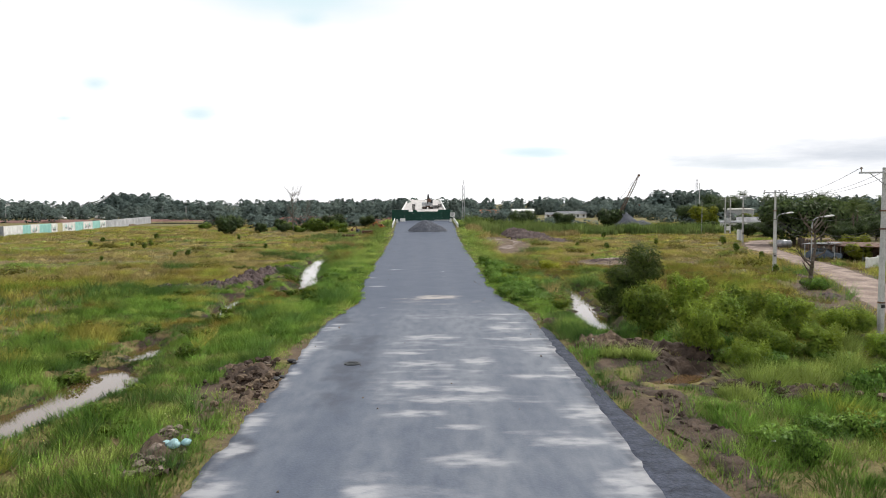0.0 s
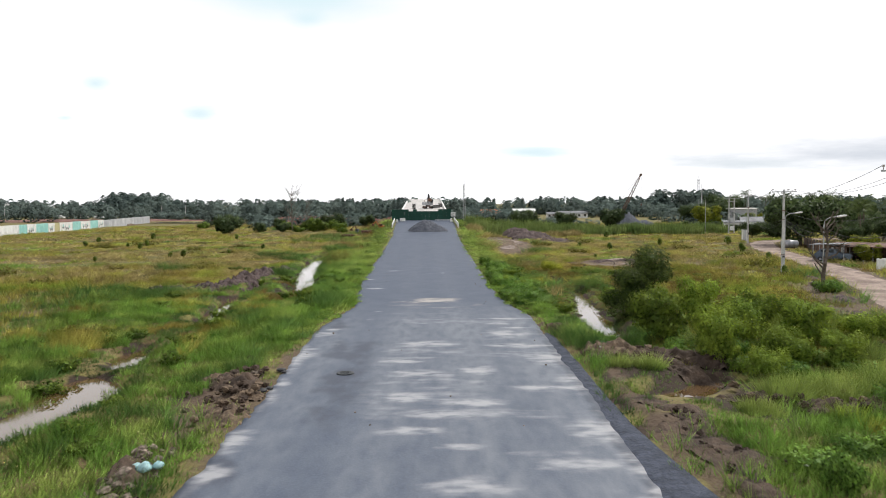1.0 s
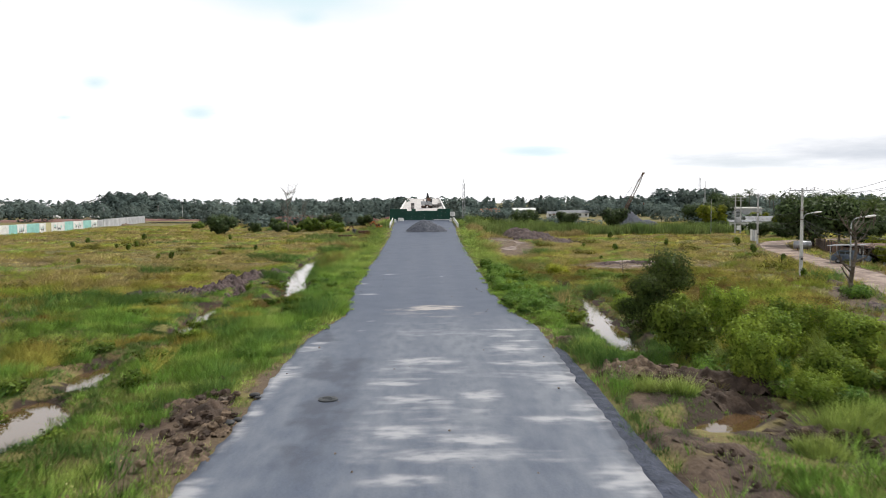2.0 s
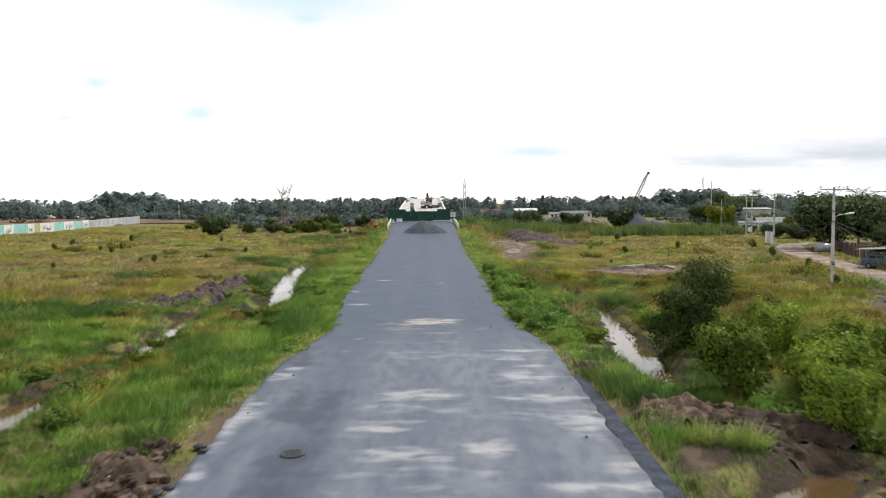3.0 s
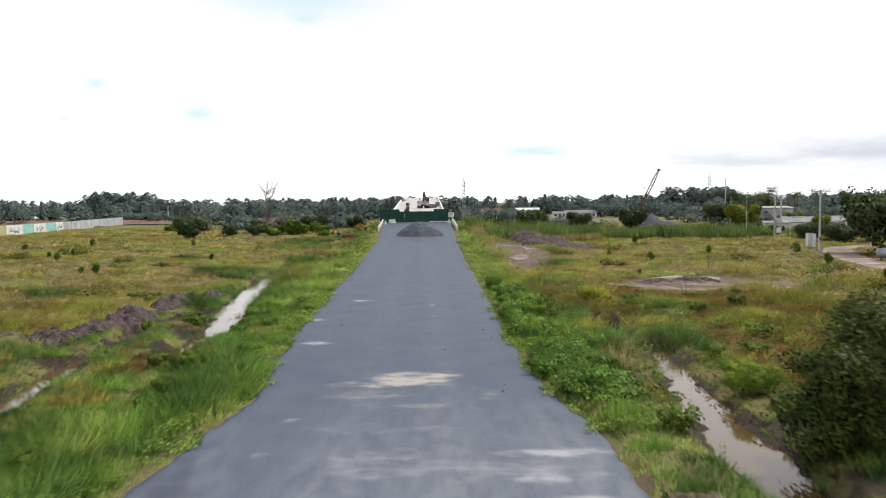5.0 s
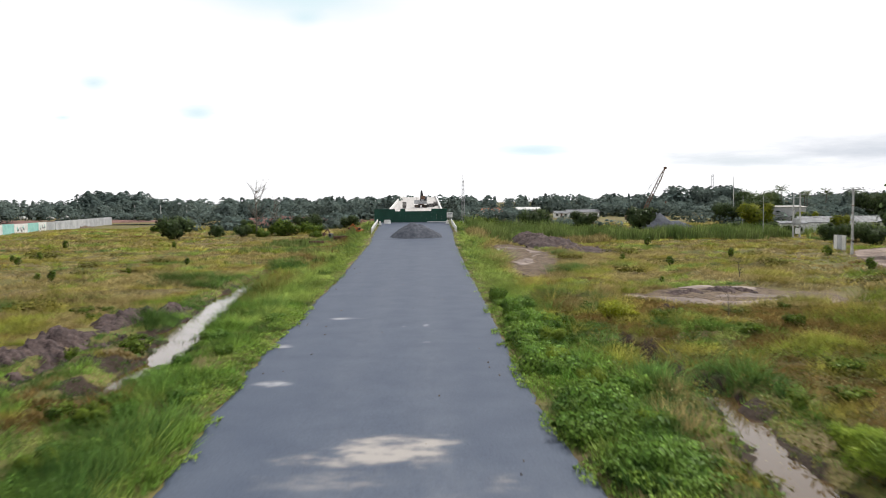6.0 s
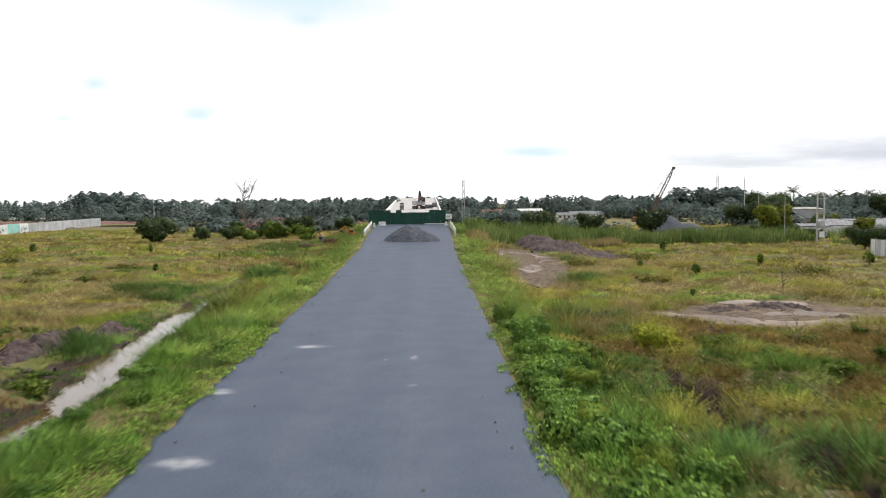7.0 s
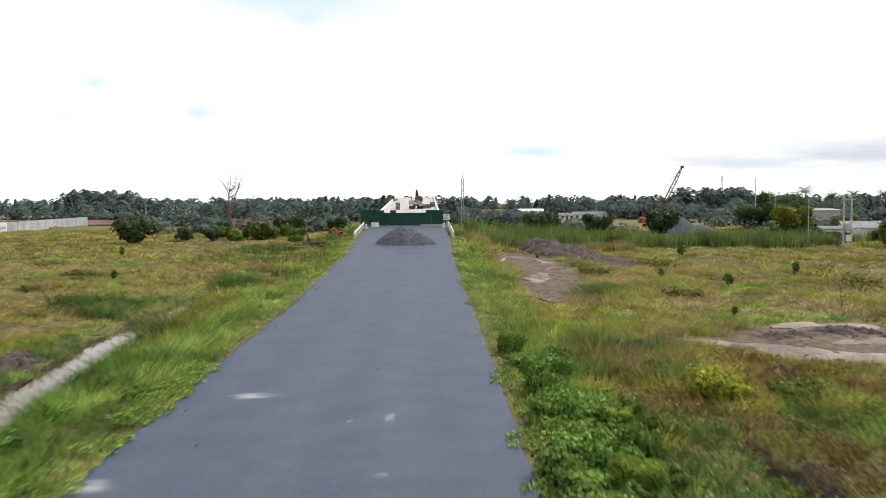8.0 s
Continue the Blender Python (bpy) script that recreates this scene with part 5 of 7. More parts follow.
def palm(x, y, h, seed, label="tall coconut palm with drooping fronds"):
    top = empty("palm_tree", x, y, float(ground_z(x, y)) - 0.05)
    r = np.random.default_rng(seed)
    bm = bmesh.new()
    lean = (r.uniform(-0.5, 0.5), r.uniform(-0.5, 0.5))
    for i in range(4):
        a, b = i / 4, (i + 1) / 4
        bm_rod(bm, (lean[0] * a * a, lean[1] * a * a, h * a - 0.05), (lean[0] * b * b, lean[1] * b * b, h * b), 0.22 - 0.08 * a, 0.22 - 0.08 * b)
    part("trunk", bm, M_BARK, top)
    for i in range(20):
        az, rise, ln = i * 2.4 + r.uniform(-0.25, 0.25), 1.35 - 1.5 * (i / 20) + r.uniform(-0.12, 0.12), r.uniform(3.2, 4.1)
        P, v, q = [], [], np.array([lean[0], lean[1], h])
        for j in range(13):
            a = rise - 1.5 * (j / 12) ** 1.4
            P.append(q)
            q = q + np.array([math.cos(az) * math.cos(a), math.sin(az) * math.cos(a), math.sin(a)]) * ln / 12
        side = np.array([-math.sin(az), math.cos(az), 0])
        for j in range(12):
            for k in (-1, 1):
                for f in (0.0, 0.5):
                    c = P[j] * (1 - f) + P[j + 1] * f
                    w = 0.78 * math.sin(math.pi * min(1, (j + f) / 12 * 0.8 + 0.17))
                    along = P[j + 1] - P[j]
                    tip = c + side * k * w * 0.8 + np.array([0, 0, -0.55 * w]) + along * 0.9
                    v += [c - along * 0.12, c + along * 0.12, tip + along * 0.05, tip - along * 0.05]
        fr = new("frond", mesh_np("frond", np.array(v), np.arange(len(v)).reshape(-1, 4), M_PALM))
        set_outward(fr.data, np.tile([math.cos(az) * 0.6, math.sin(az) * 0.6, 0.3 + rise], (len(v) // 4, 1)), 4)
        fr.parent = top
    return tagged(top, label, "palm tree", "palms behind the houses")


palm_a = palm(135, 324, 11.2, 251)
palm_b = palm(76, 146, 8.0, 252)
for n, (x, y, s) in enumerate(((81, 150, 0.8), (148, 330, 0.85), (86, 153, 0.82), (156, 332, 0.9), (91, 160, 0.9), (141, 318, 0.8), (79.5, 141, 0.74), (166, 330, 0.9), (96, 158, 0.9), (118, 296, 0.75), (87.5, 144, 0.84))):
    again(palm_a if n % 2 else palm_b, x, y, s, n * 77)


def bare_tree(x, y, h, seed, label, limbs=9, r0=0.12, spread=0.35, name="dead_tree", mat=None):
    """A leafless tree: crooked trunk and forking limbs."""
    top = empty(name, x, y, float(ground_z(x, y)) - 0.05)
    r = random.Random(seed)
    bm = bmesh.new()
    pts = [Vector((0, 0, 0))]
    for i in range(1, 6):
        pts.append(Vector((r.uniform(-0.05, 0.05) * h, r.uniform(-0.05, 0.05) * h, h * i / 5)))
    for i in range(5):
        bm_rod(bm, pts[i], pts[i + 1], r0 * (1 - i / 6), r0 * (1 - (i + 1) / 6), 7)
    part("trunk", bm, mat or M_DEADWOOD, top)
    for i in range(limbs):
        t = r.uniform(0.2, 0.9)
        a = pts[int(t * 5)].lerp(pts[min(5, int(t * 5) + 1)], t * 5 % 1)
        az = r.uniform(0, 6.3)
        ln = h * spread * r.uniform(0.5, 1.0)
        mid = a + Vector((math.cos(az) * ln * 0.5, math.sin(az) * ln * 0.5, ln * r.uniform(0.2, 0.6)))
        end = mid + Vector((math.cos(az) * ln * 0.35, math.sin(az) * ln * 0.35, ln * r.uniform(0.4, 0.8)))
        bm = bmesh.new()
        bm_rod(bm, a, mid, r0 * 0.42, r0 * 0.28, 5)
        bm_rod(bm, mid, end, r0 * 0.28, r0 * 0.08, 5)
        for k in range(3):
            q = mid.lerp(end, r.uniform(0.1, 0.8))
            bm_rod(bm, q, q + Vector((r.uniform(-0.4, 0.4) * ln, r.uniform(-0.4, 0.4) * ln, r.uniform(0.1, 0.5) * ln)), r0 * 0.16, r0 * 0.05, 4)
        part("limb", bm, mat or M_DEADWOOD, top)
    return tagged(top, label, "dead tree")


bare_tree(33.3, 65.5, 6.2, 261, "leafless broken tree trunk beside the dirt road", 11, 0.22, 0.3, mat=M_BARK)
again(bank_shrub, 33.4, 65.2, 1.0, 0, "low weedy shrub at the foot of a dead tree")
bare_tree(-40, 229, 12.0, 262, "tall leafless grey tree among shrubs", 26, 0.2, 0.34)
bare_tree(-36.5, 232, 10.0, 263, "leafless grey tree among shrubs", 12, 0.16, 0.3)
bare_tree(20.6, 87.2, 1.8, 264, "small leafless twiggy shrub by sand", 8, 0.035, 0.5, "dead_shrub")
bare_tree(31.5, 112, 2.2, 265, "leafless twiggy shrub in the grass", 8, 0.05, 0.5, "dead_shrub")
bare_tree(-44, 54, 2.4, 266, "leafless twiggy shrub in the field", 9, 0.035, 0.4, "dead_shrub")


def creepers():
    """Broad creeper leaves that spill over the edges of the asphalt."""
    r = np.random.default_rng(271)
    C, O = [], []
    for side, y0, y1, w, n in ((-1, 52, 96, 1.5, 15000), (1, 54, 92, 2.2, 18000), (-1, 100, 130, 0.8, 2500), (1, 92, 130, 0.7, 2500)):
        y = r.uniform(y0, y1, n)
        d = r.uniform(-0.45, w, n)
        x = np.where(side < 0, edge_l(y) - d, edge_r(y) + d)
        keep = fbm(x, y, 1.8, 273) > 0.40 + 0.22 * sstep(0.2, -0.4, d)
        x, y, d = x[keep], y[keep], d[keep]
        z = np.where(d < 0.1, road_z(y) + 0.0, ground_z(x, y)) + r.uniform(0.02, 0.1, len(x)) + 0.4 * sstep(0, 0.9, d) * fbm(x, y, 1.3, 275)
        C.append(np.stack([x, y, z], -1))
        O.append(np.tile([0.0, 0.0, 1.0], (len(x), 1)))
    v = leaf_verts(np.concatenate(C), np.concatenate(O), 0.075, r, 1.3)
    me = mesh_np("creeper", v, np.arange(len(v)).reshape(-1, 4), M_CREEPER)
    set_outward(me, np.array([0, 0, 1.0]) + r.normal(0, 0.35, (len(v) // 4, 3)), 4)
    tagged(new("creeper", me), "broad-leaved creeper spilling over the asphalt edge", "creeper", kind="stuff")


creepers()
scrub = plant("low_shrub", -42, 84, 3.0, 0.6, 650, 0.09, M_OLIVE, 217, "low olive-brown scrub clump in the field", trunk=0.02, lobes=12)
tagged(scrub, group="scrub clumps in the field")
for i in range(46):
    x, y = (rb.uniform(-70, -19), rb.uniform(40, 165)) if i < 28 else (rb.uniform(12, 48), rb.uniform(64, 160))
    k = 0.6 + 0.9 * rb.random() * (0.6 + y / 150)
    if not bare(np.array([x]), np.array([y]))[0][0]:
        again(scrub, x, y, k, rb.uniform(0, 360), "", k * rb.uniform(0.6, 1.0))


def herbs():
    """Low leafy herbs on uneven cushions between the bank and the pool's far side."""
    r = np.random.default_rng(277)
    for name, mat, n, lo, hi, label in (("herb_growth", M_OLIVE, 46000, 0.5, 1.0, "olive-brown leafy herbs covering the rough ground"),
                                        ("leafy_growth", M_LUSHLEAF, 30000, 0.0, 0.5, "green leafy herbs on the road bank")):
        x, y = r.uniform(7, 30, n), r.uniform(55, 100, n)
        b, z = bare(x, y)
        near, ox, oy, own = tussocks(x, y, 1.3, 17)
        side = np.clip((bank_d(x, y) + (fbm(x, y, 3, 278) - 0.5) * 4) / 9, 0, 1)
        keep = ~b & (near > 0.12 + 0.25 * r.uniform(0, 1, n)) & (side >= lo * 0.7) & (side <= hi)
        x, y, z, near, ox, oy, own = (v[keep] for v in (x, y, z, near, ox, oy, own))
        up = (0.12 + 0.55 * own) * np.sqrt(near) * r.uniform(0.55, 1.05, len(x))
        c = np.stack([x, y, z + up], -1)
        v = leaf_verts(c, np.stack([ox, oy, np.ones(len(x))], -1), 0.085, r, 1.5)
        me = mesh_np(name, v, np.arange(len(v)).reshape(-1, 4), mat)
        set_outward(me, np.stack([ox * 1.1, oy * 1.1, np.ones(len(x))], -1) + r.normal(0, 0.2, (len(x), 3)), 4)
        tagged(new(name, me), label, "herbs", kind="stuff")


herbs()


def flowers():
    r = np.random.default_rng(281)
    n = 2600
    x, y = np.concatenate([r.uniform(10, 24, n), r.uniform(-16, -9, 500)]), np.concatenate([r.uniform(60, 92, n), r.uniform(20, 60, 500)])
    keep = fbm(x, y, 3, 283) > 0.52
    x, y = x[keep], y[keep]
    c = np.stack([x, y, ground_z(x, y) + r.uniform(0.3, 0.55, len(x))], -1)
    v = leaf_verts(c, np.tile([0.0, 0, 1], (len(c), 1)), 0.05, r, 1.0)
    me = mesh_np("wildflowers", v, np.arange(len(v)).reshape(-1, 4), M_FLOWER)
    set_outward(me, np.tile([0.0, 0, 1], (len(c), 1)), 4)
    tagged(new("wildflowers", me), "tiny yellow-white wildflowers in the grass", "wildflowers", kind="stuff")


flowers()


def woods():
    """Far belts of mixed woodland, each tree a ragged crown on a stem."""
    r = np.random.default_rng(291)
    T = []
    for x0, x1, y0, y1, h0, h1, n in ((-420, -60, 520, 640, 8, 12.5, 330), (-60, 330, 500, 640, 8, 12.5, 360), (-450, 420, 500, 530, 3.5, 6, 230), (-230, -150, 380, 470, 7, 9, 26), (-100, -10, 340, 430, 7, 10, 85),
                                      (-14, -8, 300, 330, 9, 11, 5), (8, 46, 330, 380, 3, 5.5, 30), (84, 140, 400, 450, 6, 8, 40), (-560, -380, 560, 700, 9, 13, 60), (300, 520, 450, 640, 9, 13, 90),
                                      (130, 230, 330, 420, 7, 10, 40), (-80, 0, 280, 330, 4, 6, 20), (100, 175, 300, 345, 4, 7, 34), (-170, -100, 400, 430, 3, 5, 40), (90, 150, 245, 290, 3, 5.5, 22), (30, 56, 250, 300, 2, 3.2, 20), (-70, -20, 262, 300, 2.5, 4.5, 24)):
        for _ in range(n):
            T.append((r.uniform(x0, x1), r.uniform(y0, y1), r.uniform(h0, h1), r.uniform(3.2, 6.0), r.integers(0, 4)))
    for x0, x1, y0, y1, h0, h1, n in ((-256, -208, 605, 640, 13, 19.0, 52), (158, 198, 508, 535, 11, 17.0, 46), (-380, -330, 610, 660, 11, 15, 26)):
        for _ in range(n):
            T.append((r.uniform(x0, x1), r.uniform(y0, y1), r.uniform(h0, h1), r.uniform(4.5, 6.5), 0))
    C, O, S, W = [], [], [], []
    for x, y, h, w, kind in T:
        near = y < 480
        n = int((6.5 if near else 3.3) * h * w)
        t = r.uniform(0, 1, n)
        a = r.uniform(0, 2 * np.pi, n)
        if kind == 2:
            z = h * (0.02 + 0.98 * t)
            rad = w * 0.62 * (1 - t) ** 0.7
        else:
            z = h * t ** 0.85
            rad = w * np.sqrt(np.clip(1 - (2 * t - 0.95) ** 2, 0.02, 1)) * (0.6 + 0.8 * vnoise(t * 4, a * 2 + x, 1.0, 3))
        q = rad * (1 - 0.5 * r.uniform(0, 1, n) ** 2)
        C.append(np.stack([x + np.cos(a) * q, y + np.sin(a) * q, z - 0.6], -1))
        O.append(np.stack([np.cos(a), np.sin(a), 0.4 + 1.4 * t], -1))
        W.append(np.stack([np.cos(a), np.sin(a), 1.6 * t - 0.35], -1))
        S.append(np.full(n, 0.84 if near else 1.3))
    C, O, S, W = np.concatenate(C), np.concatenate(O), np.concatenate(S), np.concatenate(W)
    v = leaf_verts(C, O * 2.2, 1.0, r, 1.4).reshape(-1, 4, 3)
    v = C[:, None] + (v - C[:, None]) * S[:, None, None]
    me = mesh_np("far_woods", v.reshape(-1, 3), np.arange(len(C) * 4).reshape(-1, 4), M_HAZED_WOODS)
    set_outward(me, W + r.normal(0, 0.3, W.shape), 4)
    tagged(new("far_woods", me), "distant belt of mixed woodland, pale blue haze put into its colour", "woods", kind="stuff")


woods()


# ---------------------------------------------------------------- the bridge ramp behind the hoarding
def bridge():
    """A concrete ramp that goes on rising behind the hoarding, with parapets."""
    prof = ((207.0, 3.38), (235, 4.55), (262, 5.7), (300, 7.35), (340, 9.0), (380, 9.6))
    cx, hw = -1.2, 7.2

    def strip(x0, x1, lift0, lift1):
        bm = bmesh.new()
        rows = [[bm.verts.new((cx + x, y, z + l)) for x, l in ((x0, lift1), (x1, lift1), (x1, lift0), (x0, lift0))] for y, z in prof]
        for a, b in zip(rows[:-1], rows[1:]):
            for i in range(4):
                j = (i + 1) % 4
                bm.faces.new((a[i], a[j], b[j], b[i]))
        bm.faces.new(rows[0][::-1])
        bm.faces.new(rows[-1])
        bmesh.ops.recalc_face_normals(bm, faces=bm.faces)
        return bm

    top = empty("bridge_ramp", 0, 0, 0)
    part("deck", strip(-hw, hw, -0.9, 0.0), M_ROOF, top)
    for s in (-1, 1):
        part("parapet", strip(*sorted((s * hw, s * (hw - 0.4))), 0.01, 0.65), M_WHITE, top, "white concrete parapet")
    for y, z in ((222, 4.0), (250, 5.2), (280, 6.4), (310, 7.7), (340, 8.9), (372, 9.4)):
        for s in (-1, 1):
            part("pier", rod((cx + s * 4.5, y, -0.8), (cx + s * 4.5, y, z - 0.8), 0.55, 0.55, 12), M_CONC, top)
    return tagged(top, "pale concrete bridge ramp rising behind the hoarding", "bridge")


bridge()


def excavator(name, x, y, z, rz, paint, boom_paint, label, s=1.0, reach=1.0):
    """A tracked digger: two tracks, house, cab, boom, stick, bucket."""
    top = empty(name, x, y, z, rz)
    top.scale = (s, s, s)
    for k in (-1, 1):
        t = part("track", box(k * 1.0 - 0.28, k * 1.0 + 0.28, -1.7, 1.7, 0.0, 0.75, 0.2), M_RUBBER, top)
        for j in range(4):
            part("wheel", rod((k * 1.0 - 0.31, -1.2 + j * 0.8, 0.36), (k * 1.0 + 0.31, -1.2 + j * 0.8, 0.36), 0.26, 0.26, 10), M_RUST, t)
    part("house", box(-1.25, 1.25, -1.9, 1.0, 0.95, 2.0, 0.12), paint, top)
    part("turntable", rod((0, 0, 0.6), (0, 0, 0.97), 0.7, 0.7, 14), M_RUST, top)
    c = part("cab", box(-1.2, -0.2, -0.2, 1.3, 1.5, 2.95, 0.1), paint, top)
    part("windscreen", box(-1.1, -0.3, 1.28, 1.33, 1.75, 2.75), M_GLASS, c)
    part("window", box(-1.23, -1.18, 0.05, 1.1, 1.9, 2.75), M_GLASS, c)
    part("exhaust", rod((0.7, -1.2, 2.0), (0.7, -1.2, 2.6), 0.07), M_RUST, top)
    knee, end = (0.35, 2.6 * reach, 4.3), (0.35, 4.3 * reach, 3.0)
    bm = bm_rod(bmesh.new(), (0.35, 0.8, 1.6), knee, 0.26, 0.22, 6)
    part("boom", bm, boom_paint, top)
    part("stick", rod(knee, end, 0.2, 0.15, 6), boom_paint, top)
    part("cylinder", rod((0.35, 1.3, 1.7), (0.35, 2.1 * reach, 3.3), 0.09), M_STEEL, top)
    bm = bmesh.new()
    bm_box(bm, -0.15, 0.85, end[1] - 0.4, end[1] + 0.35, end[2] - 0.9, end[2], 0.12)
    part("bucket", bm, M_RUST, top)
    return tagged(top, label, "excavator")


excavator("excavator", 0.2, 266, 5.85, 200, M_GREYWALL, M_BLACK, "grey excavator with dark boom on the bridge ramp", 1.15, 0.55)
excavator("excavator", -11.6, 189.5, 1.35, 120, M_ORANGE, M_ORANGE, "orange excavator parked beside the road ramp", 0.48)
excavator("excavator", -17.5, 196.5, -0.45, 60, M_GREYROOF, M_RUST, "dark grey excavator on the building site", 0.6)


def stack(name, x, y, z, rz, n, ln, mat, label):
    """Loose steel sections piled on the ground."""
    top = empty(name, x, y, z, rz)
    r = random.Random(int(x * 7 + y))
    for i in range(n):
        a = r.uniform(-0.12, 0.12)
        yy, zz = (i % 4) * 0.34 - 0.5, 0.12 + (i // 4) * 0.24
        part("bar", bm_box(bmesh.new(), -ln / 2, ln / 2, yy - 0.13, yy + 0.13, zz - 0.11, zz + 0.11, 0.03, Matrix.Rotation(a, 4, "Z")), mat, top)
    return tagged(top, label, "steel stack")


stack("steel_stack", -13.6, 183.0, float(ground_z(-13.6, 183)), 15, 12, 4.6, M_RUST, "stack of rusty steel sections beside the ramp")
stack("steel_stack", -18.5, 187.0, float(ground_z(-18.5, 187)), -20, 12, 5.0, M_RUST, "stack of rusty steel sections on red soil")
stack("steel_stack", 10.2, 203.5, float(ground_z(10.2, 203.5)), 80, 8, 2.6, M_RUST, "rusty steel stack beside the green hoarding")
# dark stacked formwork on the ramp
for x, y, w, h in ((-4.6, 262, 1.1, 1.9), (3.0, 268, 2.4, 1.1), (4.6, 276, 1.4, 1.3)):
    top = empty("formwork_stack", x, y, float(np.interp(y, (235, 262, 300), (4.55, 5.7, 7.35))))
    for i in range(5):
        part("panel", box(-w / 2 + 0.05 * (i % 2), w / 2, -0.8, 0.8, i * h / 5, (i + 0.85) * h / 5, 0.02), M_SHADOWROOM, top)
    tagged(top, "dark formwork stack on the concrete ramp", "formwork")


# ---------------------------------------------------------------- green hoarding, sign, barriers
def hoarding():
    bm = bmesh.new()
    n, w, h = 20, 1.1, 2.85
    front, back = [], []
    for i in range(n + 1):
        x = w * i / n
        d = 0.025 * (1 if (i // 2) % 2 else -1)
        front.append((bm.verts.new((x, d, 0)), bm.verts.new((x, d, h))))
        back.append((bm.verts.new((x, d + 0.012, 0)), bm.verts.new((x, d + 0.012, h))))
    for i in range(n):
        bm.faces.new((front[i][0], front[i + 1][0], front[i + 1][1], front[i][1]))
        bm.faces.new((back[i + 1][0], back[i][0], back[i][1], back[i + 1][1]))
        bm.faces.new((front[i][1], front[i + 1][1], back[i + 1][1], back[i][1]))
    top = empty("hoarding", -9.5, 203.0, 3.22)
    first = part("sheet", bm, M_GREEN, top)
    low = (4, 6, 7, 8, 9, 10)
    for i in range(14):
        s = first if i == 0 else new("sheet", first.data)
        s.parent = top
        s.matrix_basis = pose(1.105 * i, 0.012 * (i % 2), 0.02 + 0.01 * (i % 3)) @ Matrix.Diagonal((1, 1, 0.83 if i in low else 1.0, 1))
    for i in range(8):
        part("post", box(2.2 * i - 0.03, 2.2 * i + 0.03, 0.06, 0.12, -0.2, 2.2), M_STEEL, top)
    part("rail", box(0, 15.4, 0.05, 0.1, 1.9, 1.96), M_STEEL, top)
    part("skirting", box(11.2, 15.4, -0.05, 0.02, 0.0, 0.16), M_WHITE, top, "white base board")
    return tagged(top, "dark green corrugated sheet hoarding across the road", "hoarding")


hoarding()


def notice():
    top = empty("sign_board", 6.55, 202.4, 3.1)
    part("post", rod((0, 0.06, -0.3), (0, 0.06, 2.2), 0.05), M_STEEL, top)
    b = part("board", box(-0.62, 0.62, -0.02, 0.02, 1.1, 2.2, 0.01), M_WHITE, top)
    for i in range(3):
        part("line", box(-0.45, 0.45 - 0.15 * i, -0.03, -0.022, 1.9 - i * 0.28, 1.98 - i * 0.28), M_INK, b)
    return tagged(top, "white notice board with dark lines beside the hoarding", "sign")


notice()


def guard_rail(x0, y0, x1, y1, label):
    """A white beam barrier on posts that follows the ramp."""
    top = empty("guard_rail", 0, 0, 0)
    n = 8
    bm = bmesh.new()
    for i in range(n):
        a, b = i / n, (i + 1) / n
        pa = Vector((x0 + (x1 - x0) * a, y0 + (y1 - y0) * a, float(road_z(y0 + (y1 - y0) * a)) + 0.78))
        pb = Vector((x0 + (x1 - x0) * b, y0 + (y1 - y0) * b, float(road_z(y0 + (y1 - y0) * b)) + 0.78))
        m = Matrix.Translation((pa + pb) / 2) @ (pb - pa).to_track_quat("Y", "Z").to_matrix().to_4x4()
        ln = (pb - pa).length / 2
        for dz in (-0.12, 0.12):
            bm_box(bm, -0.07, 0.07, -ln, ln, dz - 0.09, dz + 0.09, 0.02, m)
    part("beam", bm, M_WHITE, top)
    for i in range(n + 1):
        a = i / n
        y = y0 + (y1 - y0) * a
        x = x0 + (x1 - x0) * a
        z = float(road_z(y))
        part("post", box(x - 0.07, x + 0.07, y - 0.07, y + 0.07, z - 0.6, z + 0.95, 0.01), M_WHITE, top)
    return tagged(top, label, "guard rail")


guard_rail(-8.35, 177, -8.6, 199, "white guard rail along the ramp edge")
guard_rail(6.9, 177, 6.75, 200, "white guard rail beside tall dry grass")
for x, y, rz in ((-7.9, 195.5, 5), (-6.6, 199.6, 88), (5.9, 197.5, 4)):
    bm = bmesh.new()
    bm_box(bm, -0.3, 0.3, -0.7, 0.7, 0, 0.3, 0.03)
    bm_box(bm, -0.15, 0.15, -0.68, 0.68, 0.28, 0.85, 0.04)
    ob = part("concrete_barrier", bm, M_WHITE)
    ob.matrix_basis = pose(x, y, float(road_z(y)), 0, 0, rz)
    tagged(ob, "white concrete road barrier near the hoarding", "barrier", "barriers on the ramp")


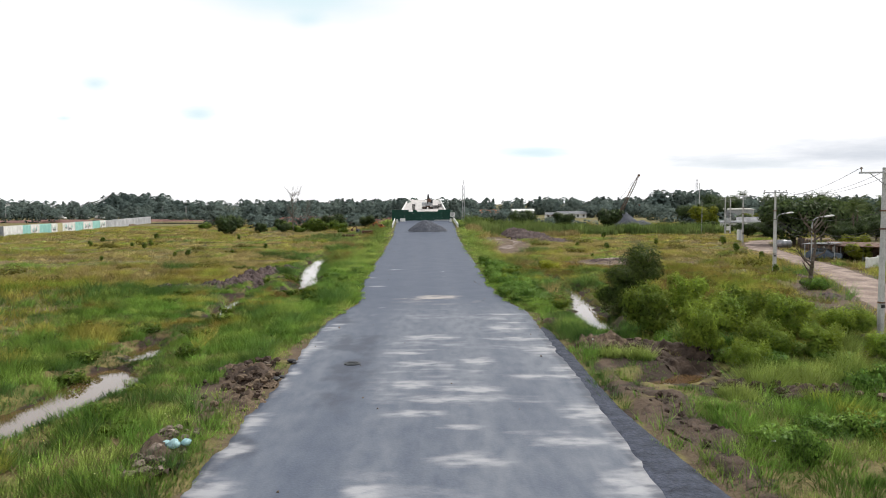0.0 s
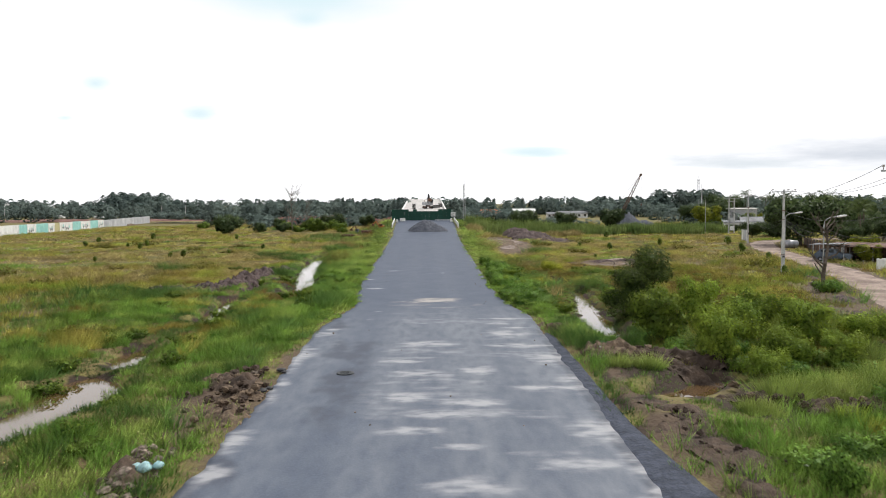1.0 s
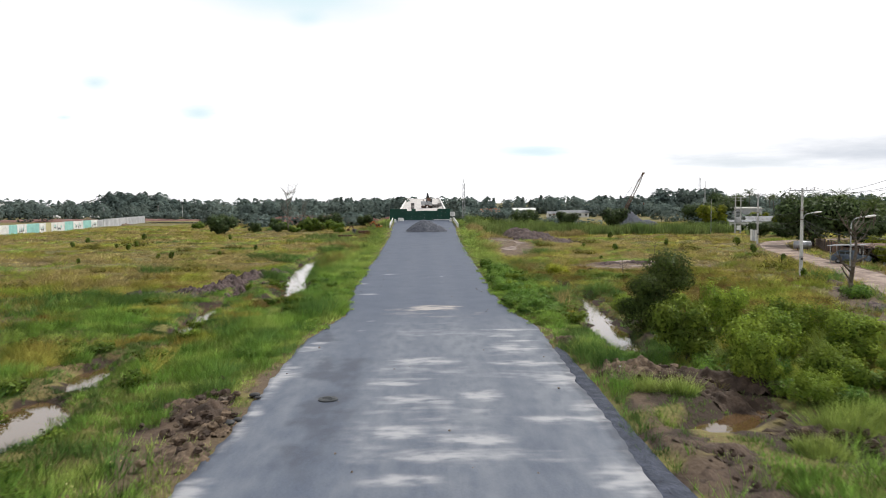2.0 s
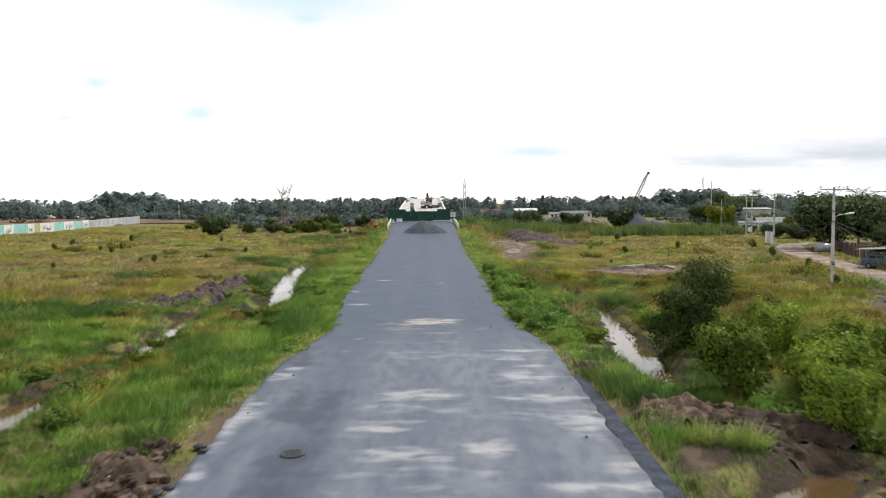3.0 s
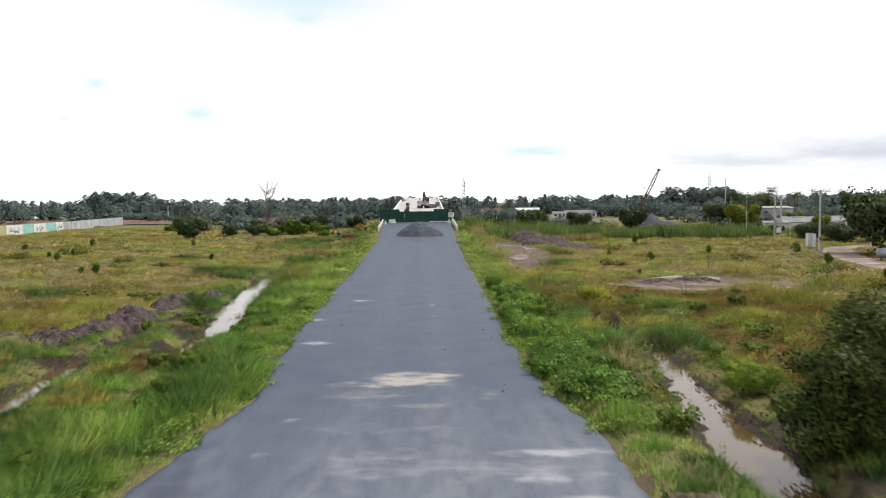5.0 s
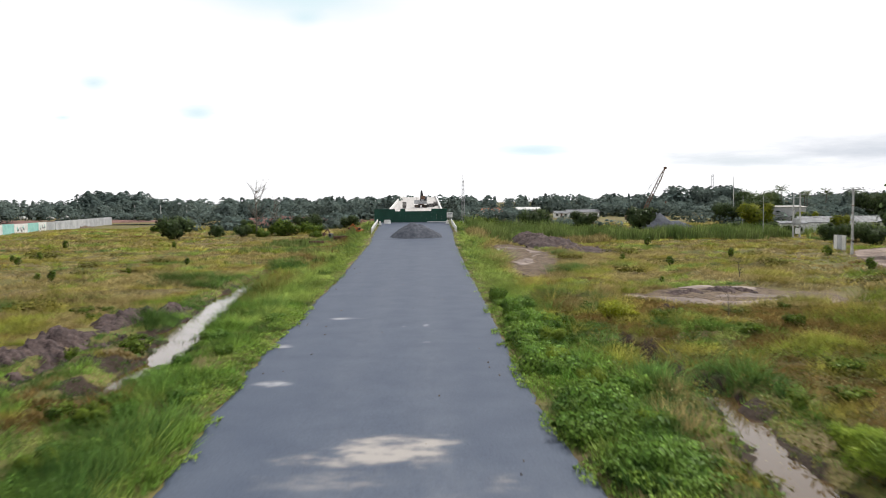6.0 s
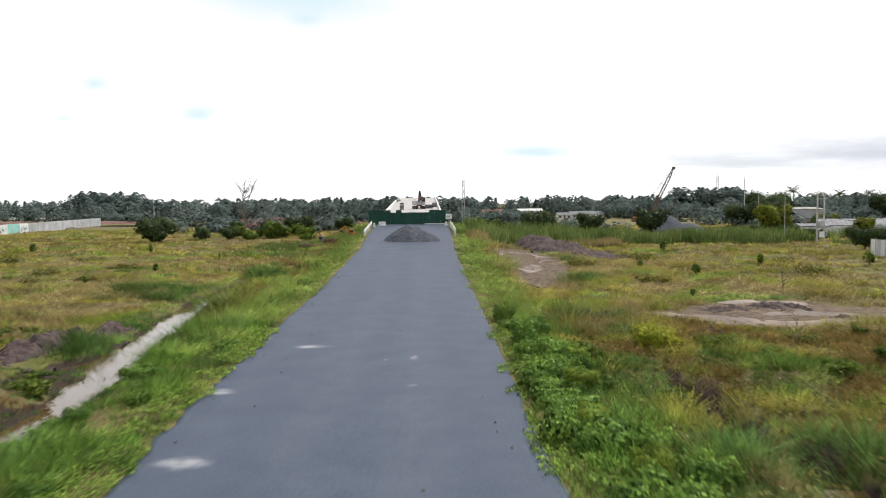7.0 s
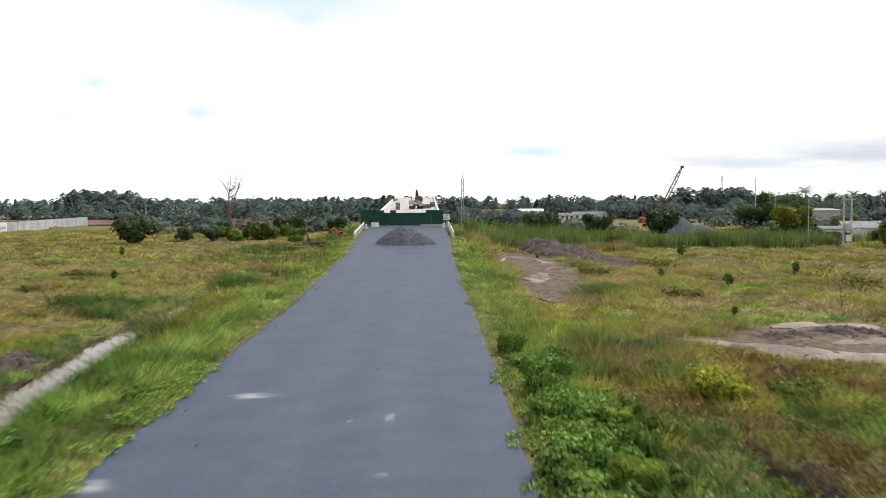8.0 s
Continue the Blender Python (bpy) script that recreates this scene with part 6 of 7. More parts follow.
# ---------------------------------------------------------------- painted wall
def painted_wall():
    """A long plastered site wall in painted bays, then plain grey."""
    line = ((-111.8, 178.0), (-113.5, 206.8), (-118.4, 290.0))
    h = 3.0
    top = empty("site_wall", 0, 0, 0)
    cuts = (0, 14, 26, 28.9, 39.7, 44.9, 50.4, 58.9, 63.1, 67.3, 77.1, 84.3, 92.5, 100.2, 106.0, 112.1)
    paints = (M_WHITE, M_TEAL, M_INK, M_WHITE, M_TEAL, M_WHITE, M_TEAL, M_WHITE, M_TAN, M_WHITE, M_TEAL, M_WHITE, M_TEAL, M_WHITE, M_GREYWALL)
    s = [0.0]
    for a, b in zip(line[:-1], line[1:]):
        s.append(s[-1] + math.dist(a, b))

    def at(d):
        return np.interp(d, s, [p[0] for p in line]), np.interp(d, s, [p[1] for p in line])

    r = random.Random(5)
    for i, m in enumerate(paints):
        (xa, ya), (xb, yb) = at(cuts[i]), at(cuts[i + 1])
        a, b = Vector((xa, ya, 0)), Vector((xb, yb, 0))
        mt = Matrix.Translation((a + b) / 2) @ (b - a).to_track_quat("Y", "Z").to_matrix().to_4x4()
        ln = (b - a).length / 2
        hh = h + r.uniform(-0.06, 0.06)
        bay = part("bay", bm_box(bmesh.new(), -0.11, 0.11, -ln + 0.02, ln - 0.02, -1.5, hh - 0.6, 0.01, mt), m, top)
        if m is M_WHITE and i in (5, 7, 9, 11, 13):
            for k in range(3):
                u, v = (-0.55 + 0.42 * k) * ln, r.uniform(0.0, 0.5)
                for z, ru, rv, mm in ((v + 0.35, 0.16 * ln, 0.3, M_INK), (v + 0.95, 0.1 * ln, 0.45, M_GREYWALL if k % 2 else M_TEAL), (v + 0.6, 0.2 * ln, 0.1, M_INK)):
                    bm = bmesh.new()
                    tilt = Matrix.Translation((0.108 + 0.012 * rv, u + r.uniform(0, 0.2) * ln, z)) @ Matrix.Rotation(r.uniform(-0.6, 0.6), 4, "X") @ Matrix.Diagonal((1, ru, rv, 1)) @ Matrix.Rotation(math.pi / 2, 4, "Y")
                    bmesh.ops.create_cone(bm, cap_ends=True, segments=9, radius1=1, radius2=1, depth=0.012, matrix=mt @ tilt)
                    part("mural_mark", bm, mm, bay)
        part("pier", bm_box(bmesh.new(), -0.16, 0.16, -ln - 0.15, -ln + 0.15, -1.5, hh - 0.54, 0.02, mt), M_WHITE if m is not M_GREYWALL else m, top)
    tagged(top, "long site wall in white, teal and tan painted bays", "wall")
    grey = empty("site_wall", 0, 0, 0)
    pts = ((-118.4, 290.3), (-122.4, 315), (-126.4, 340), (-130.4, 365))
    for a, b in zip(pts[:-1], pts[1:]):
        a, b = Vector((*a, 0)), Vector((*b, 0))
        for k in range(6):
            p, q = a.lerp(b, k / 6), a.lerp(b, (k + 1) / 6)
            mt = Matrix.Translation((p + q) / 2) @ (q - p).to_track_quat("Y", "Z").to_matrix().to_4x4()
            ln = (q - p).length / 2
            part("bay", bm_box(bmesh.new(), -0.1, 0.1, -ln + 0.03, ln - 0.03, -1.5, 2.5, 0.01, mt), M_GREYWALL, grey)
    tagged(grey, "long plain grey concrete site wall", "wall")


painted_wall()


# ---------------------------------------------------------------- power poles, cables, lamps
POLES = ((24.45, 40.7, 9.55, 0), (39.5, 86.5, 9.0, 1), (57.6, 138.7, 8.9, 2))
ARM_DIR = Vector((0.948, -0.318, 0))


def arm_points(x, y, z):
    return [Vector((x, y, z + 0.28)) + ARM_DIR * k for k in (-1.15, 0.42, 1.15)]


def power_pole(x, y, ztop, seed):
    z0 = float(ground_z(x, y)) - 0.1
    top = empty("power_pole", x, y, 0)
    part("shaft", bm_rod(bmesh.new(), (0, 0, z0 - 0.3), (0, 0, ztop), 0.19, 0.11, 12), M_POLE, top)
    m = Matrix.Rotation(math.atan2(ARM_DIR.y, ARM_DIR.x), 4, "Z")
    part("crossarm", bm_box(bmesh.new(), -1.3, 1.3, -0.19, -0.11, ztop - 0.32, ztop - 0.22, 0.01, m), M_STEEL, top)
    for k in (-1, 1):
        part("brace", rod(m @ Vector((k * 0.75, -0.13, ztop - 0.3)), m @ Vector((0, -0.12, ztop - 0.95)), 0.025, 0.025, 5), M_STEEL, top)
    for p in arm_points(0, 0, ztop - 0.3):
        bm = bm_rod(bmesh.new(), (p.x, p.y, ztop - 0.22), (p.x, p.y, ztop - 0.02), 0.03, 0.03, 6)
        bm_rod(bm, (p.x, p.y, ztop - 0.06), (p.x, p.y, ztop + 0.05), 0.08, 0.05, 8)
        part("insulator", bm, M_INSUL, top)
    for z in (ztop - 3.4, ztop - 2.4, z0 + 2.0):
        part("strap", rod((0, 0, z), (0, 0, z + 0.09), 0.2, 0.2, 12), M_RUST, top)
    part("paint_mark", box(-0.12, 0.12, -0.205, -0.19, z0 + 1.75, z0 + 1.95, 0), M_BLACK, top, "black painted mark")
    return tagged(top, "grey concrete power pole with steel crossarm by the dirt road", "power pole", "poles along the dirt road")


for x, y, zt, sd in POLES:
    power_pole(x, y, zt, sd)


def double_pole(x, y, zt):
    """Two shafts with a platform and a transformer."""
    z0 = float(ground_z(x, y)) - 0.1
    top = empty("transformer_pole", x, y, 0)
    for k in (-0.65, 0.65):
        part("shaft", rod((k, 0, z0 - 0.3), (k, 0, zt), 0.2, 0.13, 12), M_POLE, top)
    for z, w in ((zt - 0.2, 1.9), (zt - 0.9, 1.2), (z0 + 3.0, 1.0)):
        part("crossarm", box(-w, w, -0.22, -0.12, z - 0.06, z + 0.06, 0.01), M_STEEL, top)
    for k in (-1.7, -0.5, 0.5, 1.7):
        part("insulator", rod((k, -0.17, zt - 0.14), (k, -0.17, zt + 0.15), 0.07, 0.04), M_INSUL, top)
    part("platform", box(-0.95, 0.95, -0.55, 0.55, z0 + 2.7, z0 + 2.82, 0.02), M_STEEL, top)
    part("transformer", box(-0.5, 0.5, -0.42, 0.42, z0 + 2.83, z0 + 4.0, 0.08), M_GREYWALL, top, "grey transformer tank")
    part("switch_box", box(-0.4, 0.5, -0.55, -0.2, z0 + 0.9, z0 + 2.0, 0.04), M_WHITE, top, "white switch cabinet")
    part("plinth", box(-0.95, 0.95, -0.4, 0.4, z0 - 0.3, z0 + 0.25, 0.04), M_CONC, top)
    return tagged(top, "twin concrete pole with transformer near white sheds", "power pole")


double_pole(74.8, 189.1, 8.5)


def cable(a, b, sag, r, label="black overhead cable between poles", name="overhead_cable"):
    a, b = Vector(a), Vector(b)
    cu = bpy.data.curves.new(name, "CURVE")
    cu.dimensions, cu.bevel_depth, cu.bevel_resolution = "3D", r, 1
    sp = cu.splines.new("POLY")
    sp.points.add(16)
    for i in range(17):
        t = i / 16
        p = a.lerp(b, t)
        sp.points[i].co = (p.x, p.y, p.z - sag * 4 * t * (1 - t), 1)
    ob = new(name, cu)
    cu.materials.append(M_BLACK)
    return tagged(ob, label, "cable", "cables along the dirt road")


for (x0, y0, z0, _), (x1, y1, z1, _) in zip(POLES[:-1], POLES[1:]):
    for a, b in zip(arm_points(x0, y0, z0 - 0.25), arm_points(x1, y1, z1 - 0.25)):
        cable(a, b, 1.0, 0.014)
    for k, (d, sag) in enumerate(((3.3, 1.1), (3.5, 1.6), (2.4, 0.8))):
        cable((x0 + 0.1, y0, z0 - d), (x1 + 0.1, y1, z1 - d), sag, 0.013)
for k, a in enumerate(arm_points(57.6, 138.7, 8.65)):
    cable(a, (73.0 + 1.2 * k, 189.0, 8.6), 0.9, 0.016)
cable((57.7, 138.7, 5.6), (74.0, 189.0, 5.4), 1.2, 0.03)
# service drops to the houses
cable((39.6, 86.4, 5.6), (52.0, 90.0, 3.2), 0.5, 0.014, "sagging service cable to a house")
cable((39.6, 86.4, 5.4), (47.0, 82.5, 2.7), 0.7, 0.014, "sagging service cable to a house")
cable((39.6, 86.4, 5.2), (34.3, 67.6, 5.0), 0.8, 0.014, "sagging cable to a street lamp")
cable((34.3, 67.6, 4.6), (47.0, 82.5, 2.5), 0.9, 0.014, "sagging service cable to a house")
cable((24.7, 40.8, 6.2), (34.3, 67.6, 5.4), 0.7, 0.014, "sagging cable to a street lamp")
cable((57.7, 138.6, 5.2), (84.0, 209.0, 3.0), 1.5, 0.014, "sagging service cable to a shed")
cable((57.7, 138.6, 5.0), (56.0, 122.0, 2.4), 0.6, 0.014, "sagging service cable to a shed")


def street_lamp(x, y, h, rz, label):
    z0 = float(ground_z(x, y)) - 0.05
    top = empty("street_lamp", x, y, z0, rz)
    hh = h - z0
    part("mast", rod((0, 0, -0.2), (0, 0, hh - 0.7), 0.075, 0.05), M_STEEL, top)
    bm = bmesh.new()
    pts = [Vector((0, 0, hh - 0.7)), Vector((0.08, 0, hh - 0.35)), Vector((0.3, 0, hh - 0.12)), Vector((0.7, 0, hh - 0.02)), Vector((1.15, 0, hh + 0.05))]
    for a, b in zip(pts[:-1], pts[1:]):
        bm_rod(bm, a, b, 0.045, 0.04, 7)
    part("arm", bm, M_STEEL, top)
    bm = bmesh.new()
    bmesh.ops.create_uvsphere(bm, u_segments=12, v_segments=7, radius=1, matrix=Matrix.Translation((1.45, 0, hh + 0.07)) @ Matrix.Rotation(-0.14, 4, "Y") @ Matrix.Diagonal((0.46, 0.17, 0.11, 1)))
    hd = part("head", bm, M_WHITE, top, "pale cobra lamp head", True)
    part("diffuser", bm_box(bmesh.new(), 1.2, 1.75, -0.11, 0.11, hh - 0.04, hh + 0.02, 0.02), M_GLASS, hd)
    return tagged(top, label, "street lamp", "street lamps on the dirt road")


street_lamp(40.5, 88.2, 6.3, -10, "steel street lamp with curved arm beside a power pole")
street_lamp(34.2, 67.6, 6.3, -10, "steel street lamp with curved arm beside a dead tree")


# ---------------------------------------------------------------- houses, sheds, vehicles on the far side of the track
def shed(name, x, y, rz, w, d, h, rise, wall, roof, label, windows=2, door=True, floor=None):
    """A small gabled or lean-to building with openings."""
    z0 = float(ground_z(x, y)) - 0.15 if floor is None else floor
    top = empty(name, x, y, z0, rz)
    t = 0.16
    pieces = [(-w / 2, w / 2, d / 2 - t, d / 2, -0.3, h), (-w / 2, -w / 2 + t, -d / 2 + t, d / 2 - t, -0.3, h), (w / 2 - t, w / 2, -d / 2 + t, d / 2 - t, -0.3, h)]
    n = windows + (1 if door else 0)
    cell = w / max(n, 1)
    edges, spans = -w / 2, []
    for i in range(n):
        c = -w / 2 + cell * (i + 0.5)
        is_door = door and i == n // 2
        ow, o0, o1 = (0.45, 0.0, 2.05) if is_door else (0.55, 0.95, min(2.05, h - 0.3))
        spans.append((c, ow, o0, o1, is_door))
        pieces.append((edges, c - ow, -d / 2, -d / 2 + t, -0.3, h))
        if o0 > 0:
            pieces.append((c - ow, c + ow, -d / 2, -d / 2 + t, -0.3, o0))
        if o1 < h:
            pieces.append((c - ow, c + ow, -d / 2, -d / 2 + t, o1, h))
        edges = c + ow
    pieces.append((edges, w / 2, -d / 2, -d / 2 + t, -0.3, h))
    for pc in pieces:
        part("wall", box(*pc), wall, top)
    for c, ow, o0, o1, is_door in spans:
        if is_door:
            part("door", box(c - ow, c + ow, -d / 2 + 0.06, -d / 2 + 0.1, o0, o1), M_RUST, top, "rusty metal door")
        else:
            wd = part("window", box(c - ow, c + ow, -d / 2 + 0.06, -d / 2 + 0.09, o0, o1), M_GLASS, top)
            part("sill", box(c - ow - 0.05, c + ow + 0.05, -d / 2 - 0.05, -d / 2, o0 - 0.08, o0), M_CONC, wd)
    bm = bmesh.new()
    o = 0.4
    if rise > 0:
        for s in (-1, 1):
            a = [(-w / 2 - o, s * (d / 2 + o), h - rise * o / (d / 2)), (w / 2 + o, s * (d / 2 + o), h - rise * o / (d / 2)), (w / 2 + o, 0, h + rise), (-w / 2 - o, 0, h + rise)]
            lo, hi = [bm.verts.new(p) for p in a], [bm.verts.new((p[0], p[1], p[2] + 0.09)) for p in a]
            bm.faces.new(lo[::-1])
            bm.faces.new(hi)
            for i in range(4):
                bm.faces.new((lo[i], lo[(i + 1) % 4], hi[(i + 1) % 4], hi[i]))
        gb = bmesh.new()
        for sx in (-w / 2, w / 2 - t):
            v = [gb.verts.new((sx + q, *p)) for q in (0, t) for p in ((-d / 2, h), (d / 2, h), (0, h + rise))]
            gb.faces.new(v[:3])
            gb.faces.new(v[3:][::-1])
            for i in range(3):
                gb.faces.new((v[i], v[i + 3], v[(i + 1) % 3 + 3], v[(i + 1) % 3]))
        bmesh.ops.recalc_face_normals(gb, faces=gb.faces)
        part("gable", gb, wall, top)
    else:
        a = [(-w / 2 - o, -d / 2 - o, h - 0.1), (w / 2 + o, -d / 2 - o, h - 0.1), (w / 2 + o, d / 2 + o, h - rise), (-w / 2 - o, d / 2 + o, h - rise)]
        lo, hi = [bm.verts.new(p) for p in a], [bm.verts.new((p[0], p[1], p[2] + 0.09)) for p in a]
        bm.faces.new(lo[::-1])
        bm.faces.new(hi)
        for i in range(4):
            bm.faces.new((lo[i], lo[(i + 1) % 4], hi[(i + 1) % 4], hi[i]))
    bmesh.ops.recalc_face_normals(bm, faces=bm.faces)
    rf = part("roof", bm, roof, top)
    for i in range(int(w / 0.9)):
        xx = -w / 2 + 0.45 + i * 0.9
        for s in ((-1, 1) if rise > 0 else (0,)):
            p, q = ((xx, s * (d / 2 + o), h - rise * o / (d / 2) + 0.11), (xx, 0.0, h + rise + 0.11)) if s else ((xx, -d / 2 - o, h + 0.01), (xx, d / 2 + o, h - rise + 0.11))
            part("rib", rod(p, q, 0.035, 0.035, 5), roof, rf)
    return tagged(top, label, "house")


shed("shed", 83.5, 209, -14, 5.0, 4.0, 2.7, -0.3, M_WHITE, M_GREYROOF, "white-walled shed with grey sheet roof near a transformer pole")
shed("shed", 91.5, 213, -14, 8.5, 5.0, 2.6, 1.1, M_WHITE, M_GREYROOF, "low white house with dark grey gable roof")
shed("shed", 103, 216, -20, 9, 6, 2.6, 1.2, M_WHITE, M_GREYROOF, "pale house with grey sheet roof among trees")
shed("house", 107, 262, -10, 9.5, 7, 5.6, -0.3, M_GREYWALL, M_CONC, "two-storey grey flat-roofed house among trees", 3)
shed("house", 59.5, 472, 0, 13, 8, 3.4, 1.2, M_GREYWALL, M_WHITE, "long white-roofed building before distant woods", 3)
shed("house", 77, 407, 0, 15, 8, 2.5, 1.2, M_WHITE, M_GREYROOF, "low white building with grey roof before woods", 4)
shed("house", 66, 404, 0, 6, 6, 2.2, 1.0, M_WHITE, M_GREYROOF, "small white outbuilding before woods", 2)
shed("house", 34.5, 420, 5, 10, 7, 3.2, 1.6, M_WHITE, M_TILE, "house with orange tiled roof among trees", 3)
shed("house", -330, 600, 0, 14, 9, 9.5, 2.0, M_WHITE, M_GREYROOF, "tall white house among distant trees", 4)
shed("house", 165, 372, 0, 12, 8, 2.8, 1.2, M_WHITE, M_GREYROOF, "low pale house in front of far trees", 3)


def compound_wall(pts, h, mat, label):
    top = empty("compound_wall", 0, 0, 0)
    for a, b in zip(pts[:-1], pts[1:]):
        a, b = Vector((*a, float(ground_z(*a)))), Vector((*b, float(ground_z(*b))))
        n = max(1, round((b - a).length / 3))
        for k in range(n):
            p, q = a.lerp(b, k / n), a.lerp(b, (k + 1) / n)
            m = Matrix.Translation((p + q) / 2) @ (q - p).to_track_quat("Y", "Z").to_matrix().to_4x4()
            ln = (q - p).length / 2
            part("bay", bm_box(bmesh.new(), -0.08, 0.08, -ln + 0.12, ln - 0.12, -0.3, h, 0.01, m), mat, top)
            part("pier", bm_box(bmesh.new(), -0.14, 0.14, -ln - 0.11, -ln + 0.11, -0.3, h + 0.12, 0.02, m), mat, top)
    return tagged(top, label, "wall")


compound_wall(((84.5, 206.5), (98, 209), (118, 222)), 2.2, M_WHITE, "white plastered compound wall behind the transformer pole")
compound_wall(((49.5, 85.0), (54.5, 89.0), (60.0, 92.0)), 1.15, M_WHITE, "low white plastered wall in front of a carport")


def carport():
    """An open roof on white posts over dark stored goods."""
    top = empty("carport", 57.5, 97.0, float(ground_z(57.5, 97)) - 0.45, -42)
    for x in (-5.5, -1.8, 1.8, 5.5):
        for y in (-2.4, 2.4):
            part("post", box(x - 0.12, x + 0.12, y - 0.12, y + 0.12, -0.3, 2.85, 0.02), M_WHITE, top)
    for y in (-2.4, 2.4):
        part("beam", box(-6.0, 6.0, y - 0.08, y + 0.08, 2.86, 3.04), M_RUST, top)
    rf = part("roof", bm_box(bmesh.new(), -6.4, 6.4, -3.1, 3.1, 3.08, 3.16, 0, Matrix.Rotation(0.04, 4, "X")), M_RUST, top)
    for i in range(14):
        part("rib", bm_box(bmesh.new(), -6.3 + i * 0.95, -6.22 + i * 0.95, -3.1, 3.1, 3.162, 3.2, 0, Matrix.Rotation(0.04, 4, "X")), M_RUST, rf)
    part("back_wall", box(-6.0, 6.0, 2.55, 2.7, -0.3, 2.8), M_RUST, top, "rust-brown sheet back wall")
    tagged(top, "open carport with rust-brown sheet roof on white posts", "carport")
    top = empty("awning", 51.4, 98.4, float(ground_z(51.4, 98.4)) - 0.3, -42)
    for x in (-1.8, 1.8):
        for y in (-1.5, 1.5):
            part("post", rod((x, y, -0.3), (x, y, 2.5), 0.05), M_STEEL, top)
    part("canopy", bm_box(bmesh.new(), -2.1, 2.1, -1.9, 1.9, 2.52, 2.56, 0, Matrix.Rotation(-0.05, 4, "Y")), M_GREYROOF, top)
    tagged(top, "pale sheet awning on thin posts beside a carport", "awning")


carport()


def parked_car(x, y, rz, paint, label, s=1.0):
    top = empty("car", x, y, float(ground_z(x, y)) + 0.02, rz)
    top.scale = (s, s, s)
    bm = bmesh.new()
    prof = ((-2.1, 0.35), (-2.15, 0.75), (-1.95, 0.98), (-0.95, 1.05), (-0.3, 1.58), (1.35, 1.6), (1.95, 1.08), (2.1, 1.0), (2.15, 0.5), (2.05, 0.32))
    L, R = [bm.verts.new((-0.85 if z < 1.2 else -0.7, p, z)) for p, z in prof], [bm.verts.new((0.85 if z < 1.2 else 0.7, p, z)) for p, z in prof]
    bm.faces.new(L)
    bm.faces.new(R[::-1])
    for i in range(len(prof)):
        j = (i + 1) % len(prof)
        bm.faces.new((L[j], L[i], R[i], R[j]))
    bmesh.ops.recalc_face_normals(bm, faces=bm.faces)
    bmesh.ops.bevel(bm, geom=list(bm.edges), offset=0.04, segments=1, affect="EDGES")
    part("body", bm, paint, top)
    for k in (-1, 1):
        for y0, y1 in ((-0.15, 0.55), (0.65, 1.35)):
            part("window", box(k * 0.79 - 0.035, k * 0.79 + 0.035, y0, y1, 1.12, 1.48), M_GLASS, top)
        part("headlight", box(k * 0.6 - 0.16, k * 0.6 + 0.16, -2.18, -2.1, 0.68, 0.82, 0.02), M_ALU, top)
        for yy in (-1.35, 1.35):
            w = part("wheel", rod((k * 0.7, yy, 0.32), (k * 0.9, yy, 0.32), 0.32, 0.32, 16), M_RUBBER, top)
            part("rim", rod((k * 0.88, yy, 0.32), (k * 0.915, yy, 0.32), 0.18, 0.16, 10), M_ALU, w)
    return tagged(top, label, "car")


parked_car(51.2, 97.6, 55, M_BLUEPAINT, "blue-grey car parked under a sheet awning")
for x, y, rz, m in ((-226, 480, 80, M_WHITE), (-214, 484, 95, M_WHITE), (-203, 482, 85, M_WHITE), (-198, 490, 60, M_BLUEPAINT), (148, 385, 20, M_WHITE), (-168, 470, 88, M_WHITE)):
    parked_car(x, y, rz, m, "white vehicle parked before distant woods" if m is M_WHITE else "blue vehicle parked before distant woods", 1.4)


def tank(x, y):
    top = empty("water_tank", x, y, float(ground_z(x, y)) - 0.25, -25)
    bm = bm_rod(bmesh.new(), (-1.05, 0, 1.15), (1.05, 0, 1.15), 0.62, 0.62, 20)
    for k in (-1, 1):
        bmesh.ops.create_uvsphere(bm, u_segments=16, v_segments=8, radius=1, matrix=Matrix.Translation((k * 1.05, 0, 1.15)) @ Matrix.Diagonal((0.25, 0.615, 0.615, 1)))
    part("drum", bm, M_ALU, top, "", True)
    for xx in (-0.7, 0.7):
        for yy in (-0.45, 0.45):
            part("leg", box(xx - 0.05, xx + 0.05, yy - 0.05, yy + 0.05, -0.2, 0.75), M_RUST, top)
        part("cradle", box(xx - 0.06, xx + 0.06, -0.55, 0.55, 0.52, 0.6), M_RUST, top)
    part("lid", rod((0, 0, 1.75), (0, 0, 1.86), 0.2, 0.18, 12), M_ALU, top)
    return tagged(top, "silver horizontal water tank on a rusty stand", "water tank")


tank(56.6, 120.6)


def sheet_gate(x, y, rz):
    """White sheet panels in a steel frame, standing open beside the track."""
    top = empty("sheet_gate", x, y, float(ground_z(x, y)), rz)
    for i in range(3):
        x0 = i * 1.25
        g = part("leaf", box(x0 + 0.03, x0 + 1.2, -0.02, 0.02, 0.1, 2.2, 0.01), M_GREYWALL if i == 1 else M_WHITE, top)
        for k in range(5):
            part("rib", box(x0 + 0.12 + k * 0.23, x0 + 0.17 + k * 0.23, -0.045, -0.022, 0.15, 2.15), M_WHITE, g)
        part("post", rod((x0, 0, -0.3), (x0, 0, 2.35), 0.05), M_STEEL, top)
    return tagged(top, "white ribbed sheet gate beside the dirt road", "gate")


sheet_gate(60.6, 145.6, 86)


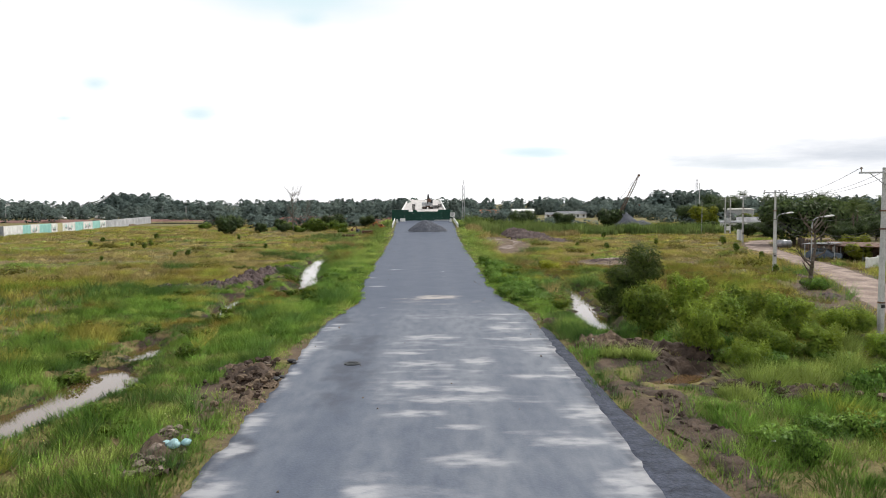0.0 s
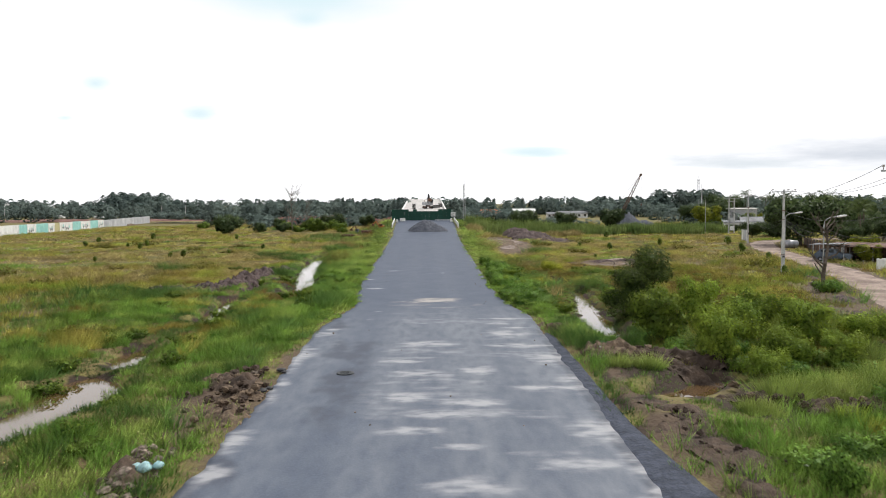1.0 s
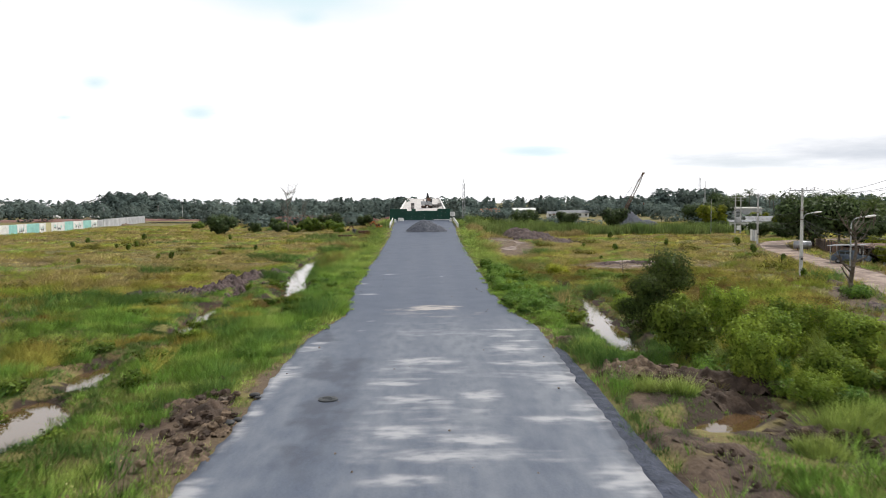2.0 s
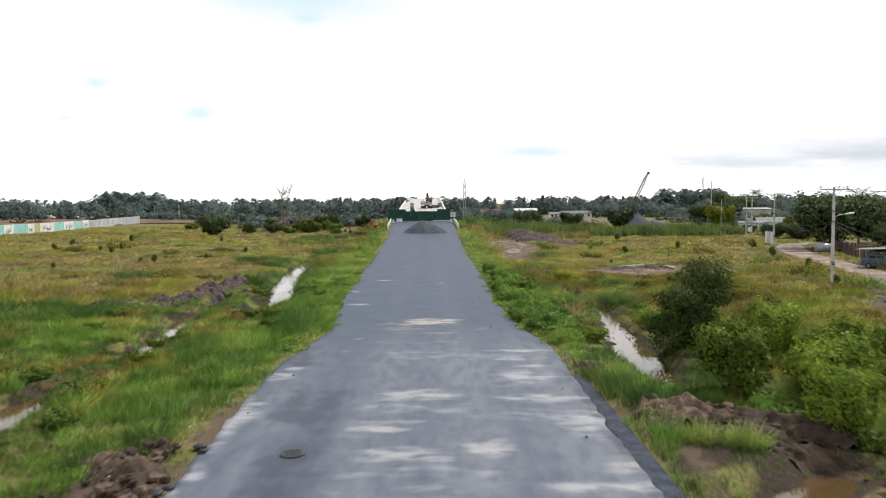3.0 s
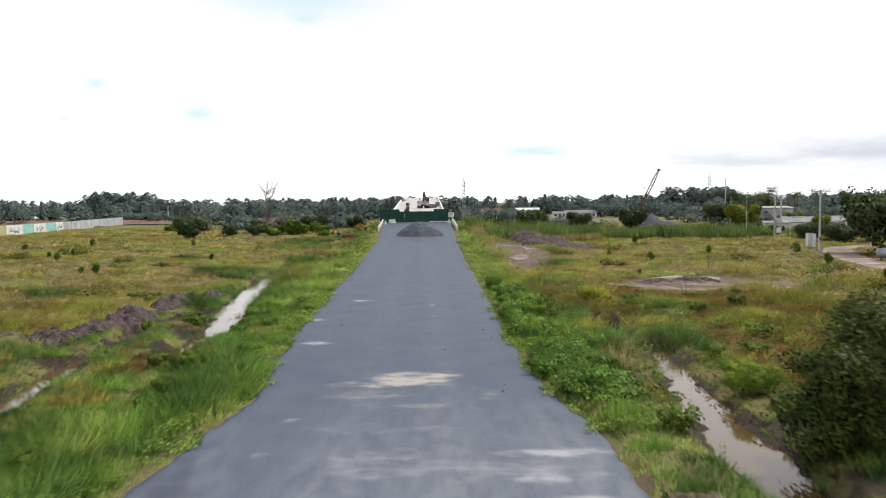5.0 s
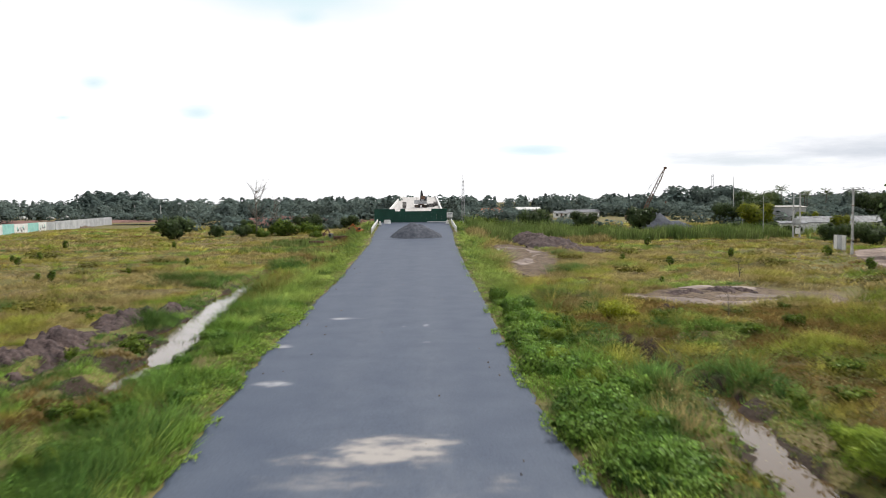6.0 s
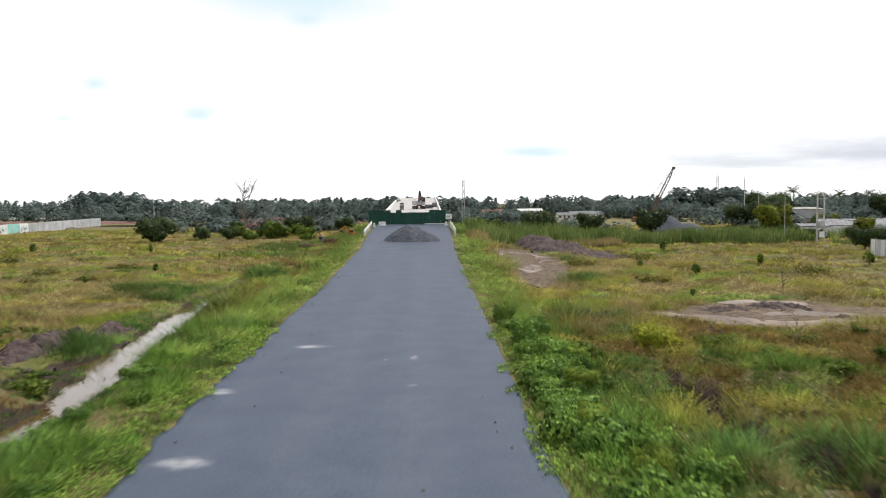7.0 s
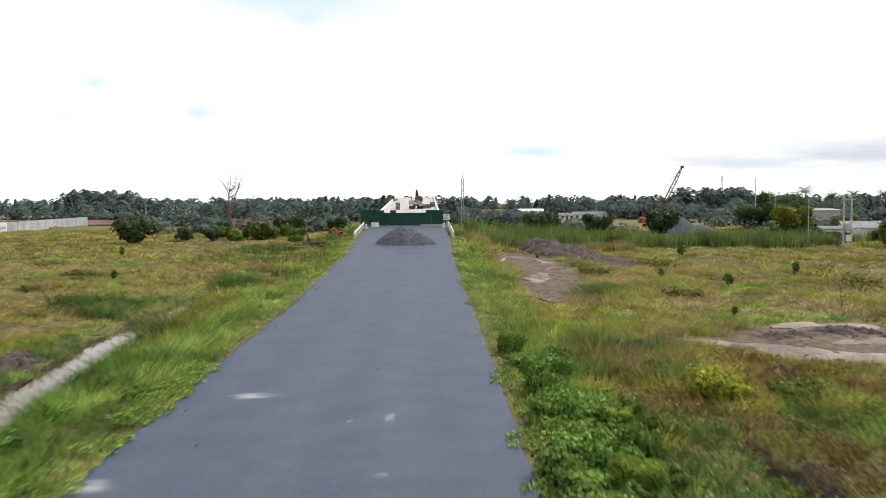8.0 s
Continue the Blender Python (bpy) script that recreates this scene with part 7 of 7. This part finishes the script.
def board_fence(pts, h, label):
    """A dark fence of uneven boards nailed to posts."""
    top = empty("board_fence", 0, 0, 0)
    r = random.Random(15)
    for a, b in zip(pts[:-1], pts[1:]):
        a, b = Vector((*a, float(ground_z(*a)))), Vector((*b, float(ground_z(*b))))
        n = max(2, round((b - a).length / 0.55))
        for k in range(n):
            p, q = a.lerp(b, k / n), a.lerp(b, (k + 1) / n)
            m = Matrix.Translation((p + q) / 2) @ (q - p).to_track_quat("Y", "Z").to_matrix().to_4x4()
            ln = (q - p).length / 2
            if k % 5 == 0:
                part("post", bm_box(bmesh.new(), 0.03, 0.15, -0.06, 0.06, -0.3, h + 0.15, 0.01, m), M_BARK, top)
            part("board", bm_box(bmesh.new(), -0.02, 0.02, -ln + 0.02, ln - 0.03, 0.05, h * r.uniform(0.85, 1.1), 0, m), M_RUST if r.random() < 0.4 else M_SHADOWROOM, top)
    return tagged(top, label, "fence")


board_fence(((54.6, 100.5), (57.2, 108), (60.6, 122), (66.5, 136)), 1.9, "dark weathered board fence beside the dirt road")


def fence_pole(x, y, h, label, name="pole", r=0.14, mat=None):
    top = empty(name, x, y, float(ground_z(x, y)))
    part("shaft", rod((0, 0, -0.3), (0, 0, h), r, r * 0.6), mat or M_POLE, top)
    part("cap", rod((0, 0, h), (0, 0, h + 0.12), r * 0.8, r * 0.3), mat or M_POLE, top)
    return tagged(top, label, "pole")


fence_pole(110, 307, 15.8, "tall slim concrete pole behind yellow-green trees", r=0.2)
fence_pole(69, 191, 8.3, "slim grey pole near white sheds", r=0.07)
fence_pole(82, 232, 8.6, "slim grey pole among trees", r=0.08)
for n, (x, y) in enumerate(((-205, 500), (-185, 496), (-168, 492), (-152, 489), (-136, 486), (-250, 505), (-275, 508), (-300, 512))):
    fence_pole(x, y, 7.6, "pale concrete pole before distant woods", r=0.28)


def lattice_mast(x, y, h, w, label, mat, stripes=False):
    """A square lattice mast with braces."""
    top = empty("lattice_mast", x, y, float(ground_z(x, y)))
    n = max(6, int(h / 2.2))
    for sx, sy in ((-1, -1), (1, -1), (1, 1), (-1, 1)):
        part("leg", rod((sx * w / 2, sy * w / 2, -0.3), (sx * w / 3, sy * w / 3, h), 0.11, 0.09, 5), mat, top)
    for i in range(n):
        a, b = h * i / n, h * (i + 1) / n
        wa, wb = w / 2 - w / 6 * i / n, w / 2 - w / 6 * (i + 1) / n
        for p, q in (((-1, -1), (1, -1)), ((1, -1), (1, 1)), ((1, 1), (-1, 1)), ((-1, 1), (-1, -1))):
            part("brace", rod((p[0] * wa, p[1] * wa, a), (q[0] * wb, q[1] * wb, b), 0.045, 0.045, 4), mat, top)
    part("antenna", rod((0, 0, h), (0, 0, h + h * 0.12), 0.1, 0.05), mat, top)
    return tagged(top, label, "mast")


lattice_mast(13.9, 291, 15.2, 0.9, "slim grey lattice mast behind the reeds", M_STEEL)
lattice_mast(215, 605, 26, 1.6, "tall far grey radio mast above trees", M_STEEL)


def crane():
    """A crawler crane with a raised lattice boom."""
    top = empty("crawler_crane", 73.2, 298, float(ground_z(73.2, 298)), 0)
    for k in (-1, 1):
        part("track", box(-2.2, 2.2, k * 1.4 - 0.4, k * 1.4 + 0.4, 0, 1.0, 0.25), M_RUBBER, top)
    part("house", box(-3.0, 1.5, -1.4, 1.4, 1.2, 3.2, 0.15), M_ORANGE, top)
    part("cab", box(0.6, 2.2, -1.5, -0.3, 1.5, 3.4, 0.1), M_GREYWALL, top)
    part("counterweight", box(-3.8, -3.0, -1.3, 1.3, 1.3, 2.8, 0.1), M_RUST, top)
    foot, tip = Vector((1.3, 0, 1.8)), Vector((9.6, 0, 18.6))
    ax = (tip - foot).normalized()
    u, v = Vector((0, 1, 0)), ax.cross(Vector((0, 1, 0)))
    bm = bmesh.new()

    def corner(t, i):
        wdt = 0.42 * min(1, 4 * t + 0.25, 4 * (1 - t) + 0.2)
        return foot.lerp(tip, t) + u * wdt * (1, 1, -1, -1)[i] + v * wdt * (1, -1, -1, 1)[i]

    n = 14
    for i in range(4):
        for k in range(n):
            bm_rod(bm, corner(k / n, i), corner((k + 1) / n, i), 0.085, 0.085, 4)
            bm_rod(bm, corner(k / n, i), corner((k + 1) / n, (i + 1) % 4), 0.05, 0.05, 4)
    part("boom", bm, M_RUST, top)
    part("sheave_head", box(9.2, 10.1, -0.4, 0.4, 18.3, 19.1, 0.1), M_RUST, top)
    part("hoist_rope", rod((9.9, 0, 18.5), (9.9, 0, 7.5), 0.03, 0.03, 5), M_BLACK, top)
    part("hook_block", box(9.65, 10.15, -0.2, 0.2, 6.7, 7.5, 0.1), M_RUST, top)
    for k in (-0.8, 0.8):
        part("pendant", rod((-2.6, k, 3.2), (9.5, k * 0.4, 18.8), 0.035, 0.035, 5), M_BLACK, top)
    part("gantry", rod((-2.4, 0, 3.1), (-2.9, 0, 5.4), 0.12), M_RUST, top)
    return tagged(top, "crawler crane with raised lattice boom behind a gravel stockpile", "crane")


crane()

# a still canal far off, behind the shrubs
bm = bmesh.new()
v = [bm.verts.new(p) for p in ((-127, 350, -0.45), (-44, 322, -0.45), (-44, 334, -0.45), (-127, 366, -0.45))]
bm.faces.new(v)
tagged(part("canal", bm, M_WATER), "far canal water mirroring the bright sky", "water", kind="structure")


# ---------------------------------------------------------------- small things by the road
def manhole():
    top = empty("manhole_cover", -4.33, 36.0, 0.045)
    part("ring", rod((0, 0, -0.05), (0, 0, 0.012), 0.40, 0.40, 28), M_IRON, top)
    lid = part("lid", rod((0, 0, 0.0), (0, 0, 0.02), 0.34, 0.335, 28), M_IRON, top)
    for i in range(5):
        w = 0.27 * math.cos((i - 2) * 0.45)
        part("rib", box(-w, w, (i - 2) * 0.11 - 0.018, (i - 2) * 0.11 + 0.018, 0.021, 0.03), M_IRON, lid)
    return tagged(top, "round dark iron manhole cover in the asphalt", "manhole cover")


manhole()


def lump(name, x, y, s, mat, label, category, seed, flat=0.7, group="", z=None, soft=False):
    """A broken lump: a rough ball with knocked-off sides."""
    bm = bmesh.new()
    bmesh.ops.create_icosphere(bm, subdivisions=2, radius=1)
    r = random.Random(seed)
    off = Vector((r.uniform(0, 50), r.uniform(0, 50), r.uniform(0, 50)))
    for q in bm.verts:
        k = 1 + (0.3 if soft else 0.7) * noise.noise(q.co * 1.2 + off) + (0.15 if soft else 0.4) * noise.noise(q.co * 3.1 + off)
        q.co = Vector((q.co.x * k, q.co.y * k * 0.85, q.co.z * k * flat)) * s
    ob = part(name, bm, mat, smooth=soft)
    ob.matrix_basis = pose(x, y, (float(ground_z(x, y)) if z is None else z) + s * flat * 0.35, 0, 0, r.uniform(0, 360))
    return tagged(ob, label, category, group)


r0 = random.Random(77)
for i in range(64):
    x, y = -9.25 + r0.gauss(0, 0.38), 23.3 + r0.uniform(-2.3, 2.2)
    lump("rubble", x - 0.1 * (y - 23.3), y, r0.uniform(0.05, 0.2), M_STONE, "broken rubble lump on a dirt heap by the road", "rubble", 300 + i, group="rubble by the road", z=float(ground_z(x, y)) + r0.uniform(0.08, 0.38) * max(0.2, 1 - abs(x + 9.25) / 0.8))
for i in range(70):
    y = 33.6 + r0.gauss(0, 2.8)
    x = -8.5 - 0.1 * (y - 33) + r0.gauss(0, 0.75)
    lump("clod", min(x, -7.5), y, r0.uniform(0.07, 0.24), M_CLAY if i % 3 == 0 else M_EARTH, "brown earth clod on a roadside dirt heap", "earth clod", 380 + i, group="clods by the road", z=float(ground_z(x, y)) + r0.uniform(0.0, 0.3))
for i in range(90):
    x, y = ((8.2 + 4.8 * r0.random(), 0.0) if i < 50 else (11.5 + 5.5 * r0.random(), 0.0))
    y = (40.2 - 0.62 * (x - 8) if i < 50 else 31.2 - 0.42 * (x - 11.5)) + r0.gauss(0, 0.7)
    lump("clod", x, y, r0.uniform(0.07, 0.26), M_CLAY if i % 3 == 0 else M_EARTH, "brown earth clod on the dug bank", "earth clod", 460 + i, group="clods on the dug bank", z=float(ground_z(x, y)) + r0.uniform(0.0, 0.3))
for i in range(26):
    x, y = 8.4 + r0.gauss(0, 0.5), 24.6 + r0.uniform(-3, 4)
    lump("clod", x, y, r0.uniform(0.05, 0.16), M_EARTH, "brown earth clod on the bare bank", "earth clod", 560 + i, group="clods on the bare bank", z=float(ground_z(x, y)) + r0.uniform(0.05, 0.2))
for x, y, s in ((-8.78, 23.2, 0.23), (-8.44, 23.32, 0.18), (-9.08, 23.42, 0.17)):
    lump("plastic_bag", x, y, s, M_BAG, "turquoise plastic bag dumped on roadside rubble", "plastic bag", int(s * 1000), 0.65, "dumped bags", float(ground_z(x, y)) + 0.28, True)
for i, (x, y, sz) in enumerate(((-7.45, 32.9, 0.26), (-7.25, 33.3, 0.18), (-7.4, 36.8, 0.26), (-7.2, 36.4, 0.16))):
    lump("plastic_scrap", x, y, sz, M_BLACK, "crumpled black plastic scrap at the asphalt edge", "plastic scrap", 620 + i, 0.35, "scraps at the road edge", 0.02, True)
lump("concrete_lump", -8.4, 36.0, 0.3, M_STONE, "grey concrete lump on a dirt heap", "concrete lump", 470, 0.8)
for i, (x, y) in enumerate(((9.9, 22.0), (8.1, 39.2), (10.0, 170.2))):
    top = empty("litter", x, y, float(ground_z(x, y)) + 0.22, i * 70)
    part("sheet", box(-0.08, 0.08, -0.05, 0.05, 0.0, 0.04, 0.015), M_WHITE, top)
    part("flap", bm_box(bmesh.new(), -0.07, 0.02, -0.04, 0.04, 0.04, 0.06, 0, Matrix.Rotation(0.3, 4, "Y")), M_WHITE, top)
    tagged(top, "scrap of white litter in the grass", "litter")
r1 = random.Random(9)
for i in range(60):
    y = r1.uniform(18, 130)
    x = r1.uniform(float(edge_l(y)) + 0.4, float(edge_r(y)) - 0.4)
    lump("pebble", x, y, r1.uniform(0.025, 0.06), M_STONE, "small pale pebble on the asphalt", "pebble", 500 + i, group="pebbles on the road", z=float(road_z(y)) + 0.01)
